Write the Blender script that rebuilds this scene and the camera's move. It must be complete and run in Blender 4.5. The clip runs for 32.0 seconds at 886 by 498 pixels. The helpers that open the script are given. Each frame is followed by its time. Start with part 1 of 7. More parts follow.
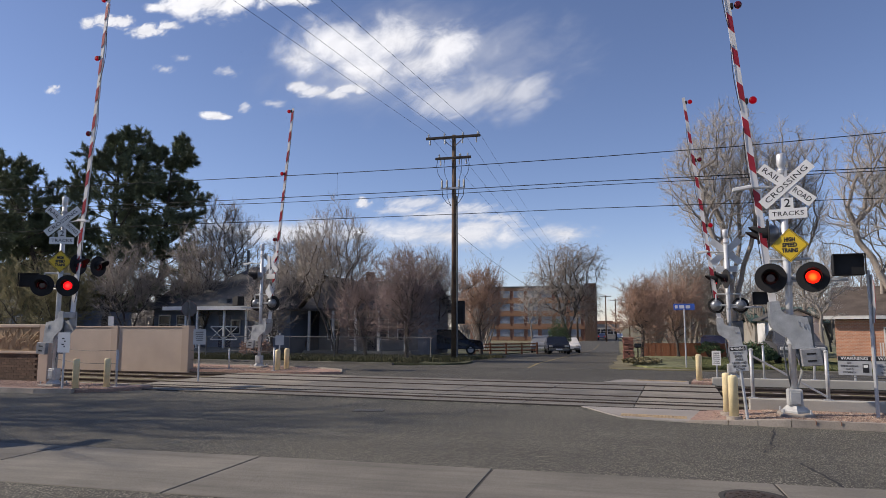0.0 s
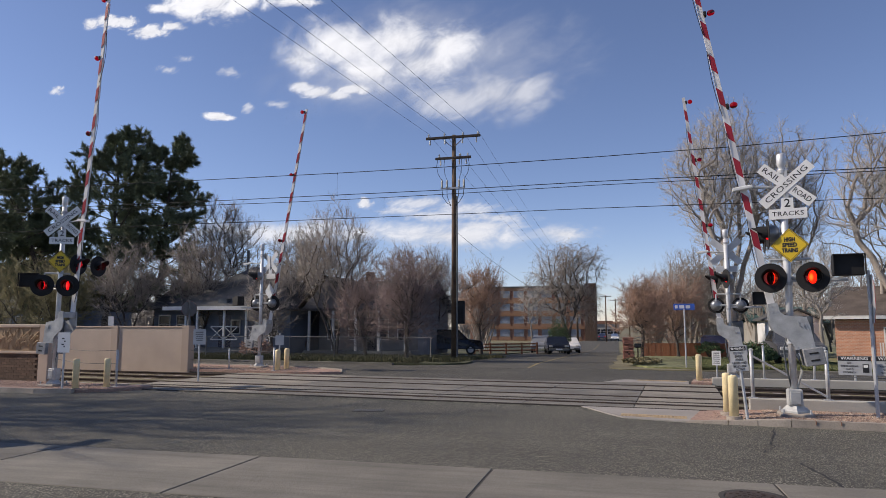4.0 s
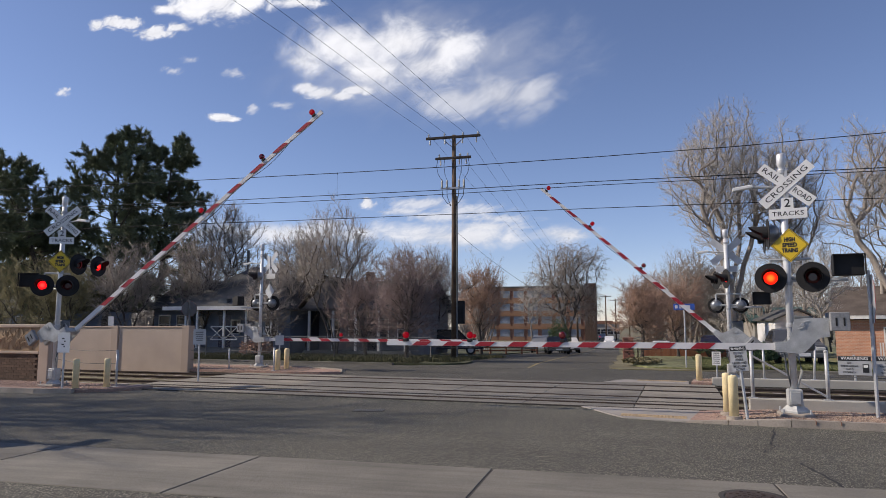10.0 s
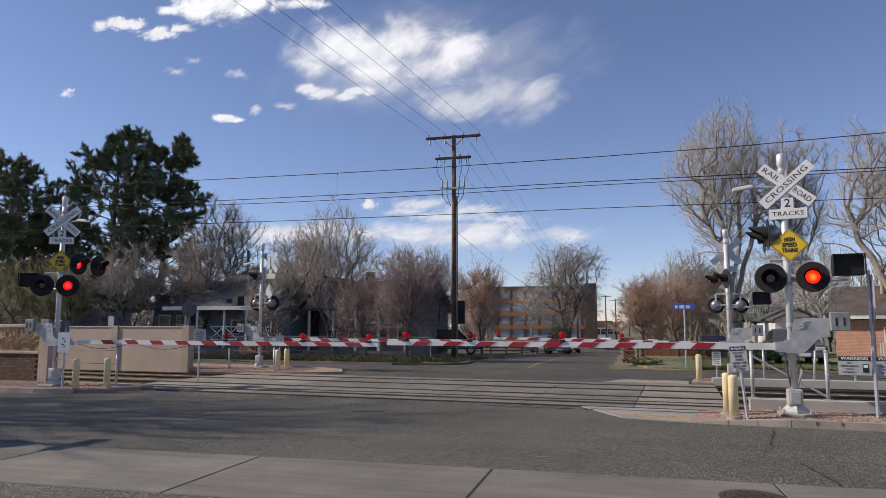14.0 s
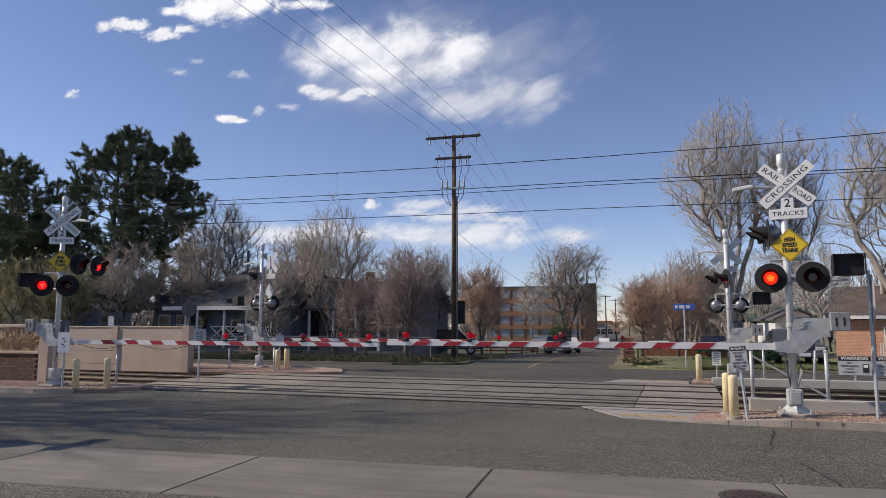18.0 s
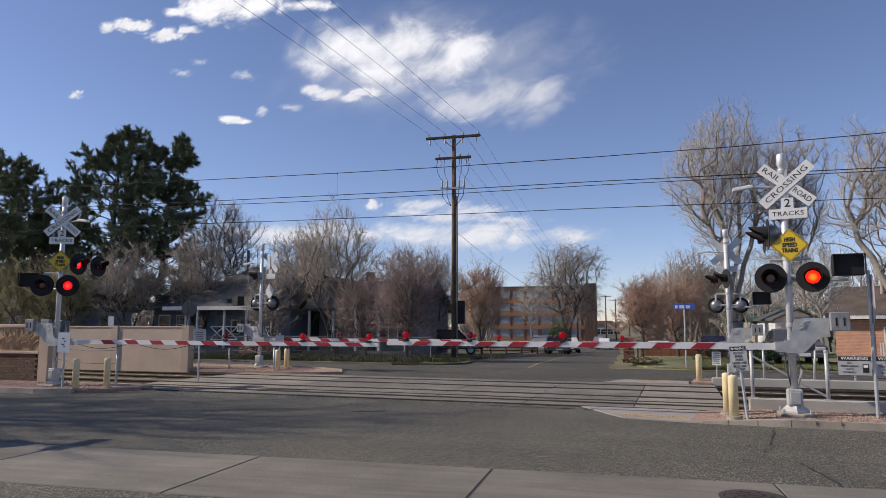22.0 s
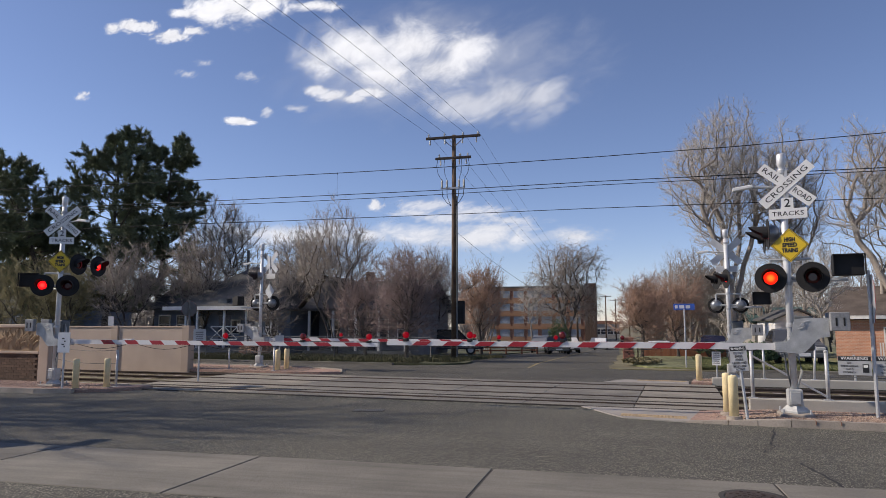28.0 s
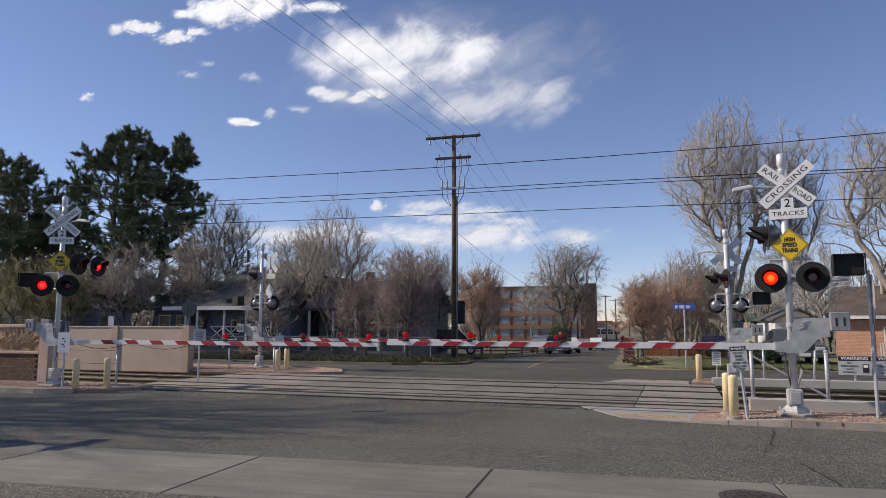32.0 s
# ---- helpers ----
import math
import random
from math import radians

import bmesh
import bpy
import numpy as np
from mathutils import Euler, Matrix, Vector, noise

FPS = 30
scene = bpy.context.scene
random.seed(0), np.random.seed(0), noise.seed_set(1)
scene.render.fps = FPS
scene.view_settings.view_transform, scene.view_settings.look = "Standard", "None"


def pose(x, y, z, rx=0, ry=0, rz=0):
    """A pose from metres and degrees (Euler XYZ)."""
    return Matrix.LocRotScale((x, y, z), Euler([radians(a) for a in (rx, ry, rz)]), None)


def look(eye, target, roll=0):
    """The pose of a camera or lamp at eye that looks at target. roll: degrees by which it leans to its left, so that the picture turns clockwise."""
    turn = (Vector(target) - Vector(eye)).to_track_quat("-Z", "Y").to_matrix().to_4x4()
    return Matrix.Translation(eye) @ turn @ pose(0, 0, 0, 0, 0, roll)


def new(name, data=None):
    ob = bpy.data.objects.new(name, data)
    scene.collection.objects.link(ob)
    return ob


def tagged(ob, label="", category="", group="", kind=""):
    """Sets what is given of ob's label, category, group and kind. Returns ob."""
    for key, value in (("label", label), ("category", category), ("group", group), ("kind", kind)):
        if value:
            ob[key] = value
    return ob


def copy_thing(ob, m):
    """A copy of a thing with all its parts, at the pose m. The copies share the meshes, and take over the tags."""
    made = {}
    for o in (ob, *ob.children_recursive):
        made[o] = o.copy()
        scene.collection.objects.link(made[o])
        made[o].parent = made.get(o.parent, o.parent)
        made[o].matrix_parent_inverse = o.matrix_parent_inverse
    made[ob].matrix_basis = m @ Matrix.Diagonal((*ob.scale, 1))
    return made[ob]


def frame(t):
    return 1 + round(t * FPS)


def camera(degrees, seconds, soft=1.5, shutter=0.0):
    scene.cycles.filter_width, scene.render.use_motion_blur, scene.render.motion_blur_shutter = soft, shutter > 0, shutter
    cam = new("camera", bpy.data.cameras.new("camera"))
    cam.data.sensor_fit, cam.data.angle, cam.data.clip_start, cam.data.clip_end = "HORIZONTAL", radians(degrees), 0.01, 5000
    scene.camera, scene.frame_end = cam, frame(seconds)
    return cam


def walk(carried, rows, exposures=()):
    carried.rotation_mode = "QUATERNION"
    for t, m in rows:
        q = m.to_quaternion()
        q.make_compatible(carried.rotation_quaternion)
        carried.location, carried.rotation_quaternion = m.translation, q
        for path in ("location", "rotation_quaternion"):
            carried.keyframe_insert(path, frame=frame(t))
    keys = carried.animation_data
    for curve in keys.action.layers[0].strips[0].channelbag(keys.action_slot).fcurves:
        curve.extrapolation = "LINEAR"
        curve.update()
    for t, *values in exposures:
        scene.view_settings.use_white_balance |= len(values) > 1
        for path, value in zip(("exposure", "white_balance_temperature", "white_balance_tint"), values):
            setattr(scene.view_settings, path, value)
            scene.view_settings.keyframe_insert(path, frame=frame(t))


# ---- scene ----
# Level crossing on a side street: camera, world, materials, ground, signals, houses, trees.
SKEW = -4.6                       # the tracks' turn against the street
CA, SA = math.cos(radians(SKEW)), math.sin(radians(SKEW))


def T(u, v, z=0.0):
    """Track space (u along the rails, v across them) to the world."""
    return Vector((u * CA - v * SA, u * SA + v * CA, z))


EYE = Vector((0, 0, 1.65))
YAW, PITCH = radians(14.51), radians(6.52)
AHEAD = Vector((-math.sin(YAW) * math.cos(PITCH), math.cos(YAW) * math.cos(PITCH), math.sin(PITCH)))
cam = camera(66.76, 32.0, soft=0.6)
walk(cam, [(0, look(EYE, EYE + AHEAD)), (32.0, look(EYE, EYE + AHEAD))], exposures=[(0, -0.03, 6650, 12), (32.0, -0.03, 6650, 12)])

# ---- light ----
SUN_TO = Vector((-0.97, -0.20, 0.0)).normalized() * math.cos(radians(37)) + Vector((0, 0, math.sin(radians(37))))
world = bpy.data.worlds.new("sky")
scene.world = world
world.use_nodes = True
wn = world.node_tree.nodes
sky = wn.new("ShaderNodeTexSky")
sky.sky_type, sky.sun_disc = "NISHITA", False
sky.sun_elevation, sky.sun_rotation = radians(37), math.atan2(SUN_TO.x, SUN_TO.y)
sky.altitude, sky.air_density, sky.dust_density, sky.ozone_density = 1600, 1.0, 0.5, 4.0
haze = wn.new("ShaderNodeVectorMath")          # the faint violet of the dry, high air
haze.operation = "MULTIPLY"
haze.inputs[1].default_value = (1.11, 0.97, 1.0)
world.node_tree.links.new(sky.outputs[0], haze.inputs[0])
world.node_tree.links.new(haze.outputs[0], wn["Background"].inputs[0])
wn["Background"].inputs[1].default_value = 0.131
sun = new("sun", bpy.data.lights.new("sun", "SUN"))
sun.data.energy, sun.data.angle, sun.data.color = 4.6, radians(0.53), (1.0, 0.89, 0.75)
sun.matrix_world = look(SUN_TO * 50, (0, 0, 0))


# ---- materials ----
def mat(name, color, rough=0.7, metal=0.0, vary=0.25, scale=6.0, fine=60.0, bump=0.15, tint=None, rand=0.0, coord="Object"):
    """A surface with stains at one scale and grain at a finer one."""
    m = bpy.data.materials.new(name)
    m.use_nodes = True
    nt = m.node_tree
    n, l = nt.nodes, nt.links
    b = n["Principled BSDF"]
    b.inputs["Roughness"].default_value, b.inputs["Metallic"].default_value = rough, metal
    tc = n.new("ShaderNodeTexCoord")
    big, small = n.new("ShaderNodeTexNoise"), n.new("ShaderNodeTexNoise")
    big.inputs["Scale"].default_value, big.inputs["Detail"].default_value = scale, 5
    small.inputs["Scale"].default_value, small.inputs["Detail"].default_value = fine, 3
    for x in (big, small):
        l.new(tc.outputs[coord], x.inputs["Vector"])
    ramp = n.new("ShaderNodeMapRange")
    ramp.inputs["From Min"].default_value, ramp.inputs["From Max"].default_value = 0.3, 0.7
    ramp.inputs["To Min"].default_value, ramp.inputs["To Max"].default_value = 1 - vary, 1 + vary
    l.new(big.outputs["Fac"], ramp.inputs["Value"])
    ramp2 = n.new("ShaderNodeMapRange")
    ramp2.inputs["From Min"].default_value, ramp2.inputs["From Max"].default_value = 0.3, 0.7
    ramp2.inputs["To Min"].default_value, ramp2.inputs["To Max"].default_value = 1 - vary * 0.6, 1 + vary * 0.6
    l.new(small.outputs["Fac"], ramp2.inputs["Value"])
    mul = n.new("ShaderNodeMath")
    mul.operation = "MULTIPLY"
    l.new(ramp.outputs[0], mul.inputs[0]), l.new(ramp2.outputs[0], mul.inputs[1])
    val = mul
    if rand:
        info = n.new("ShaderNodeObjectInfo")
        r3 = n.new("ShaderNodeMapRange")
        r3.inputs["To Min"].default_value, r3.inputs["To Max"].default_value = 1 - rand, 1 + rand
        l.new(info.outputs["Random"], r3.inputs["Value"])
        val = n.new("ShaderNodeMath")
        val.operation = "MULTIPLY"
        l.new(mul.outputs[0], val.inputs[0]), l.new(r3.outputs[0], val.inputs[1])
    base = n.new("ShaderNodeMix")
    base.data_type = "RGBA"
    t = tint or tuple(c * 0.85 for c in color)
    base.inputs["A"].default_value, base.inputs["B"].default_value = (*color, 1), (*t, 1)
    l.new(small.outputs["Fac"], base.inputs["Factor"])
    sc = n.new("ShaderNodeVectorMath")
    sc.operation = "SCALE"
    l.new(base.outputs["Result"], sc.inputs[0]), l.new(val.outputs[0], sc.inputs["Scale"])
    l.new(sc.outputs[0], b.inputs["Base Color"])
    if bump:
        bp = n.new("ShaderNodeBump")
        bp.inputs["Strength"].default_value, bp.inputs["Distance"].default_value = bump, 0.02
        l.new(small.outputs["Fac"], bp.inputs["Height"])
        l.new(bp.outputs[0], b.inputs["Normal"])
    return m


def glow(name, color, strength, centre=None):
    m = bpy.data.materials.new(name)
    m.use_nodes = True
    n, l = m.node_tree.nodes, m.node_tree.links
    b = n["Principled BSDF"]
    b.inputs["Base Color"].default_value = (*[c * 0.12 for c in color], 1)
    b.inputs["Emission Strength"].default_value = strength
    b.inputs["Specular IOR Level"].default_value = 0.15
    if centre:
        tc, ln, rp = n.new("ShaderNodeTexCoord"), n.new("ShaderNodeVectorMath"), n.new("ShaderNodeValToRGB")
        ln.operation = "LENGTH"
        l.new(tc.outputs["Object"], ln.inputs[0])
        mr = n.new("ShaderNodeMapRange")
        mr.inputs["From Max"].default_value = 0.11
        l.new(ln.outputs["Value"], mr.inputs["Value"])
        rp.color_ramp.elements[0].color, rp.color_ramp.elements[1].color = (*centre, 1), (*color, 1)
        rp.color_ramp.elements[1].position = 0.75
        l.new(mr.outputs[0], rp.inputs[0]), l.new(rp.outputs[0], b.inputs["Emission Color"])
    else:
        b.inputs["Emission Color"].default_value = (*color, 1)
    return m


def asphalt_mat(name, color):
    """Worn asphalt: pale aggregate, broad stains, tyre-darkened bands and hairline cracks."""
    m = mat(name, color, 0.9, 0, 0.16, 0.35, 75, 0.5, tint=tuple(c * 0.62 for c in color))
    n, l = m.node_tree.nodes, m.node_tree.links
    b = n["Principled BSDF"]
    src = b.inputs["Base Color"].links[0].from_socket
    tc = n.new("ShaderNodeTexCoord")
    vor = n.new("ShaderNodeTexVoronoi")
    vor.inputs["Scale"].default_value = 46
    l.new(tc.outputs["Object"], vor.inputs["Vector"])
    mr = n.new("ShaderNodeMapRange")
    mr.inputs["From Min"].default_value, mr.inputs["From Max"].default_value = 0.0, 0.5
    mr.inputs["To Min"].default_value, mr.inputs["To Max"].default_value = 2.4, 0.36
    l.new(vor.outputs["Distance"], mr.inputs["Value"])
    sp = n.new("ShaderNodeTexNoise")
    sp.inputs["Scale"].default_value, sp.inputs["Detail"].default_value, sp.inputs["Roughness"].default_value = 14, 6, 0.85
    l.new(tc.outputs["Object"], sp.inputs["Vector"])
    mr2 = n.new("ShaderNodeMapRange")
    mr2.inputs["From Min"].default_value, mr2.inputs["From Max"].default_value = 0.35, 0.65
    mr2.inputs["To Min"].default_value, mr2.inputs["To Max"].default_value = 0.55, 1.5
    l.new(sp.outputs["Fac"], mr2.inputs["Value"])
    both = n.new("ShaderNodeMath")
    both.operation = "MULTIPLY"
    l.new(mr.outputs[0], both.inputs[0]), l.new(mr2.outputs[0], both.inputs[1])
    sc = n.new("ShaderNodeVectorMath")
    sc.operation = "SCALE"
    l.new(src, sc.inputs[0]), l.new(both.outputs[0], sc.inputs["Scale"])
    l.new(sc.outputs[0], b.inputs["Base Color"])
    return m


def gravel_mat(name, c1, c2, c3):
    m = mat(name, c1, 0.95, 0, 0.2, 1.2, 40, 0.8)
    n, l = m.node_tree.nodes, m.node_tree.links
    b = n["Principled BSDF"]
    tc, vor, rp = n.new("ShaderNodeTexCoord"), n.new("ShaderNodeTexVoronoi"), n.new("ShaderNodeValToRGB")
    vor.inputs["Scale"].default_value = 22
    l.new(tc.outputs["Object"], vor.inputs["Vector"])
    rp.color_ramp.elements[0].color, rp.color_ramp.elements[1].color = (*c1, 1), (*c3, 1)
    rp.color_ramp.elements.new(0.5).color = (*c2, 1)
    l.new(vor.outputs["Color"], rp.inputs[0])
    src = b.inputs["Base Color"].links[0].from_socket
    mx = n.new("ShaderNodeMix")
    mx.data_type = "RGBA"
    mx.inputs["Factor"].default_value = 0.65
    l.new(src, mx.inputs["A"]), l.new(rp.outputs[0], mx.inputs["B"])
    l.new(mx.outputs["Result"], b.inputs["Base Color"])
    bp = b.inputs["Normal"].links[0].from_node
    l.new(vor.outputs["Distance"], bp.inputs["Height"])
    return m


def streaked(m, scale, lo, hi):
    """Long smears along local x, as tyres and rain leave them."""
    n, l = m.node_tree.nodes, m.node_tree.links
    b = n["Principled BSDF"]
    src = b.inputs["Base Color"].links[0].from_socket
    tc, mp, ns, mr, sc = n.new("ShaderNodeTexCoord"), n.new("ShaderNodeMapping"), n.new("ShaderNodeTexNoise"), n.new("ShaderNodeMapRange"), n.new("ShaderNodeVectorMath")
    mp.inputs["Scale"].default_value = scale
    ns.inputs["Scale"].default_value, ns.inputs["Detail"].default_value, ns.inputs["Roughness"].default_value = 1.0, 6, 0.65
    mr.inputs["From Min"].default_value, mr.inputs["From Max"].default_value = 0.3, 0.7
    mr.inputs["To Min"].default_value, mr.inputs["To Max"].default_value = lo, hi
    sc.operation = "SCALE"
    l.new(tc.outputs["Object"], mp.inputs[0]), l.new(mp.outputs[0], ns.inputs["Vector"]), l.new(ns.outputs["Fac"], mr.inputs["Value"])
    l.new(src, sc.inputs[0]), l.new(mr.outputs[0], sc.inputs["Scale"])
    l.new(sc.outputs[0], b.inputs["Base Color"])
    return m


M = {}
M["asphalt"] = streaked(asphalt_mat("asphalt", (0.192, 0.180, 0.141)), (0.12, 1.6, 1.0), 0.86, 1.13)
M["asphalt_far"] = streaked(asphalt_mat("asphalt_far", (0.138, 0.129, 0.105)), (0.3, 0.5, 1.0), 0.8, 1.18)
M["concrete"] = mat("concrete", (0.315, 0.29, 0.26), 0.85, 0, 0.12, 0.9, 45, 0.2)
M["concrete_pan"] = streaked(mat("concrete_pan", (0.198, 0.183, 0.148), 0.88, 0, 0.26, 0.7, 38, 0.35, rand=0.08, tint=(0.135, 0.125, 0.107)), (0.5, 5.0, 1.0), 0.8, 1.2)
M["panel"] = streaked(mat("panel", (0.255, 0.231, 0.19), 0.88, 0, 0.2, 1.4, 40, 0.3, rand=0.1), (0.35, 8.0, 1.0), 0.72, 1.25)
M["panel_worn"] = streaked(mat("panel_worn", (0.185, 0.172, 0.148), 0.88, 0, 0.22, 1.4, 40, 0.3, rand=0.08), (0.35, 8.0, 1.0), 0.68, 1.25)
M["kerb"] = mat("kerb", (0.33, 0.285, 0.235), 0.88, 0, 0.25, 1.8, 40, 0.3)
M["wallgrey"] = mat("wallgrey", (0.42, 0.40, 0.355), 0.85, 0, 0.12, 1.0, 40, 0.2)
M["gravel"] = gravel_mat("gravel", (0.34, 0.2, 0.15), (0.42, 0.3, 0.24), (0.2, 0.13, 0.11))
M["ballast"] = gravel_mat("ballast", (0.16, 0.13, 0.11), (0.22, 0.18, 0.15), (0.08, 0.07, 0.06))
# Left lawn with leaf litter; the trees' shade is put into its colour.
M["litter_shaded"] = mat("litter_shaded", (0.085, 0.08, 0.045), 0.95, 0, 0.45, 0.5, 6, 0.5, tint=(0.05, 0.062, 0.025))
M["line_yellow"] = mat("line_yellow", (0.27, 0.215, 0.10), 0.9, 0, 0.4, 3, 25, 0.1)
M["soil"] = mat("soil", (0.21, 0.165, 0.115), 0.95, 0, 0.3, 0.3, 20, 0.4, tint=(0.11, 0.12, 0.05))
M["lawn"] = mat("lawn", (0.09, 0.13, 0.045), 0.95, 0, 0.5, 0.5, 5, 0.6, tint=(0.21, 0.18, 0.10))
M["rail"] = mat("rail", (0.08, 0.058, 0.046), 0.65, 0.3, 0.25, 3, 40, 0.1)
M["groove"] = mat("groove", (0.05, 0.045, 0.04), 0.95, 0, 0.2, 4, 40, 0.1)
M["tie"] = mat("tie", (0.28, 0.25, 0.22), 0.9, 0, 0.2, 4, 50, 0.2)
M["tan"] = mat("tan", (0.50, 0.40, 0.325), 0.9, 0, 0.1, 0.8, 60, 0.25)
M["tan_trim"] = mat("tan_trim", (0.44, 0.345, 0.275), 0.9, 0, 0.1, 0.8, 60, 0.25)
M["panel_art"] = mat("panel_art", (0.36, 0.25, 0.15), 0.85, 0, 0.2, 2, 30, 0.4)
M["brown_brick"] = mat("brown_brick", (0.12, 0.075, 0.05), 0.9, 0, 0.2, 2, 40, 0.3, rand=0.25)
M["mortar"] = mat("mortar", (0.085, 0.06, 0.043), 0.95, 0, 0.15, 2, 40, 0.2)
M["alu"] = mat("alu", (0.68, 0.69, 0.70), 0.45, 0.3, 0.12, 4, 50, 0.06)
M["galv"] = mat("galv", (0.50, 0.51, 0.52), 0.5, 0.3, 0.15, 5, 60, 0.08)
M["castgrey"] = mat("castgrey", (0.44, 0.45, 0.445), 0.6, 0.15, 0.2, 6, 60, 0.15)
M["weight"] = mat("weight", (0.27, 0.275, 0.28), 0.65, 0.1, 0.25, 6, 40, 0.2)
M["housing"] = mat("housing", (0.24, 0.25, 0.26), 0.32, 0.5, 0.2, 6, 60, 0.05)
M["galv_dark"] = mat("galv_dark", (0.15, 0.15, 0.148), 0.7, 0.2, 0.2, 5, 60, 0.05)
M["darkgrey"] = mat("darkgrey", (0.12, 0.13, 0.135), 0.6, 0.2, 0.2, 6, 60, 0.1)
M["black"] = mat("black", (0.014, 0.014, 0.015), 0.85, 0, 0.2, 8, 60, 0.05)
M["white"] = mat("white", (0.78, 0.78, 0.76), 0.45, 0, 0.06, 3, 40, 0.03)
M["arm_white"] = mat("arm_white", (0.74, 0.73, 0.72), 0.45, 0, 0.1, 2, 40, 0.04)
M["arm_red"] = mat("arm_red", (0.35, 0.014, 0.026), 0.4, 0, 0.15, 2, 40, 0.04)
M["signyellow"] = mat("signyellow", (0.74, 0.50, 0.02), 0.45, 0, 0.07, 5, 60, 0.03)
# White warning plates, greyed in the colour for the shade on them.
M["sign_shaded"] = mat("sign_shaded", (0.42, 0.43, 0.44), 0.6, 0, 0.12, 5, 60, 0.03)
M["ink"] = mat("ink", (0.016, 0.016, 0.018), 0.5, 0, 0.1, 5, 60, 0.0)
M["signback"] = mat("signback", (0.5, 0.51, 0.52), 0.5, 0.3, 0.1, 5, 60, 0.03)
M["bollard"] = mat("bollard", (0.80, 0.66, 0.38), 0.55, 0, 0.12, 5, 50, 0.08)
M["tactile"] = mat("tactile", (0.42, 0.31, 0.18), 0.7, 0, 0.2, 6, 60, 0.2)
M["streetblue"] = mat("streetblue", (0.05, 0.13, 0.52), 0.45, 0, 0.08, 5, 60, 0.02)
M["lens_on"] = glow("lens_on", (1.0, 0.012, 0.004), 2.6, (1.0, 0.20, 0.02))
M["lens_red"] = glow("lens_red", (1.0, 0.008, 0.012), 1.5, (1.0, 0.09, 0.07))
M["lens_off"] = mat("lens_off", (0.05, 0.006, 0.007), 0.12, 0, 0.2, 20, 80, 0.02)
M["arm_lamp_on"] = glow("arm_lamp_on", (0.22, 0.0, 0.008), 0.8, (0.46, 0.003, 0.012))
M["arm_lamp_off"] = mat("arm_lamp_off", (0.13, 0.004, 0.009), 0.15, 0, 0.15, 20, 80, 0.02)
# Crossarm timber, darker than the pole's.
M["timber_dark"] = mat("timber_dark", (0.045, 0.036, 0.032), 0.9, 0, 0.3, 3, 30, 0.3)
# Pole timber; the pole's shade is partly put into this colour.
M["timber"] = mat("timber", (0.115, 0.078, 0.052), 0.9, 0, 0.3, 3, 30, 0.3)
M["cable"] = mat("cable", (0.014, 0.014, 0.016), 0.85, 0.0, 0.2, 3, 30, 0.0)
M["insulator"] = mat("insulator", (0.5, 0.5, 0.48), 0.25, 0, 0.1, 6, 30, 0.0)
M["bark"] = mat("bark", (0.085, 0.072, 0.064), 0.95, 0, 0.3, 2.5, 18, 0.4)
M["bark_pale"] = mat("bark_pale", (0.29, 0.255, 0.22), 0.95, 0, 0.3, 1.2, 14, 0.4)
M["twig"] = mat("twig", (0.30, 0.265, 0.235), 0.95, 0, 0.3, 0.7, 10, 0.0)
M["twig_pale"] = mat("twig_pale", (0.42, 0.395, 0.365), 0.95, 0, 0.25, 0.7, 10, 0.0)
M["twig_red"] = mat("twig_red", (0.235, 0.18, 0.168), 0.95, 0, 0.3, 0.7, 10, 0.0)
M["twig_brown"] = mat("twig_brown", (0.34, 0.225, 0.17), 0.95, 0, 0.3, 0.7, 10, 0.0)
M["twig_olive"] = mat("twig_olive", (0.25, 0.225, 0.125), 0.95, 0, 0.3, 0.7, 10, 0.0)
M["needles"] = mat("needles", (0.10, 0.13, 0.075), 0.6, 0, 0.35, 0.6, 8, 0.0, tint=(0.17, 0.19, 0.10))
M["shrub"] = mat("shrub", (0.05, 0.085, 0.03), 0.85, 0, 0.4, 2, 20, 0.0)
M["siding_grey"] = mat("siding_grey", (0.15, 0.18, 0.24), 0.8, 0, 0.12, 1, 30, 0.1)
# Bungalow's grey boards; the trees' shade is put into this colour.
M["siding_shaded"] = mat("siding_shaded", (0.17, 0.17, 0.18), 0.8, 0, 0.15, 1, 30, 0.1)
M["siding_tan"] = mat("siding_tan", (0.33, 0.31, 0.28), 0.8, 0, 0.12, 1, 30, 0.1)
M["siding_white"] = mat("siding_white", (0.72, 0.73, 0.74), 0.7, 0, 0.1, 1, 30, 0.1)
M["roof"] = mat("roof", (0.085, 0.085, 0.085), 0.95, 0, 0.3, 1.5, 25, 0.4)
M["roof_brown"] = mat("roof_brown", (0.10, 0.08, 0.068), 0.95, 0, 0.3, 1.5, 25, 0.4)
M["roof_green"] = mat("roof_green", (0.05, 0.10, 0.09), 0.8, 0, 0.25, 1.5, 25, 0.2)
M["trim_white"] = mat("trim_white", (0.66, 0.66, 0.64), 0.6, 0, 0.1, 2, 30, 0.05)
M["brick_orange"] = mat("brick_orange", (0.52, 0.24, 0.13), 0.9, 0, 0.15, 2, 30, 0.2, rand=0.2)
M["brick_far"] = mat("brick_far", (0.26, 0.13, 0.085), 0.9, 0, 0.15, 0.5, 6, 0.2)
M["fencewood"] = mat("fencewood", (0.27, 0.11, 0.06), 0.9, 0, 0.2, 1.5, 20, 0.2, rand=0.15)
M["paint_dark"] = mat("paint_dark", (0.012, 0.014, 0.02), 0.2, 0, 0.1, 3, 30, 0.0)
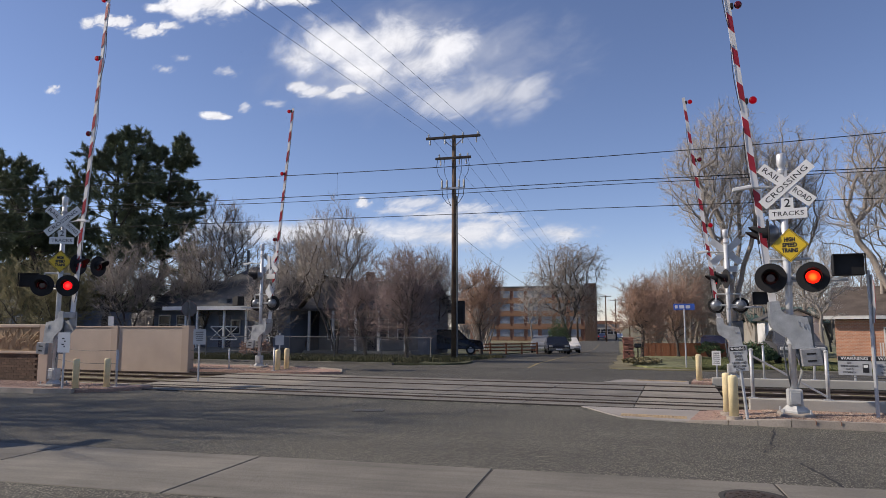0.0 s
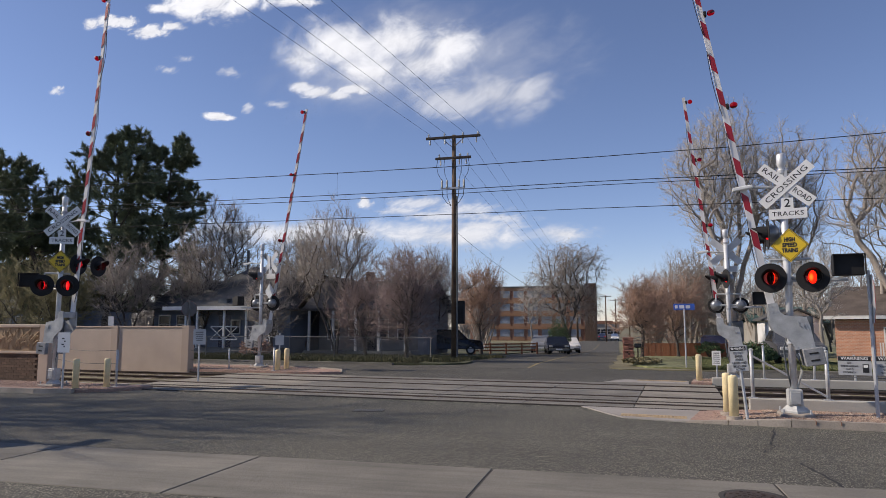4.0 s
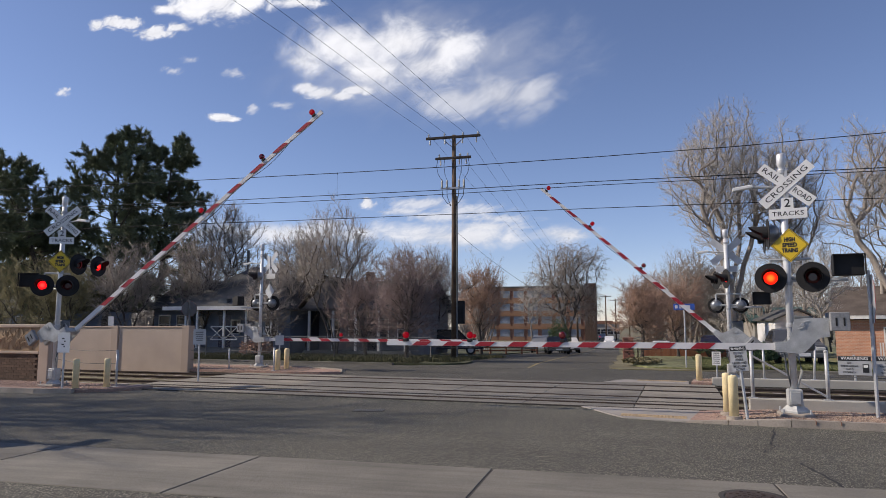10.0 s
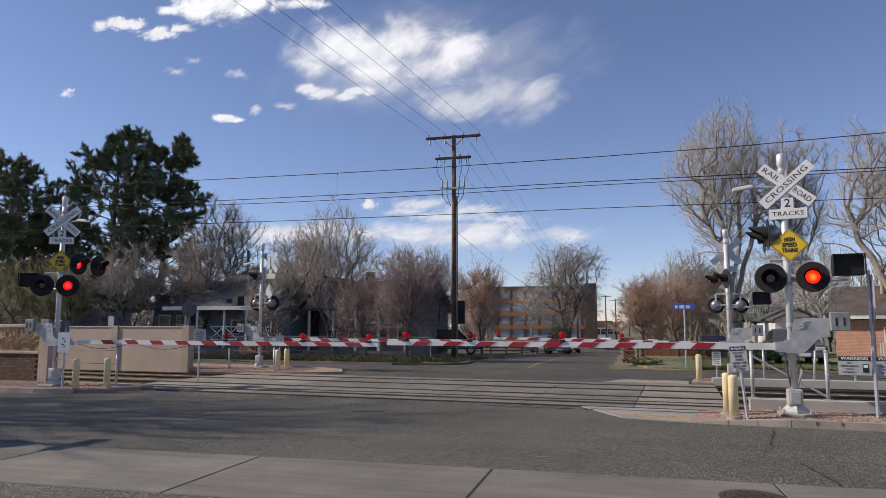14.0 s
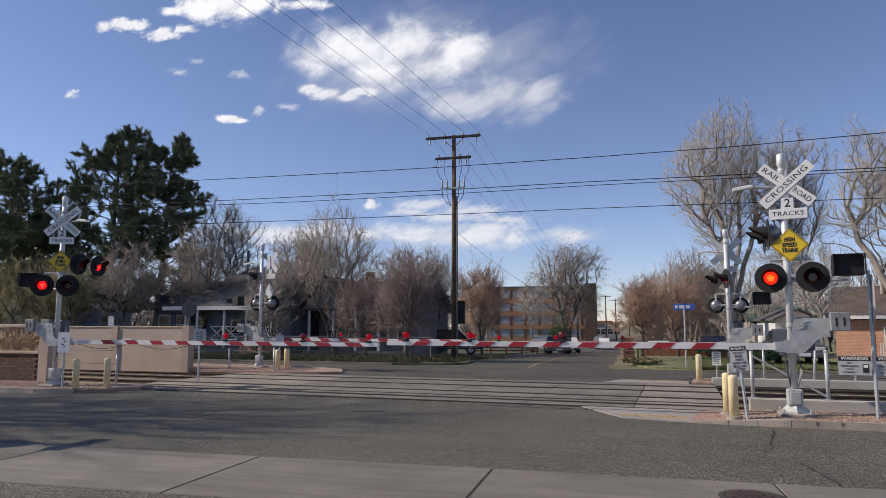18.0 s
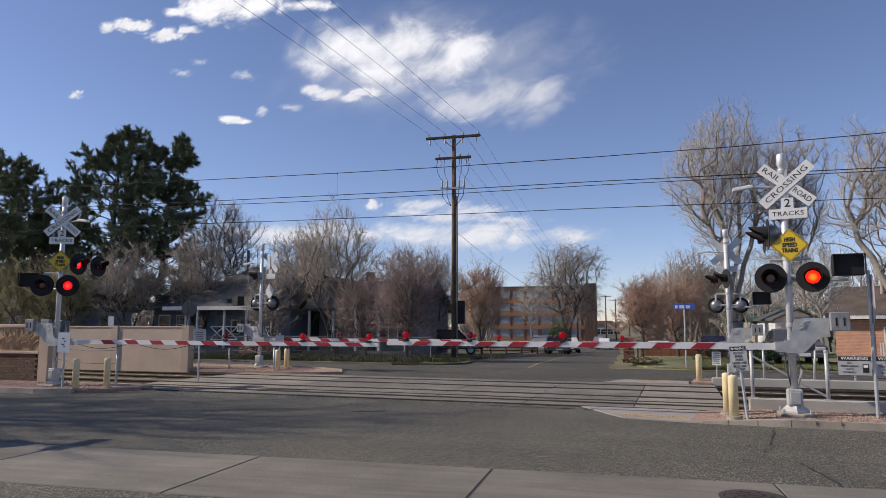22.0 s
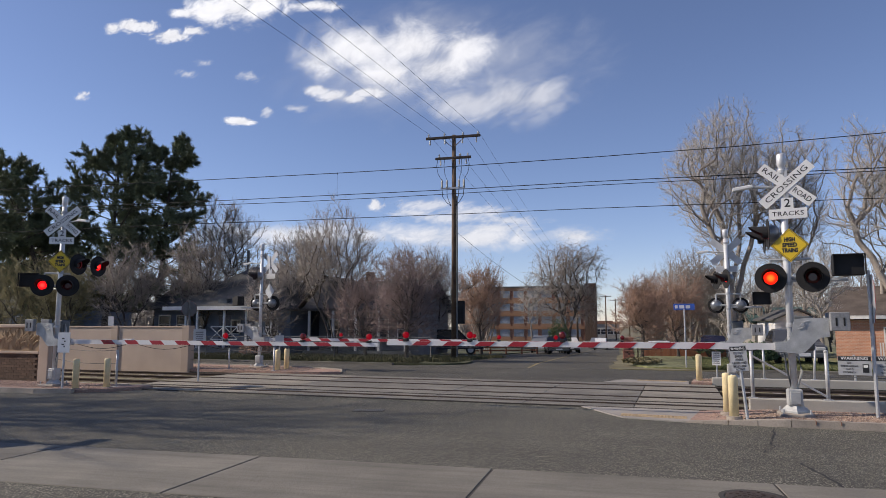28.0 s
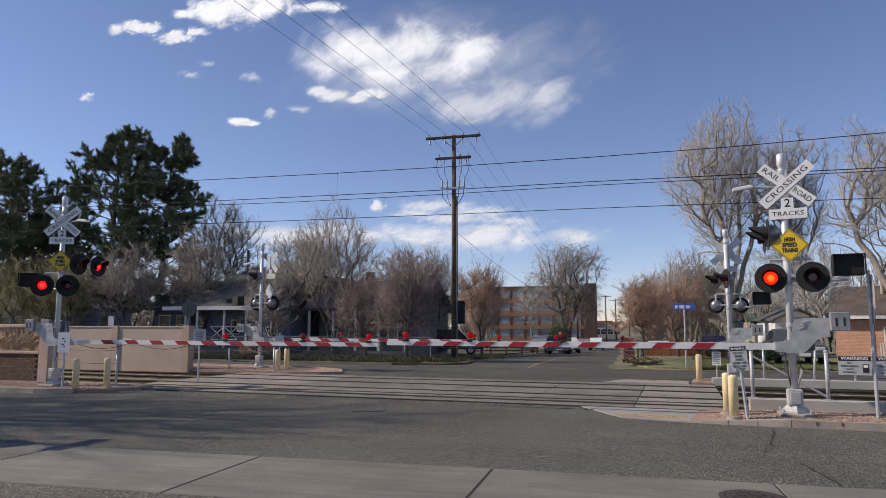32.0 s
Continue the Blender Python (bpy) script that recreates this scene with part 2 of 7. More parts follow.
M["paint_white"] = mat("paint_white", (0.72, 0.72, 0.72), 0.25, 0, 0.05, 3, 30, 0.0)
M["paint_purple"] = mat("paint_purple", (0.03, 0.032, 0.065), 0.25, 0, 0.1, 3, 30, 0.0)
M["paint_silver"] = mat("paint_silver", (0.35, 0.36, 0.38), 0.3, 0.5, 0.1, 3, 30, 0.0)
M["tyre"] = mat("tyre", (0.02, 0.02, 0.02), 0.9, 0, 0.2, 6, 40, 0.1)
M["tail"] = glow("tail", (1.0, 0.02, 0.02), 1.2)
M["head"] = glow("head", (1.0, 0.95, 0.85), 1.0)
# Flats' windows: reflected sky is put into the glass's base colour.
M["glass_sky_tone"] = mat("glass_sky_tone", (0.26, 0.29, 0.33), 0.15, 0, 0.3, 0.4, 3, 0.0)
M["dirtyglass"] = mat("dirtyglass", (0.03, 0.035, 0.045), 0.08, 0, 0.2, 1, 20, 0.0)


# ---- building blocks ----
def part(name, bm, material, parent=None, label="", smooth=False):
    """Links a bmesh as one mesh object, under parent if there is one."""
    me = bpy.data.meshes.new(name)
    bm.to_mesh(me)
    bm.free()
    me.materials.append(material)
    if smooth:
        me.shade_smooth()
    ob = new(name, me)
    if parent is not None:
        ob.parent = parent
    if label:
        ob["label"] = label
    return ob


def linked(name, mesh, m, parent=None):
    ob = new(name, mesh)
    if parent is not None:
        ob.parent = parent
    ob.matrix_basis = m
    return ob


def box(bm, x0, x1, y0, y1, z0, z1, bevel=0.0, m=None):
    vs = bmesh.ops.create_cube(bm, size=1.0)["verts"]
    for v in vs:
        v.co = Vector((x0 + (v.co.x + 0.5) * (x1 - x0), y0 + (v.co.y + 0.5) * (y1 - y0), z0 + (v.co.z + 0.5) * (z1 - z0)))
    if bevel:
        es = list({e for v in vs for e in v.link_edges})
        vs = [v for v in bmesh.ops.bevel(bm, geom=es, offset=bevel, segments=1, affect="EDGES")["verts"]]
        vs = list(set(vs))
    if m is not None:
        for v in vs:
            v.co = m @ v.co
    return bm


def tube(bm, p, q, r0, r1=None, n=10, caps=True):
    """A tapered rod from p to q."""
    p, q = Vector(p), Vector(q)
    r1 = r0 if r1 is None else r1
    turn = (q - p).to_track_quat("Z", "Y").to_matrix()
    rings = []
    for c, r in ((p, r0), (q, r1)):
        rings.append([bm.verts.new(c + turn @ Vector((r * math.cos(k * math.tau / n), r * math.sin(k * math.tau / n), 0))) for k in range(n)])
    for k in range(n):
        bm.faces.new((rings[0][k], rings[0][(k + 1) % n], rings[1][(k + 1) % n], rings[1][k]))
    if caps:
        bm.faces.new(rings[0][::-1]), bm.faces.new(rings[1])
    return bm


def lathe(bm, profile, n=20, m=None, close=True):
    """Turns (radius, height) pairs round z."""
    rings = []
    for r, z in profile:
        rings.append([bm.verts.new((m or Matrix()) @ Vector((r * math.cos(k * math.tau / n), r * math.sin(k * math.tau / n), z))) for k in range(n)])
    for a, b in zip(rings, rings[1:]):
        for k in range(n):
            bm.faces.new((a[k], a[(k + 1) % n], b[(k + 1) % n], b[k]))
    if close:
        bm.faces.new(rings[0][::-1]), bm.faces.new(rings[-1])
    return bm


def prism(bm, pts, z0, z1):
    """A slab on the outline pts (x, y), counter-clockwise."""
    lo, hi = [bm.verts.new((x, y, z0)) for x, y in pts], [bm.verts.new((x, y, z1)) for x, y in pts]
    bm.faces.new(lo[::-1]), bm.faces.new(hi)
    for k in range(len(pts)):
        j = (k + 1) % len(pts)
        bm.faces.new((lo[k], lo[j], hi[j], hi[k]))
    return bm


def plate(bm, pts, y0, y1):
    """A plate in the xz plane on the outline pts (x, z), from y0 (front) to y1."""
    a, b = [bm.verts.new((x, y0, z)) for x, z in pts], [bm.verts.new((x, y1, z)) for x, z in pts]
    bm.faces.new(a), bm.faces.new(b[::-1])
    for k in range(len(pts)):
        j = (k + 1) % len(pts)
        bm.faces.new((a[k], b[k], b[j], a[j]))
    bmesh.ops.recalc_face_normals(bm, faces=bm.faces[:])
    return bm


def path_tube(bm, pts, r, n=6):
    """One bent rod through the points."""
    pts = [Vector(p) for p in pts]
    rings = []
    for k, p in enumerate(pts):
        d = (pts[min(k + 1, len(pts) - 1)] - pts[max(k - 1, 0)]).normalized()
        a = d.cross(Vector((0, 0, 1)) if abs(d.z) < 0.95 else Vector((0, 1, 0))).normalized()
        b = d.cross(a)
        rings.append([bm.verts.new(p + (a * math.cos(i * math.tau / n) + b * math.sin(i * math.tau / n)) * r) for i in range(n)])
    for lo, hi in zip(rings, rings[1:]):
        for i in range(n):
            bm.faces.new((lo[i], lo[(i + 1) % n], hi[(i + 1) % n], hi[i]))
    bm.faces.new(rings[0][::-1]), bm.faces.new(rings[-1])
    return bm


def uvs(*pts):
    """Track-space outline to world xy."""
    return [tuple(T(u, v).xy) for u, v in pts]


def lettering(name, text, size, parent, m, material, spacing=1.0, width=None, bold=0.014):
    """Raised letters in the built-in font, centred, reading along local x in the xz plane, facing -y."""
    cu = bpy.data.curves.new(name, "FONT")
    cu.body, cu.size, cu.extrude, cu.align_x, cu.align_y = text, size, 0.001, "CENTER", "CENTER"
    cu.space_character, cu.resolution_u, cu.offset = spacing, 2, size * bold
    tmp = bpy.data.objects.new(name, cu)
    me = bpy.data.meshes.new_from_object(tmp)
    bpy.data.objects.remove(tmp)
    if width:
        xs = [v.co.x for v in me.vertices]
        k = width / (max(xs) - min(xs))
        for v in me.vertices:
            v.co.x *= k
    me.materials.clear()
    me.materials.append(material)
    ob = new(name, me)
    ob.parent = parent
    ob.matrix_basis = m @ pose(0, 0, 0, 90)
    return ob


def fall(y):
    """The land falls gently away along the side street."""
    return -0.025 * min(max(y - 30.0, 0.0), 70.0)


def thing(name, m, label, category, group="", kind=""):
    ob = new(name)
    ob.empty_display_size = 0.2
    ob.matrix_basis = Matrix.Translation((0, 0, fall(m.translation.y))) @ m
    return tagged(ob, label, category, group, kind)


# ---- ground ----
def sheet(name, pts, z0, z1, material, label, category="ground", parent=None):
    bm = prism(bmesh.new(), pts, z0, z1)
    if max(p[1] for p in pts) > 30:
        for y in (30.0, 100.0):
            bmesh.ops.bisect_plane(bm, geom=bm.verts[:] + bm.edges[:] + bm.faces[:], plane_co=(0, y, 0), plane_no=(0, 1, 0))
        for v in bm.verts:
            v.co.z += fall(v.co.y)
    ob = part(name, bm, M[material], parent)
    if parent is None:
        tagged(ob, label, category, kind="structure")
    return ob


bm = bmesh.new()
rows = [[bm.verts.new((x, y, fall(y))) for x in (-2500, -120, 0, 120, 2500)] for y in (-2500, 0, 30, 100, 400, 2500)]
for a, b in zip(rows, rows[1:]):
    for k in range(4):
        bm.faces.new((a[k], a[k + 1], b[k + 1], b[k]))
ground = tagged(part("ground", bm, M["soil"]), "dry bare earth with patches of thin spring grass", "ground", kind="structure")
ground.location.z = -0.06

sheet("road", uvs((-90, -30), (90, -30), (90, 14.22), (-90, 14.22)), -0.05, 0.0, "asphalt", "worn grey asphalt street with cracks and stains", "road")
sheet("road_far", uvs((-120, 20.4), (120, 20.4), (120, 26.6), (-120, 26.6)), -0.05, 0.0, "asphalt_far", "grey asphalt street behind the tracks", "road")
sheet("road_side", [(-8.2, 26.0), (0.0, 26.6), (0.0, 300), (-8.0, 300)], -0.05, 0.003, "asphalt_far", "asphalt side street running away between trees", "road")
sheet("centre_line", [(-3.52, 27.0), (-3.42, 27.0), (-3.42, 130), (-3.52, 130)], -0.01, 0.0075, "line_yellow", "faint worn yellow centre line of the side street", "road marking")
sheet("trackbed", uvs((-120, 14.22), (120, 14.22), (120, 20.4), (-120, 20.4)), -0.35, -0.2, "ballast", "dark stone ballast between the rails", "track bed")

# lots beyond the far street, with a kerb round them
lot_left = sheet("lawn_left", [*uvs((-120, 26.75)), (-9.6, 27.6), (-7.3, 27.8), (-6.4, 28.5), (-6.4, 30.0), (-7.2, 33.0), (-8.3, 36.0), (-8.3, 120), (-120, 120)], -0.05, 0.07, "litter_shaded", "rough lawn with dead leaves along the street, coloured dark for tree shade", "lawn")
lot_right = sheet("lawn_right", [(0.55, 28.6), (1.1, 27.4), *uvs((2.5, 26.75), (120, 26.75)), (120, 120), (0.42, 120)], -0.05, 0.09, "lawn", "patchy green lawn with dry leaves and bare earth", "lawn")
sheet("driveway", [(-8.3, 33.4), (-7.9, 33.4), (-7.9, 41), (-12.5, 43.5), (-20, 44), (-20, 40), (-12, 38.0)], 0.02, 0.105, "concrete", "pale concrete driveway beside the lawn", "driveway")
bm = bmesh.new()
for pts in (uvs((-120, 26.6), (-11.5, 26.6), (-11.5, 26.78), (-120, 26.78)), uvs((2.0, 26.6), (120, 26.6), (120, 26.78), (2.0, 26.78))):
    prism(bm, pts, -0.05, 0.085)
tagged(part("kerb_far", bm, M["concrete_pan"]), "darker concrete kerb along the far street", "kerb", kind="structure")

sheet("forecourt", [*uvs((6.5, 26.85), (60, 26.85)), (66, 34), (7.6, 34.4)], 0.02, 0.1, "concrete", "pale concrete forecourt before the brick house", "forecourt")

# islands beside the tracks
left_island = [(-90, 12.62), (-16.2, 12.62), (-15.0, 12.72), (-14.2, 13.0), (-13.6, 13.5), (-13.2, 14.15), (-13.2, 14.6), (-90, 14.6)]
sheet("gravel_bed_left", uvs(*left_island), -0.05, 0.085, "gravel", "bed of reddish crushed gravel beside the tracks", "gravel bed")
right_island = [(0.15, 12.78), (0.7, 12.66), (1.6, 12.62), (90, 12.62), (90, 14.12), (1.6, 14.12), (0.35, 14.12)]
bed = sheet("gravel_bed_right", uvs(*right_island), -0.05, 0.11, "gravel", "bed of reddish crushed gravel beside the tracks", "gravel bed")
for v in bed.data.vertices:                    # it sinks to the walkers' ramp
    if v.co.z > 0 and v.co.x < 2.0:
        v.co.z = 0.025 if v.co.x < 1.6 else 0.05
far_island = [(-90, 20.42), (-12.6, 20.42), (-11.6, 20.6), (-11.0, 21.0), (-11.4, 21.7), (-12.6, 22.3), (-14.2, 22.8), (-16, 23.0), (-90, 23.0)]
sheet("gravel_bed_far", uvs(*far_island), -0.05, 0.09, "gravel", "bed of reddish crushed gravel behind the tracks", "gravel bed")
sheet("gravel_bed_platform", uvs((0.3, 20.42), (0.84, 20.42), (0.84, 20.74), (90, 20.74), (90, 21.9), (1.2, 21.9), (0.4, 21.5)), -0.05, 0.08, "gravel", "bed of reddish gravel beside the platform wall", "gravel bed")


def kerb_run(name, line, label, z1=0.13, width=0.16, start=None):
    """Kerb stones of 3 m along a track-space line, each with its own edges."""
    out = tagged(new(name), label, "kerb", kind="structure")
    pts = []
    for (a, b), (c, d) in zip(line, line[1:]):
        k = max(1, round(math.hypot(c - a, d - b) / 3.0))
        pts += [(a + (c - a) * i / k, b + (d - b) * i / k) for i in range(k)]
    pts.append(line[-1])
    for k, ((a, b), (c, d)) in enumerate(zip(pts, pts[1:])):
        p, q = T(a, b), T(c, d)
        zs = [min(z1, start + (z1 - start) * e / 4) if start is not None else z1 for e in (k, k + 1, k + 1, k)]
        along = (q - p).normalized()
        side = Vector((-along.y, along.x, 0))
        p, q = p + along * 0.006, q - along * 0.006
        bm = bmesh.new()
        lo = [p, q, q + side * width, p + side * width]
        hi = [p + side * 0.025, q + side * 0.025, q + side * width, p + side * width]
        vs = [bm.verts.new((w.x, w.y, -0.04)) for w in lo] + [bm.verts.new((w.x, w.y, z)) for w, z in zip(hi, zs)]
        for f in ((3, 2, 1, 0), (4, 5, 6, 7), (0, 1, 5, 4), (1, 2, 6, 5), (2, 3, 7, 6), (3, 0, 4, 7)):
            bm.faces.new([vs[i] for i in f])
        part("kerbstone", bm, M["kerb"], out)
    return out


kerb_run("kerb_left", [(-45, 12.46), (-16.2, 12.46), (-15.0, 12.56), (-14.1, 12.86)], "weathered concrete kerb beside the gravel bed", 0.115)
kerb_run("kerb_right", [(0.06, 12.5), (0.35, 12.48), (0.75, 12.47), (1.2, 12.465), (1.7, 12.46), (42, 12.46)], "weathered concrete kerb with red utility paint marks", 0.119, 0.16, 0.015)
kerb_run("kerb_island", [(-11.4, 21.84), (-12.6, 22.44), (-14.2, 22.94), (-16, 23.14), (-40, 23.14)][::-1], "low concrete kerb round the far gravel island", 0.11, 0.14)

# ramps for walkers, with studded warning strips
ramp_near = sheet("pavement_ramp", uvs((-1.92, 14.2), (-1.73, 13.95), (-1.3, 13.2), (-0.98, 12.74), (-0.4, 12.6), (0.04, 12.52), (0.34, 12.6), (0.34, 14.2)), -0.05, 0.02, "concrete", "pale concrete walkers' ramp down to the street", "pavement")
ramp_far = sheet("pavement_ramp_far", uvs((-2.1, 20.42), (0.25, 20.42), (0.25, 21.5), (-1.6, 21.5)), -0.05, 0.03, "concrete", "pale concrete walkers' ramp behind the tracks", "pavement")
for nm, u0, u1, v0, v1, z in (("tactile_strip", -1.05, 0.1, 12.85, 13.25, 0.02), ("tactile_strip_far", -1.2, 0.2, 21.1, 21.45, 0.03)):
    bm = prism(bmesh.new(), uvs((u0, v0 + 0.06), (u1, v0 - 0.02), (u1, v1 - 0.08), (u0, v1)), z, z + 0.006)
    n = 0
    u = u0 + 0.04
    while u < u1 - 0.03:
        v = v0 + 0.07
        while v < v1 - 0.1:
            p = T(u, v)
            box(bm, p.x - 0.013, p.x + 0.013, p.y - 0.013, p.y + 0.013, z + 0.005, z + 0.012)
            v += 0.062
        u += 0.062
    tagged(part(nm, bm, M["tactile"]), "worn yellow strip of raised warning studs", "tactile paving", kind="structure")

# gutter of concrete slabs across the foreground
gutter = tagged(new("gutter_pan"), "broad shallow concrete gutter of long slabs with open joints", "gutter", kind="structure")
bm = box(bmesh.new(), -40, 30, 6.0, 7.86, -0.02, 0.003)
part("bed", bm, M["groove"], gutter)
for k in range(-12, 9):
    x0, x1 = -4.43 + 2.98 * k + 0.013, -4.43 + 2.98 * (k + 1) - 0.013
    part("slab", box(bmesh.new(), x0, x1, 5.97, 7.9, -0.03, 0.010, 0.006), M["concrete_pan"], gutter)

# steel manhole lid set in the gutter's edge
bm = lathe(bmesh.new(), [(0.255, 0.0), (0.255, 0.016), (0.23, 0.018)], 32)
for k in range(5):
    for j in range(8):
        a = j * math.tau / 8 + k * 0.3
        p = Vector((math.cos(a), math.sin(a), 0)) * (0.04 + k * 0.042)
        box(bm, p.x - 0.015, p.x + 0.015, p.y - 0.015, p.y + 0.015, 0.017, 0.023)
lid = thing("manhole", pose(1.21, 7.2, 0.006), "round rusty steel manhole lid in the gutter", "manhole", kind="structure")
part("lid", bm, M["rail"], lid)
part("ring", lathe(bmesh.new(), [(0.265, 0.0), (0.315, 0.0), (0.315, 0.013), (0.265, 0.013)], 32, close=False), M["groove"], lid, "dark recessed ring")
drain = thing("drain_grate", pose(-4.78, 12.68, 0.002, 0, 0, 8), "small steel drain grate in the asphalt", "drain", kind="structure")
part("pan", box(bmesh.new(), -0.30, 0.30, -0.2, 0.2, -0.01, 0.003), M["groove"], drain)
for k in range(14):
    part("bar", box(bmesh.new(), -0.29 + k * 0.042, -0.272 + k * 0.042, -0.19, 0.19, 0.0025, 0.006), M["galv_dark"], drain)

# cracks in the asphalt
def crack(name, start, steps, width):
    rnd = random.Random(name)
    bm = bmesh.new()
    x, y = start
    prev = None
    for dx, dy in steps:
        n = max(3, int(math.hypot(dx, dy) / 0.1))
        for k in range(n):
            x += dx / n + rnd.uniform(-0.035, 0.035)
            y += dy / n + rnd.uniform(-0.03, 0.03)
            w = width * rnd.uniform(0.3, 1.3)
            cur = (bm.verts.new((x - w, y, 0.003)), bm.verts.new((x + w, y + w * 0.4, 0.003)))
            if prev:
                bm.faces.new((prev[0], prev[1], cur[1], cur[0]))
            prev = cur
    tagged(part(name, bm, M["black"]), "dark jagged crack in the asphalt", "crack", kind="structure")


crack("crack", (2.37, 12.1), [(-0.08, -0.7), (-0.25, -0.73), (-0.01, -0.48), (-0.2, -0.55)], 0.016)
crack("crack_broad", (2.09, 9.3), [(-0.06, -0.55), (0.06, -0.51), (0.0, -0.58)], 0.018)
crack("crack_fine", (1.84, 9.64), [(-0.64, -0.05), (-0.55, 0.02), (-0.81, 0.0)], 0.006)
sheet("dirt_edge", [(-0.35, 27.3), (0.1, 26.75), (0.9, 26.7), *uvs((2.6, 26.62)), (2.6, 28.0), (1.0, 30.5), (0.6, 34.0), (0.5, 52.0), (-0.1, 52.0), (-0.15, 40.0), (-0.05, 36.0), (-0.28, 33.5), (-0.15, 30.5), (-0.4, 28.6)], -0.05, 0.03, "soil", "bare earth and dead leaves at the lawn's edge", "ground")

# ---- tracks ----
# Heads stand proud and dark so groove lines show from the camera.
for v in (14.95, 16.42, 18.08, 19.52):
    prof = [(-0.065, -0.06), (0.065, -0.06), (0.065, -0.045), (0.012, -0.03), (0.012, 0.0), (0.035, 0.008), (0.035, 0.036), (-0.035, 0.036), (-0.035, 0.008), (-0.012, 0.0), (-0.012, -0.03), (-0.065, -0.045)]
    bm = bmesh.new()
    a = [bm.verts.new(T(-110, v + y, z)) for y, z in prof]
    b = [bm.verts.new(T(110, v + y, z)) for y, z in prof]
    bm.faces.new(a), bm.faces.new(b[::-1])
    for i in range(len(prof)):
        j = (i + 1) % len(prof)
        bm.faces.new((a[i], b[i], b[j], a[j]))
    tagged(part("rail", bm, M["rail"]), "rusty brown steel rail, raised and darkened to show its groove line", "rail", "rails of the crossing", kind="structure")
tie = box(bmesh.new(), -0.12, 0.12, -1.05, 1.05, -0.24, -0.058, 0.02)
tie_mesh = part("tie", tie, M["tie"])
tie_mesh.matrix_basis = Matrix.Translation(T(-14.9, 15.68)) @ pose(0, 0, 0, 0, 0, SKEW)
tagged(tie_mesh, "grey concrete sleeper under the rails", "sleeper", "sleepers of the tracks")
for k in range(24):
    for v in (15.68, 18.8):
        if k or v > 17:
            copy_thing(tie_mesh, Matrix.Translation(T(-14.9 - 0.75 * k, v)) @ pose(0, 0, 0, 0, 0, SKEW))
for k in range(18):
    for v in (15.68, 18.8):
        copy_thing(tie_mesh, Matrix.Translation(T(1.6 + 0.75 * k, v)) @ pose(0, 0, 0, 0, 0, SKEW))

crossing = tagged(new("crossing_panels"), "street crossing of pale precast concrete panels between the rails", "level crossing", kind="structure")
part("bed", prism(bmesh.new(), uvs((-14.45, 14.25), (0.9, 14.25), (0.9, 20.4), (-14.45, 20.4)), -0.3, -0.03), M["groove"], crossing)
for v0, v1 in ((14.26, 14.88), (15.04, 15.47), (15.53, 16.35), (16.50, 17.24), (17.25, 18.01), (18.16, 18.79), (18.80, 19.45), (19.60, 20.40)):
    edges = [-14.5, -12.4, -10.1, -7.8, -5.5, -3.2, -0.9, 0.92]
    for a, b in zip(edges, edges[1:]):
        bm = box(bmesh.new(), a + 0.006, b - 0.006, v0, v1, -0.1, 0.014 + random.uniform(-0.004, 0.004), 0.008)
        ob = part("panel", bm, M["panel" if b < -10 or a > -1 else "panel_worn"], crossing)
        ob.matrix_basis = pose(0, 0, 0, 0, 0, SKEW)

# Added dark strips, raised so the panel joints show from the camera.
for v0, v1 in ((15.475, 15.525), (14.215, 14.25)):
    ob = part("rubber_seal", box(bmesh.new(), -14.4, 0.9, v0, v1, -0.1, 0.03, 0.006), M["groove"], crossing, "dark raised strip standing in for a panel joint")
    ob.matrix_basis = pose(0, 0, 0, 0, 0, SKEW)

# low concrete walls of the right-hand approach
def long_wall(name, u0, u1, v0, v1, z0, z1, step, material, label):
    out = tagged(new(name), label, "wall", kind="structure")
    u = u0
    while u < u1:
        e = min(u + step, u1)
        ob = part("segment", box(bmesh.new(), u + 0.006, e - 0.006, v0, v1, z0, z1, 0.015), M[material], out)
        ob.matrix_basis = pose(0, 0, 0, 0, 0, SKEW)
        u = e
    return out


long_wall("wall_near", 1.22, 40, 14.02, 14.25, -0.3, 0.30, 4.4, "wallgrey", "low grey concrete retaining wall beside the gravel")
long_wall("wall_platform", 0.85, 42, 20.45, 20.72, -0.3, 0.21, 4.4, "wallgrey", "low pale grey concrete wall behind the rails")

# ---- overhead wires ----
def wire(name, pts, r, label, group="overhead wires"):
    cu = path_tube(bmesh.new(), pts, r, 6)
    return tagged(part(name, cu, M["cable"]), label, "wire", group)


def sag_line(p, q, drop, n=24):
    p, q = Vector(p), Vector(q)
    return [p.lerp(q, k / n) - Vector((0, 0, drop * 4 * (k / n) * (1 - k / n))) for k in range(n + 1)]


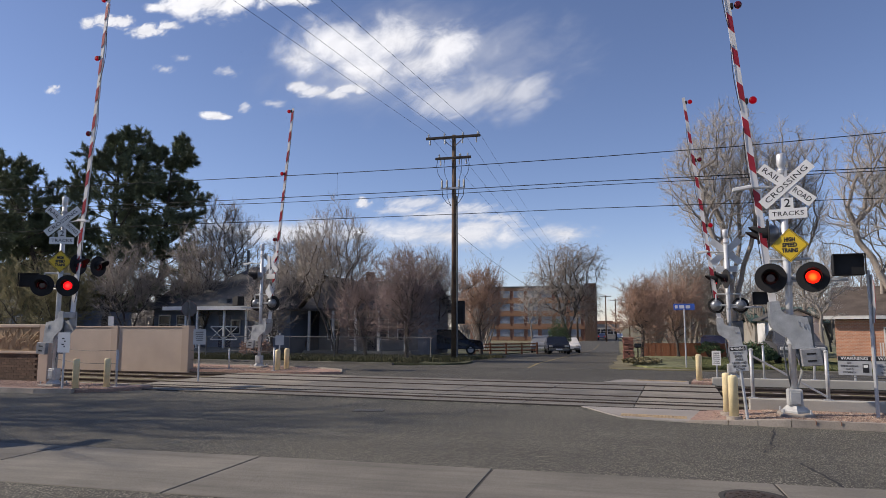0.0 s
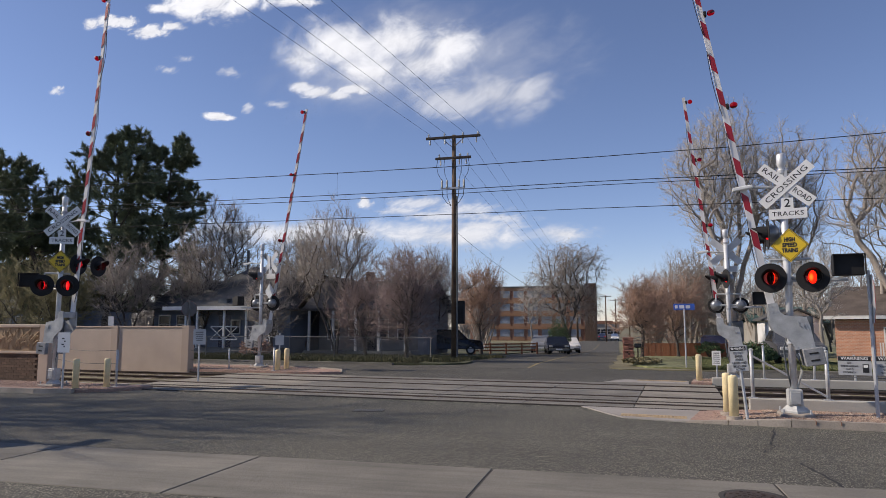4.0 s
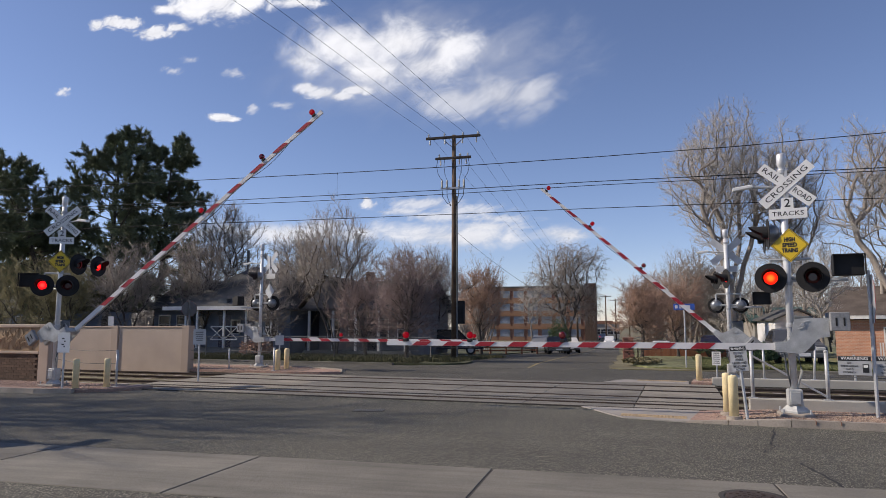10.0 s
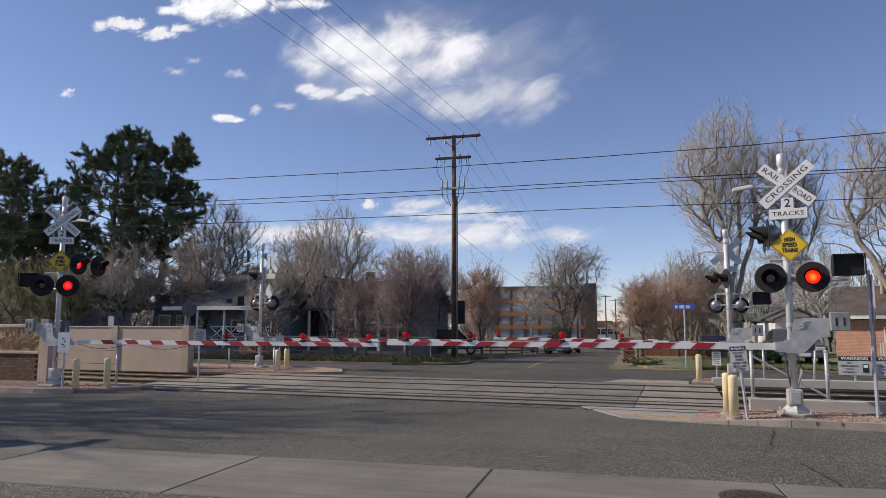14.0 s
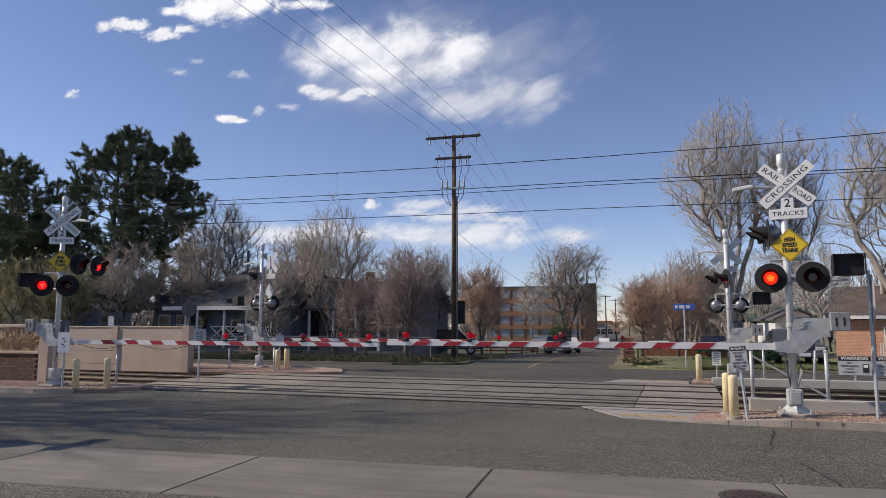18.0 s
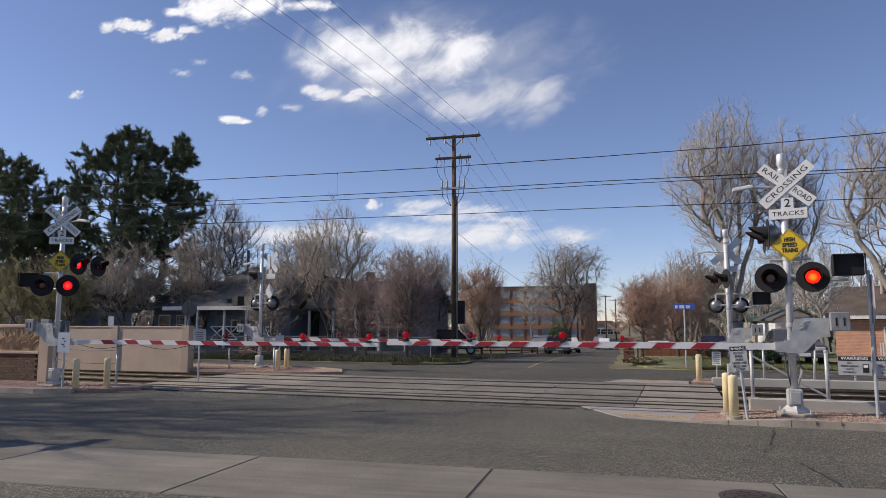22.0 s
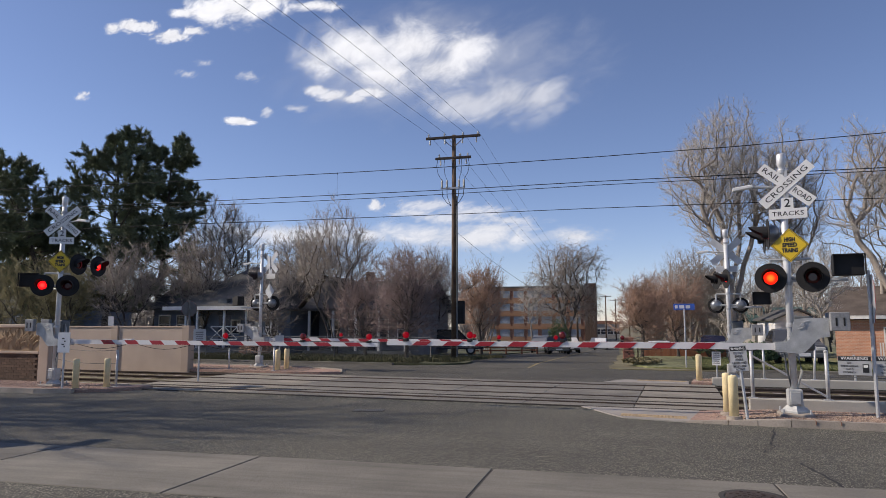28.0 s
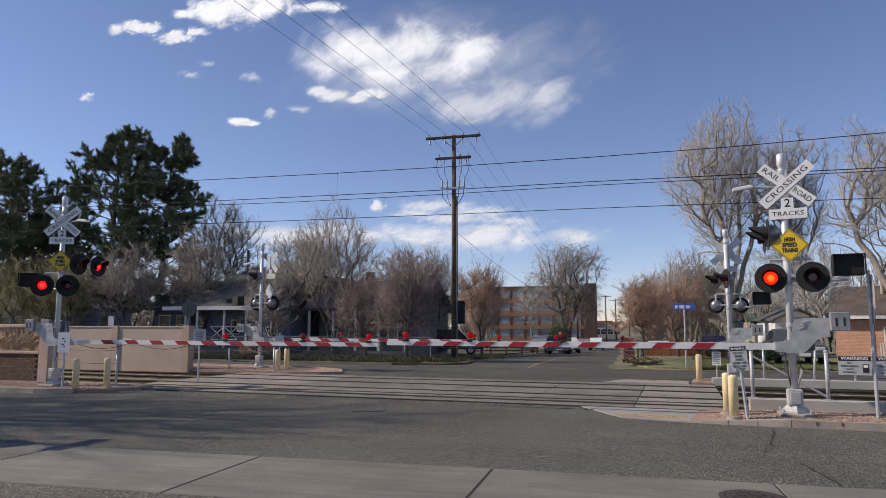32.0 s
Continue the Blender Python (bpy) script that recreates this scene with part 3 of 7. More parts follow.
for v, high, low, hang in ((16.15, ((-75, 8.4), (-21.4, 6.2), (-13.4, 5.95), (-8.7, 5.815), (-5.5, 5.74), (-1.8, 5.69), (1.4, 5.67), (4.3, 5.71), (60, 7.6)), ((-75, 6.9), (-21.3, 5.5), (-13.1, 5.295), (-8.7, 5.205), (-5.5, 5.135), (-1.8, 5.09), (4.3, 4.96), (60, 4.7)), (-8.66, 1.0)),
                           (19.1, ((-75, 7.6), (-25.2, 6.07), (-15.5, 5.82), (-11.8, 5.72), (-8.6, 5.665), (-6.5, 5.64), (-2.1, 5.61), (5.0, 5.49), (60, 5.9)), ((-75, 5.9), (-25.1, 5.30), (-16.6, 5.20), (-11.8, 5.10), (-8.6, 5.05), (-6.5, 5.01), (-2.1, 4.95), (5.0, 4.80), (60, 4.4)), (-8.58, 0.0))):
    wire("messenger_wire", [T(u, v, z) for u, z in high], 0.0095, "dark messenger wire strung over the track")
    wire("contact_wire", [T(u, v, z) for u, z in low], 0.0095, "dark contact wire strung over the track")
    for u in hang:
        zt, zb = (float(np.interp(u, [p[0] for p in w], [p[1] for p in w])) for w in (high, low))
        wire("dropper", [T(u, v, zt), T(u, v, zb)], 0.0024, "thin dropper between messenger and contact wire", "droppers")
        for z in (zt, zb):
            q = T(u, v, z)
            tagged(part("wire_clip", box(bmesh.new(), q.x - 0.01, q.x + 0.01, q.y - 0.01, q.y + 0.01, z - 0.035, z + 0.012, 0.003), M["cable"]), "small dark clip of a dropper on its wire", "clip", "droppers")

# red paint dashes of the utility survey on the kerb
for k, u in enumerate((2.06, 2.42)):
    q = T(u, 12.46)
    bm = box(bmesh.new(), -0.008, 0.008, 0.03, 0.12, 0.1192, 0.1205)
    box(bm, -0.006, 0.006, 0.004, 0.026, 0.06, 0.1185)
    ob = part("paint_mark", bm, M["brick_far"])
    ob.matrix_basis = Matrix.Translation(q) @ pose(0, 0, 0, 0, 0, SKEW)
    tagged(ob, "worn red paint dash on the kerb", "paint mark", "survey marks on the kerb")


# ---- crossing signals ----
FLASH0, FLASH_P, FLASH_HALF = 0.13, 1.096, 0.55


def flash_rows(m, when_first):
    """Rows for a two-faced lens: lit face out while its turn of the flasher lasts. when_first: lit just after each FLASH0."""
    changes = []
    for k in range(-1, 31):
        early = 0.06 if k in (9, 19) else 0.0          # the flasher is not quite even
        changes += [(FLASH0 + k * FLASH_P - early, when_first), (FLASH0 + k * FLASH_P + FLASH_HALF, not when_first)]
    changes = [c for c in changes if 0.05 < c[0] < 31.93]
    lit = not changes[0][1]
    angle = 0 if lit else 180
    rows = [(0.0, m @ pose(0, 0, 0, 0, 0, angle))]
    for t, _ in changes:
        f = round(t * FPS) / FPS
        rows += [(f + (k - 1) / FPS, m @ pose(0, 0, 0, 0, 0, angle + 60 * k)) for k in range(4)]
        angle += 180
    rows = [r for r in rows if r[0] < 31.995]
    rows.append((32.0, m @ pose(0, 0, 0, 0, 0, angle)))
    return rows


def two_faced(name, r, depth, on, off, parent, m):
    """A lens disc: its -y face is lit, its +y face dark."""
    bm = bmesh.new()
    n = 20
    rows = []
    for y, rr in ((-depth, r * 0.55), (-depth * 0.6, r * 0.9), (0, r), (depth * 0.6, r * 0.9), (depth, r * 0.55)):
        rows.append([bm.verts.new((rr * math.cos(k * math.tau / n), y, rr * math.sin(k * math.tau / n))) for k in range(n)])
    for i, (a, b) in enumerate(zip(rows, rows[1:])):
        for k in range(n):
            f = bm.faces.new((a[k], a[(k + 1) % n], b[(k + 1) % n], b[k]))
            f.material_index = 0 if i < 2 else 1
    bm.faces.new(rows[0][::-1]).material_index = 0
    bm.faces.new(rows[-1]).material_index = 1
    bmesh.ops.recalc_face_normals(bm, faces=bm.faces[:])
    ob = part(name, bm, on, parent)
    ob.data.materials.append(off)
    ob.matrix_basis = m
    return ob


FLASHERS = []


def lamp_head(sig, m, first, plate_r=0.285, lit="lens_on"):
    """A round black target plate with a hooded red lens; faces local -y."""
    bm = bmesh.new()
    ro, ri = plate_r, 0.113
    n = 32
    rings = []
    for r, y in ((ri, 0.0), (ro, 0.0), (ro, 0.008), (0.15, 0.012), (0.15, 0.02)):
        rings.append([bm.verts.new((r * math.cos(k * math.tau / n), y, r * math.sin(k * math.tau / n))) for k in range(n)])
    for a, b in zip(rings, rings[1:]):
        for k in range(n):
            bm.faces.new((a[k], a[(k + 1) % n], b[(k + 1) % n], b[k]))
    head = part("lamp_head", bm, M["black"], sig, "matt black round target plate")
    head.matrix_basis = m
    bm = bmesh.new()          # domed housing behind
    prof = [(0.16, 0.012), (0.165, 0.07), (0.155, 0.13), (0.12, 0.18), (0.06, 0.205)]
    rings = []
    for r, y in prof:
        rings.append([bm.verts.new((r * math.cos(k * math.tau / n), y, r * math.sin(k * math.tau / n))) for k in range(n)])
    for a, b in zip(rings, rings[1:]):
        for k in range(n):
            bm.faces.new((a[k], a[(k + 1) % n], b[(k + 1) % n], b[k]))
    bm.faces.new(rings[-1])
    ob = part("housing", bm, M["housing"], head, "shiny dark domed lamp housing", smooth=True)
    bm = bmesh.new()          # visor: upper part of a tube, cut back below
    k0, k1 = -2, 18
    a, b = [], []
    for k in range(-3, 20):
        ang = k * math.pi / 16
        cut = 0.10 + 0.22 * max(0.0, math.sin(ang)) ** 0.7 if 0 <= k <= 16 else 0.10
        for lst, rr in ((a, 0.14), (b, 0.146)):
            lst.append((bm.verts.new((rr * math.cos(ang), -0.001, rr * math.sin(ang))), bm.verts.new((rr * 1.02 * math.cos(ang), -cut, rr * 1.02 * math.sin(ang)))))
    for lst in (a, b):
        for p, q in zip(lst, lst[1:]):
            bm.faces.new((p[0], q[0], q[1], p[1]))
    for p, q, r, s in zip(a, a[1:], b, b[1:]):
        bm.faces.new((p[1], q[1], s[1], r[1]))
    part("visor", bm, M["black"], head, "black lamp visor")
    lens = two_faced("lens", 0.118, 0.03, M[lit], M["lens_off"], head, pose(0, 0.035, 0))
    FLASHERS.append((lens, pose(0, 0.035, 0), first))
    return head


def crossbuck(sig, m, lettered=True):
    """Two crossed white boards, with the board for the number of tracks under them; faces local -y."""
    cb = part("crossbuck", box(bmesh.new(), -0.03, 0.03, 0.0, 0.03, -0.3, 0.3), M["galv"], sig, "white crossed boards lettered in black")
    cb.matrix_basis = m = m @ Matrix.Diagonal((0.87, 1, 0.87, 1))
    for k, (tilt, y) in enumerate(((41, -0.012), (-41, 0.0))):
        bm = box(bmesh.new(), -0.61, 0.61, -0.005 + y, 0.004 + y, -0.112, 0.112)
        bd = part("board", bm, M["white"], cb)
        bd.matrix_basis = pose(0, 0, 0, 0, -tilt, 0)
        back = part("board_back", box(bmesh.new(), -0.607, 0.607, 0.0045 + y, 0.007 + y, -0.11, 0.11), M["signback"], cb)
        back.matrix_basis = pose(0, 0, 0, 0, -tilt, 0)
    if lettered:
        yy = -0.0195
        lettering("letters", "CROSSING", 0.16, cb, pose(0, 0, 0, 0, -41, 0) @ pose(0, yy, 0), M["ink"], 1.0, 1.02, 0.0)
        lettering("letters", "RAIL", 0.16, cb, pose(0, 0, 0, 0, 41, 0) @ pose(-0.36, -0.0075, 0), M["ink"], 1.0, 0.39, 0.0)
        lettering("letters", "ROAD", 0.16, cb, pose(0, 0, 0, 0, 41, 0) @ pose(0.365, -0.0075, 0), M["ink"], 1.0, 0.39, 0.0)
    tr = part("tracks_sign", plate(bmesh.new(), [(-0.35, -0.71), (0.35, -0.71), (0.35, -0.50), (0.11, -0.50), (0.11, -0.28), (-0.11, -0.28), (-0.11, -0.50), (-0.35, -0.50)], -0.008, -0.002), M["white"], sig, "white plate lettered 2 TRACKS")
    tr.matrix_basis = m
    part("plate_back", plate(bmesh.new(), [(-0.34, -0.70), (0.34, -0.70), (0.34, -0.51), (0.10, -0.51), (0.10, -0.29), (-0.10, -0.29), (-0.10, -0.51), (-0.34, -0.51)], -0.0018, 0.001), M["signback"], tr)
    if lettered:
        lettering("letters", "2", 0.24, tr, pose(0, -0.0095, -0.39), M["ink"])
        lettering("letters", "TRACKS", 0.132, tr, pose(0, -0.0095, -0.605), M["ink"], 1.05, 0.58, 0.004)
    return cb


def diamond(sig, m):
    s = 0.335
    d = part("diamond_sign", plate(bmesh.new(), [(0, -s), (s, 0), (0, s), (-s, 0)], -0.004, 0.002), M["ink"], sig, "yellow diamond warning plate, black border and letters")
    part("plate_back", plate(bmesh.new(), [(0, -s + 0.01), (s - 0.01, 0), (0, s - 0.01), (-s + 0.01, 0)], 0.0025, 0.004), M["signback"], d)
    d.matrix_basis = m @ Matrix.Diagonal((0.92, 1, 0.92, 1))
    s = 0.325
    part("rim", plate(bmesh.new(), [(0, -s), (s, 0), (0, s), (-s, 0)], -0.006, -0.0045), M["signyellow"], d)
    s = 0.305
    part("border", plate(bmesh.new(), [(0, -s), (s, 0), (0, s), (-s, 0)], -0.0075, -0.0062), M["ink"], d)
    s = 0.292
    part("field", plate(bmesh.new(), [(0, -s), (s, 0), (0, s), (-s, 0)], -0.009, -0.0077), M["signyellow"], d)
    for z, w, word in ((0.105, 0.19, "HIGH"), (0.0, 0.26, "SPEED"), (-0.105, 0.28, "TRAINS")):
        lettering("letters", word, 0.108, d, pose(0, -0.0105, z), M["ink"], 1.0, w, 0.06)


ARMS = {}


def gate(sig, key, side, y, length, pivot_z, lamps, stripe0=0.75, period=0.72):
    """The lifting arm: lies along side * x when down, turns round local y at the mast. Returns the arm."""
    s = side
    K, off = 0.89, 0.17                                # the pivot stands beside the mast, away from the arm
    P = [(0.50, -0.345), (0.50, -0.525), (0.10, -0.56), (0.0, -0.54), (-0.09, -0.46), (-0.24, -0.29), (-0.34, -0.245), (-0.46, -0.235), (-0.46, 0.13), (-0.07, 0.13), (0.134, 0.10), (0.17, -0.01), (0.20, -0.17), (0.245, -0.28), (0.32, -0.335)]
    P = [(x * K, z * K) for x, z in P]
    fy = -y - 0.13                            # front plate, before the mast
    arm = part("gate_arm", plate(bmesh.new(), [(s * x, z) for x, z in P][::s], fy, fy + 0.022), M["castgrey"], sig, "lifting gate arm with red and white stripes")
    arm.matrix_basis = pose(-s * off, y, pivot_z)
    part("side_plate", plate(bmesh.new(), [(s * x, z) for x, z in P][::s], 0.05, 0.072), M["castgrey"], arm, "grey cast side plate")
    bm = bmesh.new()
    for k in range(3):
        c = Vector((s * (0.02 - 0.03 * k), fy - 0.01, -0.05 + 0.055 * k))
        tube(bm, c + Vector((-0.06, 0, -0.02)), c + Vector((0.06, 0, 0.012)), 0.006, None, 6)
    part("slot_ribs", bm, M["galv"], arm, "bright ribs beside the pivot")
    part("pivot_shaft", tube(bmesh.new(), (0, fy - 0.015, 0.0), (0, 0.15, 0.0), 0.03, None, 14), M["galv"], arm, "bright pivot shaft")
    for bx, bz in ((0.40, -0.35), (0.40, -0.42), (0.29, -0.35), (0.29, -0.42), (-0.36, 0.07), (-0.36, -0.16)):
        part("bolt", tube(bmesh.new(), (s * bx, fy - 0.008, bz), (s * bx, fy + 0.03, bz), 0.011, None, 8), M["galv"], arm)
    part("cross_plate", box(bmesh.new(), min(s * 0.28, s * 0.43), max(s * 0.28, s * 0.43), fy + 0.023, 0.049, -0.45, -0.325, 0.01), M["castgrey"], arm)
    for yy in (fy - 0.075, 0.03):
        bm = box(bmesh.new(), min(s * -0.41, s * -0.71), max(s * -0.41, s * -0.71), yy - 0.035, yy + 0.072, -0.11, 0.21, 0.012)
        part("counterweight", bm, M["weight"], arm, "grey slotted counterweight")
        bm = bmesh.new()
        for q in (0, 1):
            x = s * (-0.50 - 0.12 * q)
            box(bm, x - 0.014, x + 0.014, yy - 0.04, yy - 0.03, -0.02, 0.12)
        part("slot", bm, M["black"], arm)
    length, stripe0 = length + off + 0.04, stripe0 + off
    lamps = [(lx + off + 0.02, mode) for lx, mode in lamps]
    w0, w1 = 0.060, 0.044                    # half depths of the beam
    zc = -0.385
    x0 = 0.34
    def half(x):
        return w0 + (w1 - w0) * (x - x0) / (length - x0)
    beam = bmesh.new()
    ring0 = [(x0, -0.03, zc - half(x0)), (x0, 0.03, zc - half(x0)), (x0, 0.03, zc + half(x0)), (x0, -0.03, zc + half(x0))]
    ring1 = [(length, -0.02, zc - half(length)), (length, 0.02, zc - half(length)), (length, 0.02, zc + half(length)), (length, -0.02, zc + half(length))]
    a, b = [beam.verts.new((s * x, yy, z)) for x, yy, z in ring0], [beam.verts.new((s * x, yy, z)) for x, yy, z in ring1]
    beam.faces.new(a), beam.faces.new(b[::-1])
    for k in range(4):
        beam.faces.new((a[k], b[k], b[(k + 1) % 4], a[(k + 1) % 4]))
    bmesh.ops.recalc_face_normals(beam, faces=beam.faces[:])
    part("beam", beam, M["arm_white"], arm, "white hollow fibreglass beam")
    x = stripe0
    while x < length - 0.45:
        lean = 0.06
        pts = [(x + lean, -1), (x + period * 0.47 + lean, -1), (x + period * 0.47 - lean, 1), (x - lean, 1)]
        pts = [(s * px, zc + pz * (half(px) - 0.003)) for px, pz in pts]
        part("stripe", plate(bmesh.new(), pts[::s], -0.0335, 0.0335), M["arm_red"], arm, "red reflective stripe")
        x += period
    for k, (lx, mode) in enumerate(lamps):
        c = Vector((s * lx, 0.0, zc + half(lx) + 0.13))
        lb = part("arm_lamp", box(bmesh.new(), c.x - 0.05, c.x + 0.05, -0.05, 0.05, zc + half(lx) - 0.01, zc + half(lx) + 0.045, 0.01), M["black"], arm, "small black base of a gate lamp")
        lens = two_faced("lamp_lens", 0.072, 0.05, M["arm_lamp_on"], M["arm_lamp_on"] if mode == 2 else M["arm_lamp_off"], arm, pose(c.x, 0, c.z))
        lens["label"] = "round red gate lamp"
        if mode < 2:
            FLASHERS.append((lens, pose(c.x, 0, c.z), mode == 0))
    # cable drooping under the beam
    n = 4
    for i in range(n):
        a0 = 0.7 + (length - 1.3) * i / n
        a1 = 0.7 + (length - 1.3) * (i + 0.8) / n
        bm = path_tube(bmesh.new(), [Vector((s * (a0 + (a1 - a0) * k / 10), -0.04, zc - half(a0) - (0.11 if key == "NL" else 0.035) * math.sin(math.pi * k / 10))) for k in range(11)], 0.007, 5)
        part("cable", bm, M["cable"], arm, "thin black lamp cable")
    part("reflector", box(bmesh.new(), min(s * 2.2, s * 2.5), max(s * 2.2, s * 2.5), -0.04, 0.04, zc + half(2.3) - 0.005, zc + half(2.3) + 0.03, 0.008), M["white"], arm, "small white clamp on the beam")
    ARMS[key] = (arm, (-s * off, y, pivot_z), s)
    return arm


def signal(key, u, v, z, up, top, lamp_z, yaw, label, front_first, side_yaw=None, side_z=3.3, side_at=(0, 0), box_at=None, flip=False, lamp_arm=-1, bracket=0.345, diamond_on=True, sign_yaw=None, sign_dx=0.0, lamp_dx=0.0, plate_r=0.285, lens="lens_on"):
    """A mast on its foundation with bell, crossed boards, two pairs of lamps and the gate drive. up: height added to the boards."""
    sig = thing("crossing_signal", Matrix.Translation(T(u, v, z)) @ pose(0, 0, 0, 0, 0, SKEW), label, "crossing signal", "signals at the crossing")
    sign_yaw = yaw if sign_yaw is None else sign_yaw
    bm = box(bmesh.new(), -0.27, 0.27, -0.27, 0.27, -0.12, 0.05, 0.02)
    part("foundation", bm, M["kerb"], sig, "concrete foundation block")
    bm = lathe(bmesh.new(), [(0.23, 0.05), (0.23, 0.08), (0.16, 0.14), (0.14, 0.17)], 4)
    box(bm, -0.12, 0.12, -0.11, 0.11, 0.16, 0.45, 0.02)
    box(bm, -0.085, 0.085, -0.13, -0.105, 0.2, 0.41, 0.01)
    part("base_box", bm, M["castgrey"], sig, "cast grey junction base with a bolted door")
    for sx in (-1, 1):
        for sy in (-1, 1):
            part("anchor_bolt", tube(bmesh.new(), (sx * 0.21, sy * 0.21, 0.04), (sx * 0.21, sy * 0.21, 0.12), 0.018, None, 8), M["galv"], sig)
    part("mast", tube(bmesh.new(), (0, 0, 0.45), (0, 0, top - 0.28), 0.062, 0.06, 16), M["alu"], sig, "bright aluminium mast", smooth=True)
    bm = lathe(bmesh.new(), [(0.064, top - 0.44), (0.07, top - 0.4), (0.045, top - 0.36), (0.04, top - 0.28), (0.062, top - 0.22), (0.074, top - 0.2), (0.076, top - 0.02), (0.06, top)], 18)
    part("bell", bm, M["alu"], sig, "metal warning bell on the mast's top", smooth=True)
    F = pose(0, 0, 0, 0, 0, yaw)
    S = pose(0, 0, 0, 0, 0, sign_yaw)
    crossbuck(sig, pose(0, 0, 4.05 + up) @ S @ pose(sign_dx, -0.075, 0))
    if diamond_on:
        diamond(sig, pose(0, 0, 2.96 + up) @ S @ pose(sign_dx, -0.075, 0))
    arm_bm = bmesh.new()
    ends = [(F @ Vector((sx * bracket + lamp_dx, 0, 0))) for sx in (-1, 1)]
    tube(arm_bm, ends[0] + Vector((0, 0, lamp_z + 0.0)), ends[1] + Vector((0, 0, lamp_z + 0.0)), 0.03, None, 8)
    for e in ends:
        tube(arm_bm, e + Vector((0, 0, lamp_z + 0.33)), e + Vector((0, 0, lamp_z)), 0.02, None, 8)
    tube(arm_bm, ends[0] + Vector((0, 0, lamp_z + 0.33)), ends[1] + Vector((0, 0, lamp_z + 0.33)), 0.025, None, 8)
    part("lamp_bracket", arm_bm, M["castgrey"], sig, "tubular lamp bracket")
    for sx in (-1, 1):
        lamp_head(sig, pose(0, 0, lamp_z) @ F @ pose(sx * bracket + lamp_dx, -0.16, 0), (sx < 0) == front_first, plate_r, lens)
    if side_yaw is not None:
        G = pose(side_at[0], side_at[1], side_z) @ pose(0, 0, 0, 0, 0, side_yaw)
        sb = bmesh.new()
        tube(sb, G @ Vector((-0.36, 0.02, 0)), G @ Vector((0.36, 0.02, 0)), 0.025, None, 8)
        tube(sb, Vector((0, 0, side_z)), G @ Vector((0, 0.02, 0)), 0.025, None, 8)
        part("side_bracket", sb, M["castgrey"], sig, "tubular lamp bracket")
        for sx in (-1, 1):
            lamp_head(sig, G @ pose(sx * 0.345, -0.14, 0), (sx > 0) == front_first, 0.285, "lens_red")
    if box_at:
        bx, bz, byaw = box_at
        cm = pose(bx, -0.15, bz) @ pose(0, 0, 0, 0, 0, byaw)
        c = part("warning_display", box(bmesh.new(), -0.235, 0.235, 0, 0.18, -0.18, 0.18, 0.012), M["black"], sig, "blank black lamp box with a hood")
        c.matrix_basis = cm
        part("hood", box(bmesh.new(), -0.245, 0.245, -0.08, 0.0, 0.172, 0.186), M["black"], c)
        part("side_hood", box(bmesh.new(), -0.247, -0.238, -0.08, 0.0, -0.17, 0.17), M["black"], c)
        part("side_hood", box(bmesh.new(), 0.238, 0.247, -0.08, 0.0, -0.17, 0.17), M["black"], c)
        part("display_bracket", tube(bmesh.new(), (0, 0, bz - 0.25), (bx, -0.05, bz - 0.25), 0.025, None, 8), M["galv"], sig)
    # small white flood lamp on a short arm near the boards
    fb = bmesh.new()
    tube(fb, (0, 0.02, 4.02 + up), (lamp_arm * 0.62, 0.02, 4.06 + up), 0.02, None, 8)
    part("flood_arm", fb, M["castgrey"], sig)
    fl = part("flood_lamp", box(bmesh.new(), -0.17, 0.17, -0.06, 0.06, -0.035, 0.03, 0.012), M["white"], sig, "small white flood lamp on a short arm")
    fl.matrix_basis = pose(lamp_arm * 0.66, 0.02, 4.05 + up, 0, lamp_arm * 8, 0)
    # gate drive
    s = 1 if key in ("NR", "FR") else -1
    d = part("gate_drive", box(bmesh.new(), min(s * 0.07, s * 0.40), max(s * 0.07, s * 0.40), 0.20, 0.47, 1.10, 1.72, 0.03), M["darkgrey"], sig, "grey gate drive housing on the mast")
    part("lid", box(bmesh.new(), min(s * 0.1, s * 0.37), max(s * 0.1, s * 0.37), 0.465, 0.49, 1.16, 1.66, 0.01), M["castgrey"], d)
    part("drive_bracket", box(bmesh.new(), -0.05, 0.12, 0.05, 0.22, 1.2, 1.3, 0.01), M["castgrey"], sig)
    bm = path_tube(bmesh.new(), [Vector((-s * 0.04, -0.02, 0.48)), Vector((-s * 0.11, -0.06, 0.8)), Vector((-s * 0.13, -0.04, 1.15)), Vector((-s * 0.06, 0.06, 1.34)), Vector((s * 0.06, 0.2, 1.3))], 0.016, 8)
    part("conduit", bm, M["darkgrey"], sig, "flexible dark cable conduit", smooth=True)
    bm = path_tube(bmesh.new(), [Vector((0.05, -0.02, 0.48)), Vector((0.13, -0.05, 0.75)), Vector((0.10, 0.02, 1.0)), Vector((0.07, 0.12, 1.13))], 0.022, 8)
    part("conduit", bm, M["castgrey"], sig, "flexible grey cable conduit", smooth=True)
    for bz in (1.25, 1.55, lamp_z - 0.1, lamp_z + 0.35, 3.5 + up, 4.3 + up):
        part("clamp", lathe(bmesh.new(), [(0.072, bz - 0.03), (0.075, bz - 0.03), (0.075, bz + 0.03), (0.072, bz + 0.03)], 14), M["galv"], sig)
    return sig


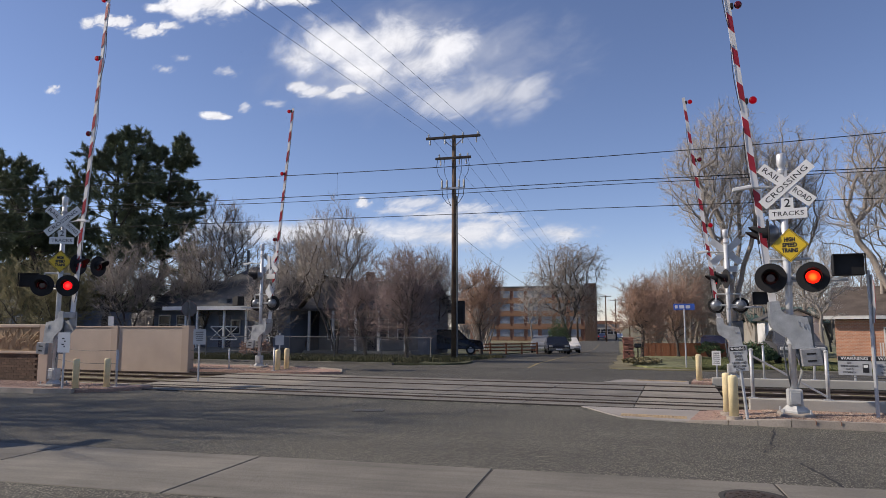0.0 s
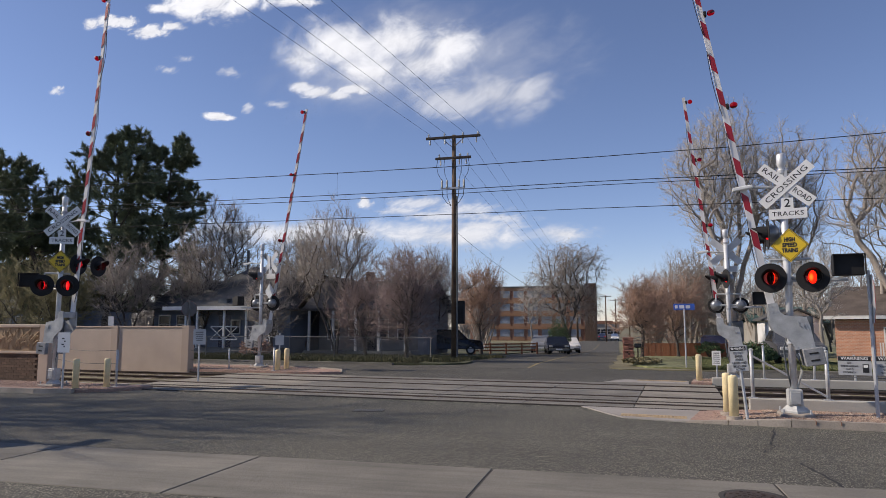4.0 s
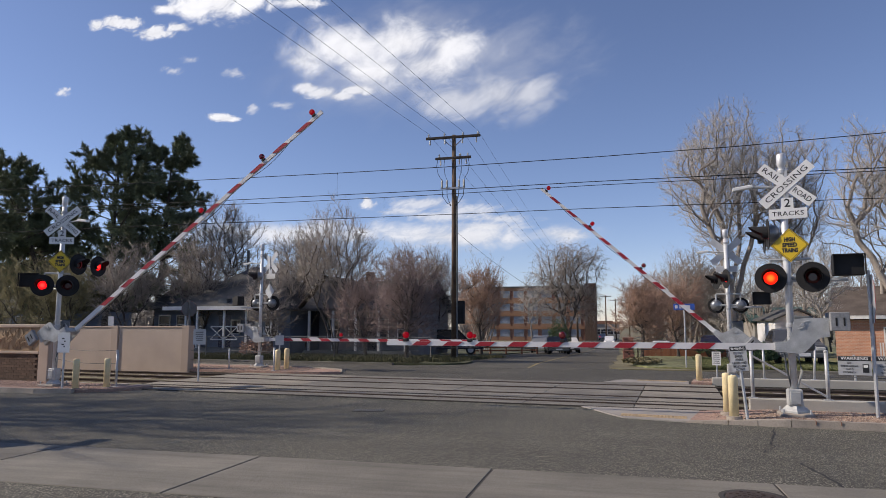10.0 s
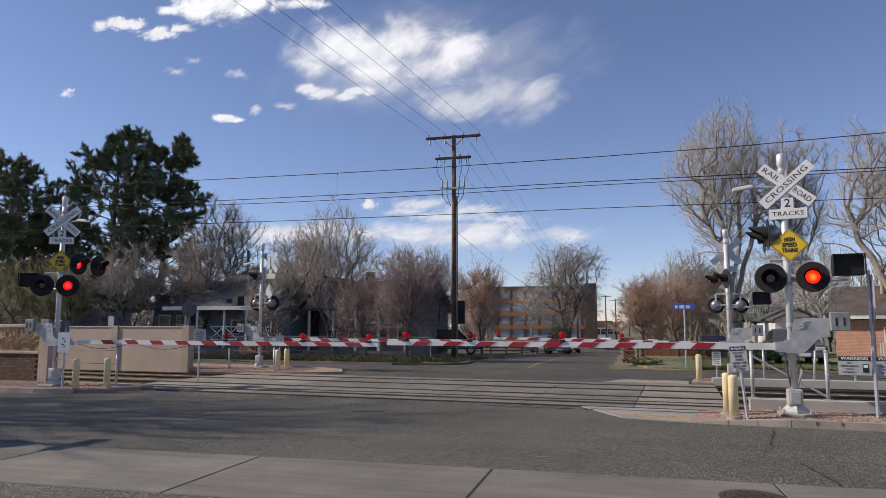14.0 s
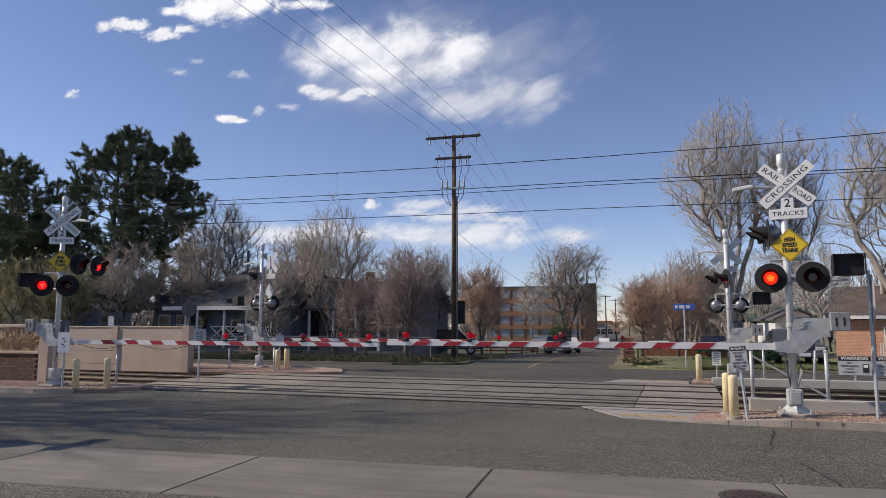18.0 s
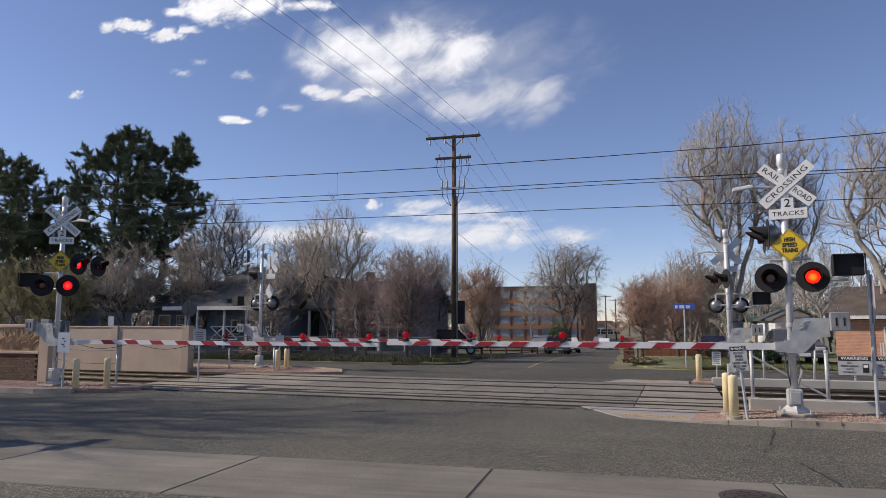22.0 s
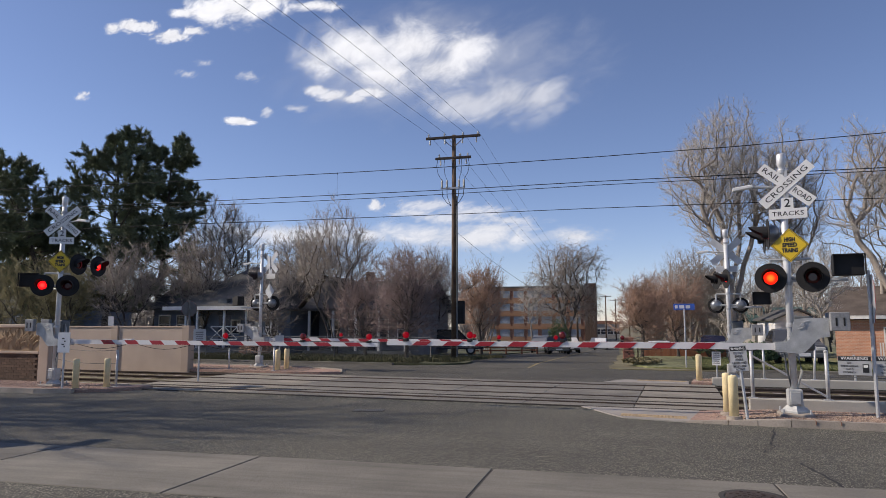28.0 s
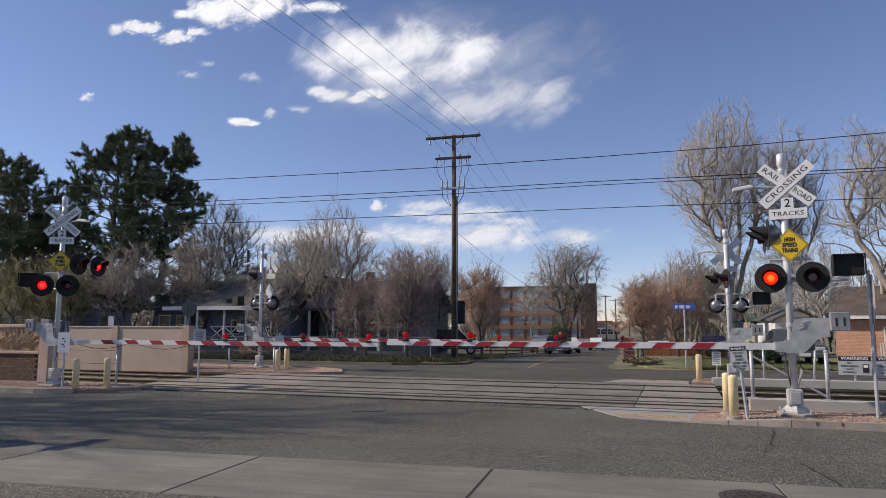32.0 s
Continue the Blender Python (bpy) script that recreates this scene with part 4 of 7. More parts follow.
s_nr = signal("NR", 1.88, 13.26, 0.11, 0.0, 4.63, 2.38, -8, "aluminium crossing signal with red lamps and gate, beside bollards", True, side_yaw=-91, side_z=3.2, side_at=(-0.12, 0.5), box_at=(0.93, 2.58, 0), sign_yaw=-10, sign_dx=0.065, lamp_dx=0.06, bracket=0.328, plate_r=0.262)
s_nl = signal("NL", -15.60, 13.66, 0.085, 0.32, 5.05, 2.63, 36, "shaded crossing signal with red lamps beside the relief wall", True, side_yaw=92, side_z=3.22, side_at=(0.15, 0.62), box_at=(-0.95, 2.8, 36), lamp_arm=1, bracket=0.30, sign_yaw=30, lamp_dx=-0.08, lens="lens_red")
s_fl = signal("FL", -15.02, 22.08, 0.09, -0.09, 4.70, 2.42, 182, "far crossing signal seen from its side, beside bollards", True, side_yaw=-52, side_z=3.42, side_at=(0.0, -0.1), lamp_arm=-1, sign_yaw=160, sign_dx=-0.42, lens="lens_red", lamp_dx=-0.08, box_at=(-0.86, 2.5, 150))
s_fr = signal("FR", 1.46, 21.8, 0.08, -0.25, 4.46, 2.18, 178, "far crossing signal seen from behind, beside the platform", True, side_yaw=-70, side_z=2.95, side_at=(-0.05, 0.0), box_at=(0.9, 2.37, 0), diamond_on=False, plate_r=0.235, bracket=0.335)
gate(s_nr, "NR", -1, 0.09, 7.73, 1.56, ((4.0, 1), (5.9, 0), (7.32, 2)), 1.29, 0.69)
gate(s_nl, "NL", 1, 0.24, 9.2, 1.53, ((5.15, 0), (7.3, 1), (9.0, 2)), 1.35, 0.79)
gate(s_fl, "FL", 1, 0.24, 8.5, 1.43, ((3.3, 0), (5.9, 1), (8.4, 2)), 0.9, 0.79)
gate(s_fr, "FR", -1, 0.26, 7.25, 1.40, ((3.1, 1), (5.2, 0), (7.1, 2)))

GATE_ROWS = {
    "NR": [(0, 85), (3.5, 85), (3.9, 82), (4.4, 72), (5.0, 59), (5.5, 48.5), (6.0, 39.6), (6.5, 32.2), (7.0, 25.6), (7.5, 19.0), (8.0, 13.0), (8.5, 7.3), (9.0, 2.6), (9.6, 0), (32, 0)],
    "FL": [(0, 84.5), (3.5, 84.5), (3.9, 82), (4.4, 72), (5.0, 58), (5.5, 47.9), (6.0, 38.5), (6.5, 30.0), (7.0, 22), (7.5, 15.0), (8.0, 8.5), (8.5, 3.5), (9.0, 0), (32, 0)],
    "NL": [(0, 86), (7.3, 86), (7.7, 82), (8.0, 76.5), (8.5, 65.9), (9.0, 54.6), (9.5, 44.8), (10.0, 35.6), (10.5, 26.9), (11.0, 18.7), (11.5, 11.3), (12.0, 5.0), (12.5, 1.2), (13.0, 0), (32, 0)],
    "FR": [(0, 83.8), (7.3, 83.8), (7.7, 80), (8.0, 76.1), (8.5, 67.6), (9.0, 58.5), (9.5, 50.5), (10.0, 42.3), (10.5, 34.8), (11.0, 28.0), (11.5, 21.5), (12.0, 15.4), (12.5, 10.0), (13.0, 5.3), (13.6, 2.2), (14.2, 0.8), (15.0, 0), (32, 0)],
}


# ---- sky: clouds far off, drifting ----
def cloud_mat(name, blobs, size, soft, edge, bright, thin=1.0, slant=0.0, stretch=1.0, rough=0.58):
    """Blobs (x, y, rx, ry) shape the cloud on its sheet; warped noise, drawn out along the slant, frays it."""
    m = bpy.data.materials.new(name)
    m.use_nodes = True
    n, l = m.node_tree.nodes, m.node_tree.links
    n.remove(n["Principled BSDF"])
    tc = n.new("ShaderNodeTexCoord")
    lay = n.new("ShaderNodeMapping")
    lay.vector_type = "TEXTURE"
    lay.inputs["Rotation"].default_value, lay.inputs["Scale"].default_value = (0, 0, radians(slant)), (size * stretch, size / stretch, size)
    l.new(tc.outputs["Object"], lay.inputs["Vector"])
    bend = n.new("ShaderNodeTexNoise")
    bend.inputs["Scale"].default_value, bend.inputs["Detail"].default_value = 0.9, 2
    l.new(lay.outputs[0], bend.inputs["Vector"])
    push = n.new("ShaderNodeVectorMath")
    push.operation = "MULTIPLY_ADD"
    push.inputs[1].default_value = (0.9, 0.9, 0.9)
    l.new(bend.outputs["Color"], push.inputs[0]), l.new(lay.outputs[0], push.inputs[2])
    warp = n.new("ShaderNodeTexNoise")
    warp.inputs["Scale"].default_value, warp.inputs["Detail"].default_value = 1.6, 10
    warp.inputs["Roughness"].default_value = rough
    l.new(push.outputs[0], warp.inputs["Vector"])
    last = None
    for x, y, rx, ry in blobs:
        mp = n.new("ShaderNodeMapping")
        mp.vector_type = "TEXTURE"
        mp.inputs["Location"].default_value, mp.inputs["Scale"].default_value = (x, y, 0), (rx, ry, 1)
        l.new(tc.outputs["Object"], mp.inputs["Vector"])
        ln = n.new("ShaderNodeVectorMath")
        ln.operation = "LENGTH"
        l.new(mp.outputs[0], ln.inputs[0])
        inv = n.new("ShaderNodeMath")
        inv.operation = "SUBTRACT"
        inv.inputs[0].default_value = 1.0
        l.new(ln.outputs["Value"], inv.inputs[1])
        if last is None:
            last = inv
        else:
            mx = n.new("ShaderNodeMath")
            mx.operation = "SMOOTH_MAX"
            mx.inputs[2].default_value = 0.25
            l.new(last.outputs[0], mx.inputs[0]), l.new(inv.outputs[0], mx.inputs[1])
            last = mx
    add = n.new("ShaderNodeMath")
    add.operation = "MULTIPLY_ADD"
    l.new(warp.outputs["Fac"], add.inputs[0])
    add.inputs[1].default_value = edge
    l.new(last.outputs[0], add.inputs[2])
    rng = n.new("ShaderNodeMapRange")
    rng.interpolation_type = "SMOOTHERSTEP"
    rng.inputs["From Min"].default_value, rng.inputs["From Max"].default_value = edge * 0.5 + 0.02, edge * 0.5 + 0.02 + soft
    rng.inputs["To Max"].default_value = thin
    l.new(add.outputs[0], rng.inputs["Value"])
    tone = n.new("ShaderNodeMapRange")
    tone.inputs["From Min"].default_value, tone.inputs["From Max"].default_value = 0.25, 0.7
    tone.inputs["To Min"].default_value, tone.inputs["To Max"].default_value = bright * 0.85, bright * 1.06
    l.new(warp.outputs["Fac"], tone.inputs["Value"])
    em, tr, mix = n.new("ShaderNodeEmission"), n.new("ShaderNodeBsdfTransparent"), n.new("ShaderNodeMixShader")
    em.inputs["Color"].default_value = (0.93, 0.95, 1.0, 1)
    l.new(tone.outputs[0], em.inputs["Strength"])
    l.new(rng.outputs[0], mix.inputs[0]), l.new(tr.outputs[0], mix.inputs[1]), l.new(em.outputs[0], mix.inputs[2])
    l.new(mix.outputs[0], n["Material Output"].inputs[0])
    return m


CLOUDS = []
RIGHT = Vector((math.cos(YAW), math.sin(YAW), 0))
UP = RIGHT.cross(AHEAD)
FAR, LENS = 3200.0, 1190.0


def cloud(name, cx, cy, w, h, blobs, soft, edge, bright, drift, label, thin=1.0, depth=0.0, grain=100, slant=0.0, stretch=1.0, rough=0.58):
    """A cloud at cx to the right of and cy above the camera's line, w by h, in 1190ths of the distance."""
    far = FAR + depth
    k = far / LENS
    c = EYE + (AHEAD * LENS + RIGHT * cx + UP * cy) * k
    m = Matrix((RIGHT, UP, -AHEAD)).transposed().to_4x4()
    m.translation = c
    bm = bmesh.new()
    vs = [bm.verts.new((x * k * w / 2, y * k * h / 2, 0)) for x, y in ((-1, -1), (1, -1), (1, 1), (-1, 1))]
    bm.faces.new(vs)
    ob = part(name, bm, cloud_mat(name, [(x * k, y * k, rx * k, ry * k) for x, y, rx, ry in blobs], grain * k, soft, edge, bright, thin, slant, stretch, rough))
    ob.visible_shadow = False
    ob.matrix_basis = m
    tagged(ob, label, "cloud", "clouds in the sky", "structure")
    CLOUDS.append((ob, m, drift * k))
    return ob


cloud("cloud_main", -84, 341, 700, 380, [(-165, 0, 80, 52), (-95, 20, 130, 66), (0, 27, 130, 66), (80, 20, 95, 62), (-50, -25, 120, 52), (40, -15, 120, 56)], 1.2, 1.9, 1.0, 36, "large white fleecy cloud with torn edges", 0.97, 0, 110, 20, 1.15, 0.6)
cloud("cloud_main_puffs", -222, 276, 260, 120, [(0, 2, 44, 14), (28, -3, 36, 12), (-30, 12, 28, 14), (60, 8, 44, 12)], 0.9, 1.9, 0.95, 36, "small white puffs under the large cloud", 0.85, 10, 40, 15, 1.3, 0.6)
cloud("cloud_main_foot", 75, 262, 420, 280, [(20, 10, 120, 60), (60, 15, 85, 55), (-60, 0, 110, 45)], 1.2, 1.7, 0.88, 36, "paler torn foot of the large cloud", 0.65, 20, 80, 28, 1.4, 0.58)
cloud("cloud_veil", -40, 320, 1000, 520, [(0, 0, 330, 130), (120, 20, 260, 120), (-110, -30, 240, 90), (0, 90, 220, 60)], 1.7, 1.5, 0.82, 36, "thin white veil round the large cloud", 0.36, 40, 130, 28, 1.5)
cloud("cloud_high", -425, 432, 460, 200, [(-30, -5, 62, 32), (15, 5, 80, 40), (60, 18, 64, 36), (-75, -5, 42, 13), (160, 8, 74, 14)], 0.85, 1.9, 1.04, 50, "torn white cloud high in the sky", 1.0, 60, 60, 14, 1.2, 0.62)
cloud("cloud_high_shred", -553, 394, 260, 110, [(26, -8, 44, 15), (-45, 10, 34, 16), (-75, 5, 20, 13), (-15, 10, 26, 13), (70, 2, 26, 11)], 0.8, 2.1, 0.98, 50, "shredded white cloud scraps", 0.95, 80, 30, 14, 1.25, 0.66)
cloud("cloud_lens", -406, 236, 110, 50, [(-2, 0, 34, 10), (10, -2, 26, 8)], 0.7, 1.2, 1.0, 50, "small flat white cloud", 0.98, 100, 22, 0, 1.4, 0.62)
cloud("cloud_wisps", -400, 290, 360, 200, [(16, 24, 28, 12), (-92, 28, 24, 9), (48, -40, 14, 14), (102, -33, 28, 10), (-60, 48, 22, 8)], 1.2, 2.3, 0.92, 45, "thin white cloud wisps", 0.6, 120, 22, 28, 1.5, 0.64)
cloud("cloud_scrap", -692, 281, 60, 50, [(0, 0, 15, 9), (6, 5, 10, 7)], 1.0, 2.0, 0.97, 60, "small scrap of white cloud", 0.8, 140, 16, 40, 1.5, 0.64)
cloud("cloud_band", -30, 30, 1300, 200, [(-190, -2, 280, 28), (40, -6, 220, 32), (240, -2, 95, 24), (-330, 0, 125, 30), (-190, 12, 75, 20)], 1.1, 1.7, 0.9, 25, "long low bank of white cloud over the houses", 0.9, 160, 70, 8, 1.4, 0.6)
cloud("cloud_streaks", -30, 78, 900, 160, [(-10, 4, 80, 16), (60, -8, 110, 17), (20, -18, 130, 15), (120, -22, 90, 13), (-50, -10, 60, 11), (100, -36, 100, 15)], 1.1, 2.1, 0.9, 25, "slanting streaks of thin white cloud", 0.72, 170, 40, 16, 1.6, 0.64)
cloud("cloud_tuft", -140, 80, 90, 60, [(0, 0, 17, 11), (-3, 6, 11, 9)], 0.8, 1.6, 0.94, 25, "small white tuft of cloud", 0.9, 175, 20, 30, 1.2, 0.62)
cloud("cloud_low_left", -770, 20, 320, 160, [(-20, 0, 95, 32), (40, -10, 75, 27)], 0.9, 1.6, 0.92, 25, "low white cloud behind the pines", 0.95, 180, 60)


# ---- trees ----
class Limbs:
    """Collects tapered limbs as one mesh."""

    def __init__(self):
        self.v, self.f = [], []

    def limb(self, pts, radii, n):
        base = len(self.v)
        for i, (p, r) in enumerate(zip(pts, radii)):
            d = (pts[min(i + 1, len(pts) - 1)] - pts[max(i - 1, 0)]).normalized()
            a = d.orthogonal().normalized()
            b = d.cross(a)
            for k in range(n):
                c = k * math.tau / n
                q = p + a * (r * math.cos(c)) + b * (r * math.sin(c))
                self.v.append((q.x, q.y, q.z))
        for i in range(len(pts) - 1):
            o = base + i * n
            for k in range(n):
                j = (k + 1) % n
                self.f.append((o + k, o + j, o + n + j, o + n + k))

    def mesh(self, name, material, smooth=True):
        me = bpy.data.meshes.new(name)
        me.from_pydata(self.v, [], self.f)
        me.materials.append(material)
        if smooth:
            me.shade_smooth()
        return me


def unit(v):
    return v / np.maximum(np.linalg.norm(v, axis=-1, keepdims=True), 1e-9)


def across(d):
    """Two unit vectors square to each of the ways d."""
    ref = np.where(np.abs(d[..., 2:3]) < 0.9, np.array([0.0, 0.0, 1.0]), np.array([1.0, 0.0, 0.0]))
    a = unit(np.cross(d, ref))
    return a, np.cross(d, a)


def curves(rng, start, way, length, points, lift, wander):
    """Bent lines from start along way: (n, points, 3)."""
    out, d = [start], unit(way)
    for k in range(points - 1):
        d = unit(d + rng.normal(0, wander, d.shape) + np.array([0, 0, lift]))
        out.append(out[-1] + d * (length / (points - 1))[:, None])
    return np.stack(out, axis=1)


def shoots(rng, parents, radii, count, t0, opening, ratio, points, lift, wander, fade=0.55, thin=0.0):
    """Side shoots on every parent line: lines and base radii."""
    n, k = parents.shape[:2]
    plen = np.linalg.norm(np.diff(parents, axis=1), axis=2).sum(axis=1)
    t = t0 + (1 - t0) * (np.arange(count)[None] + rng.uniform(0.05, 0.95, (n, count))) / count
    f = np.clip(t * (k - 1), 0, k - 1.001)
    i = f.astype(int)
    row = np.arange(n)[:, None]
    a, b = parents[row, i], parents[row, i + 1]
    at = a + (b - a) * (f - i)[..., None]
    along = unit(b - a)
    e1, e2 = across(along)
    spin = rng.uniform(0, math.tau, (n, 1)) + np.arange(count)[None] * 2.4 + rng.normal(0, 0.4, (n, count))
    side = e1 * np.cos(spin)[..., None] + e2 * np.sin(spin)[..., None]
    op = np.radians(rng.uniform(*opening, (n, count)))[..., None]
    way = along * np.cos(op) + side * np.sin(op)
    length = plen[:, None] * ratio * (1 - fade * (t - t0) / (1 - t0)) * rng.uniform(0.6, 1.2, (n, count))
    r = np.maximum(radii[:, None] * (1 - 0.75 * t) * 0.72, thin)
    return curves(rng, at.reshape(-1, 3), way.reshape(-1, 3), length.ravel(), points, lift, wander), r.ravel()


def tubes(lines, radii, sides, tip=0.3):
    """Tapered tubes round many lines at once: vertices and quads."""
    n, k = lines.shape[:2]
    d = np.empty_like(lines)
    d[:, 1:-1], d[:, 0], d[:, -1] = lines[:, 2:] - lines[:, :-2], lines[:, 1] - lines[:, 0], lines[:, -1] - lines[:, -2]
    a, b = across(unit(d))
    r = radii[:, None] * np.linspace(1, tip, k)[None]
    ang = np.arange(sides) * math.tau / sides
    v = lines[:, :, None] + (a[:, :, None] * np.cos(ang)[:, None] + b[:, :, None] * np.sin(ang)[:, None]) * r[:, :, None, None]
    o = (np.arange(n)[:, None, None] * k + np.arange(k - 1)[None, :, None]) * sides
    s, s1 = np.arange(sides)[None, None], (np.arange(sides)[None, None] + 1) % sides
    q = np.stack([o + s, o + s1, o + sides + s1, o + sides + s], axis=-1).reshape(-1, 4)
    return v.reshape(-1, 3), q


def spikes(start, way, length, r):
    """Fine twigs as slender three-sided spikes: arrays of starts, unit ways, lengths and base radii to vertices and triangles."""
    n = len(start)
    a, b = across(way)
    v = np.empty((n, 4, 3))
    for k in range(3):
        c = k * math.tau / 3
        v[:, k] = start + (a * math.cos(c) + b * math.sin(c)) * r[:, None]
    v[:, 3] = start + way * length[:, None]
    o = np.arange(n)[:, None] * 4
    f = np.concatenate([o + np.array([[0, 1, 3]]), o + np.array([[1, 2, 3]]), o + np.array([[2, 0, 3]])])
    return v.reshape(-1, 3), f


def twig_cloud(rng, limbs, per, length, r):
    """Twigs and side twigs along limbs (start, end): all unit lengths relative to the limb's own."""
    p, q = np.array([l[0] for l in limbs]), np.array([l[1] for l in limbs])
    vs, fs, base = [], [], 0
    for level, n in enumerate(per):
        p, q = np.repeat(p, n, axis=0), np.repeat(q, n, axis=0)
        d = q - p
        ln = np.linalg.norm(d, axis=1)
        s = p + d * rng.uniform(0.12, 1.0, len(p))[:, None]
        w = unit(d / ln[:, None] * 0.8 + rng.normal(0, 0.4, d.shape) + np.array([0, 0, 0.12]))
        tl = ln * length * rng.uniform(0.4, 1.2, len(p)) * (1.0 if level == 0 else 0.7)
        v, f = spikes(s, w, tl, np.full(len(p), r * (1.0 if level == 0 else 0.6)))
        vs.append(v), fs.append(f + base)
        base += len(v)
        p, q = s, s + w * tl[:, None]
    return np.concatenate(vs), np.concatenate(fs)


def joined(name, verts, quads, tris, material):
    """One mesh of limbs (quads) and twigs (triangles)."""
    me = bpy.data.meshes.new(name)
    q = np.array(quads, dtype=np.int32).reshape(-1, 4)
    tris = np.asarray(tris, dtype=np.int32).reshape(-1, 3)
    loops = np.concatenate([q.ravel(), tris.ravel()])
    sizes = np.concatenate([np.full(len(q), 4), np.full(len(tris), 3)])
    starts = np.concatenate([[0], np.cumsum(sizes)[:-1]]).astype(np.int32)
    me.vertices.add(len(verts)), me.loops.add(len(loops)), me.polygons.add(len(sizes))
    me.vertices.foreach_set("co", np.asarray(verts, dtype=np.float32).ravel())
    me.loops.foreach_set("vertex_index", loops.astype(np.int32))
    me.polygons.foreach_set("loop_start", starts)
    me.update(calc_edges=True)
    me.validate()
    me.materials.append(material)
    return me


def bare_tree(name, x, y, z, height, width, seed, trunk_r, bark, twig, label, stems=1, lean=(0, 0), low=0.3, points=900, twig_len=0.75, droop=0.0, lumpy=0.35, fork=0.0, spread=0.35, stiff=0.22, bushy=(4, 2), group="bare trees along the streets"):
    """A leafless tree. Buds fill an uneven crown; each one grows from the nearest wood, thickness follows the load
    above a least size set by camera distance, and twigs end it.
    """
    rng = np.random.default_rng(seed)
    height -= fall(y)
    half = width / 2
    mid, up, down = height * (low + 0.5 * (1 - low)), height * 0.5 * (1 - low), height * 0.5 * (1 - low) * 1.1
    cx = np.array([lean[0] * height * 0.6, lean[1] * height * 0.6, mid])
    d = unit(rng.normal(0, 1, (points * 2, 3)))
    wave = rng.uniform(0, math.tau, 6)
    bulge = 1 - lumpy * (0.5 + 0.5 * np.sin(d[:, 0] * 4.1 + wave[0]) * np.sin(d[:, 2] * 4.7 + wave[1]) + 0.25 * np.sin(d[:, 1] * 7 + d[:, 2] * 8 + wave[2]))
    r = rng.uniform(0.05, 1, (points * 2, 1)) ** 0.55 * bulge[:, None]
    buds = d * r * np.array([half, half, up])
    buds[:, 2] = np.where(buds[:, 2] < 0, buds[:, 2] * down / up - droop * half * (np.linalg.norm(buds[:, :2], axis=1) / half) ** 2 * 0.5, buds[:, 2])
    gap = np.sin(buds @ rng.normal(0, 2.6 / half, (3, 3)) + wave[3:]).prod(axis=1)
    buds = (buds + cx)[(gap > -0.35)][:points]
    buds = buds[buds[:, 2] > 0.12 * height]
    # stems
    nodes, parent, path, stem_ids = [], [], [], []
    for k in range(stems):
        a = rng.uniform(0, math.tau) if k == 0 else a + math.tau / stems + rng.normal(0, 0.3)
        out = np.array([math.cos(a), math.sin(a), 0]) * (spread * half if stems > 1 else 0.0)
        top = cx + out + np.array([0, 0, (-0.15 if stems > 1 else 0.1) * up]) * 1.0
        ids = []
        steps = 9
        bend = np.cumsum(rng.normal(0, 0.018 * height, (steps + 1, 3)), axis=0) * np.array([1, 1, 0])
        for q in range(steps + 1):
            f = q / steps
            g = max(0.0, (f - fork) / (1 - fork)) if stems > 1 else f
            p = np.array([top[0] * g ** 1.15, top[1] * g ** 1.15, top[2] * f]) + bend[q] * f
            ids.append(len(nodes))
            parent.append(ids[-2] if q else -1)
            path.append(0.0 if not q else path[-1] + np.linalg.norm(p - nodes[-1]))
            nodes.append(p)
        stem_ids.append(ids)
    ns = len(nodes)
    n = ns + len(buds)
    P, L = np.empty((n, 3)), np.empty(n)
    P[:ns], L[:ns] = nodes, path
    open_from = np.ones(n, bool)
    for ids in stem_ids:
        for q in ids:
            open_from[q] = P[q, 2] > height * low * 0.55
    parent = np.array(parent + [0] * len(buds))
    for i, b in zip(range(ns, n), buds[np.argsort(np.linalg.norm((buds - cx * np.array([1, 1, 0.55])), axis=1))]):
        v = b - P[:i]
        dist = np.linalg.norm(v, axis=1)
        cost = dist + stiff * L[:i] + 0.5 * np.clip(-v[:, 2], 0, None) * (1 - droop) + np.where(open_from[:i], 0, 99)
        k = int(np.argmin(cost))
        P[i], parent[i], L[i] = b, k, L[k] + dist[k]
    load = np.ones(n)
    for i in range(n - 1, ns - 1, -1):
        load[parent[i]] += load[i]
    for ids in stem_ids:
        for q in reversed(ids[1:]):
            load[q - 1] += load[q]
    for _ in range(3):                        # bend the wood to flowing lines
        acc, wt = P[parent[ns:]] * 1.0, np.ones(n - ns)
        tot = np.zeros((n, 3))
        cnt = np.zeros(n)
        np.add.at(tot, parent[ns:], P[ns:] * load[ns:, None])
        np.add.at(cnt, parent[ns:], load[ns:])
        has = cnt[ns:] > 0
        goal = np.where(has[:, None], (acc + tot[ns:] / np.maximum(cnt[ns:], 1)[:, None]) / 2, P[ns:])
        P[ns:] += (goal - P[ns:]) * 0.45
    # Least branch radius grows with camera distance, so thin wood stays visible.
    rad = np.maximum(max(0.012, 0.00026 * math.hypot(x, y)), trunk_r * (load / load[[ids[0] for ids in stem_ids]].sum()) ** 0.42)
    t = thing(name, pose(x, y, z - 0.03), label, "tree", group)
    for ids in stem_ids:
        lines = P[ids][None]
        v, q = tubes(lines, np.array([rad[ids[0]] * 1.05]), 10, max(0.15, rad[ids[-1]] / rad[ids[0]]))
        v[:10] += (v[:10] - v[:10].mean(axis=0)) * 0.45           # root flare
        me = joined("trunk", v, q, [], M[bark])
        me.shade_smooth()
        new("trunk", me).parent = t
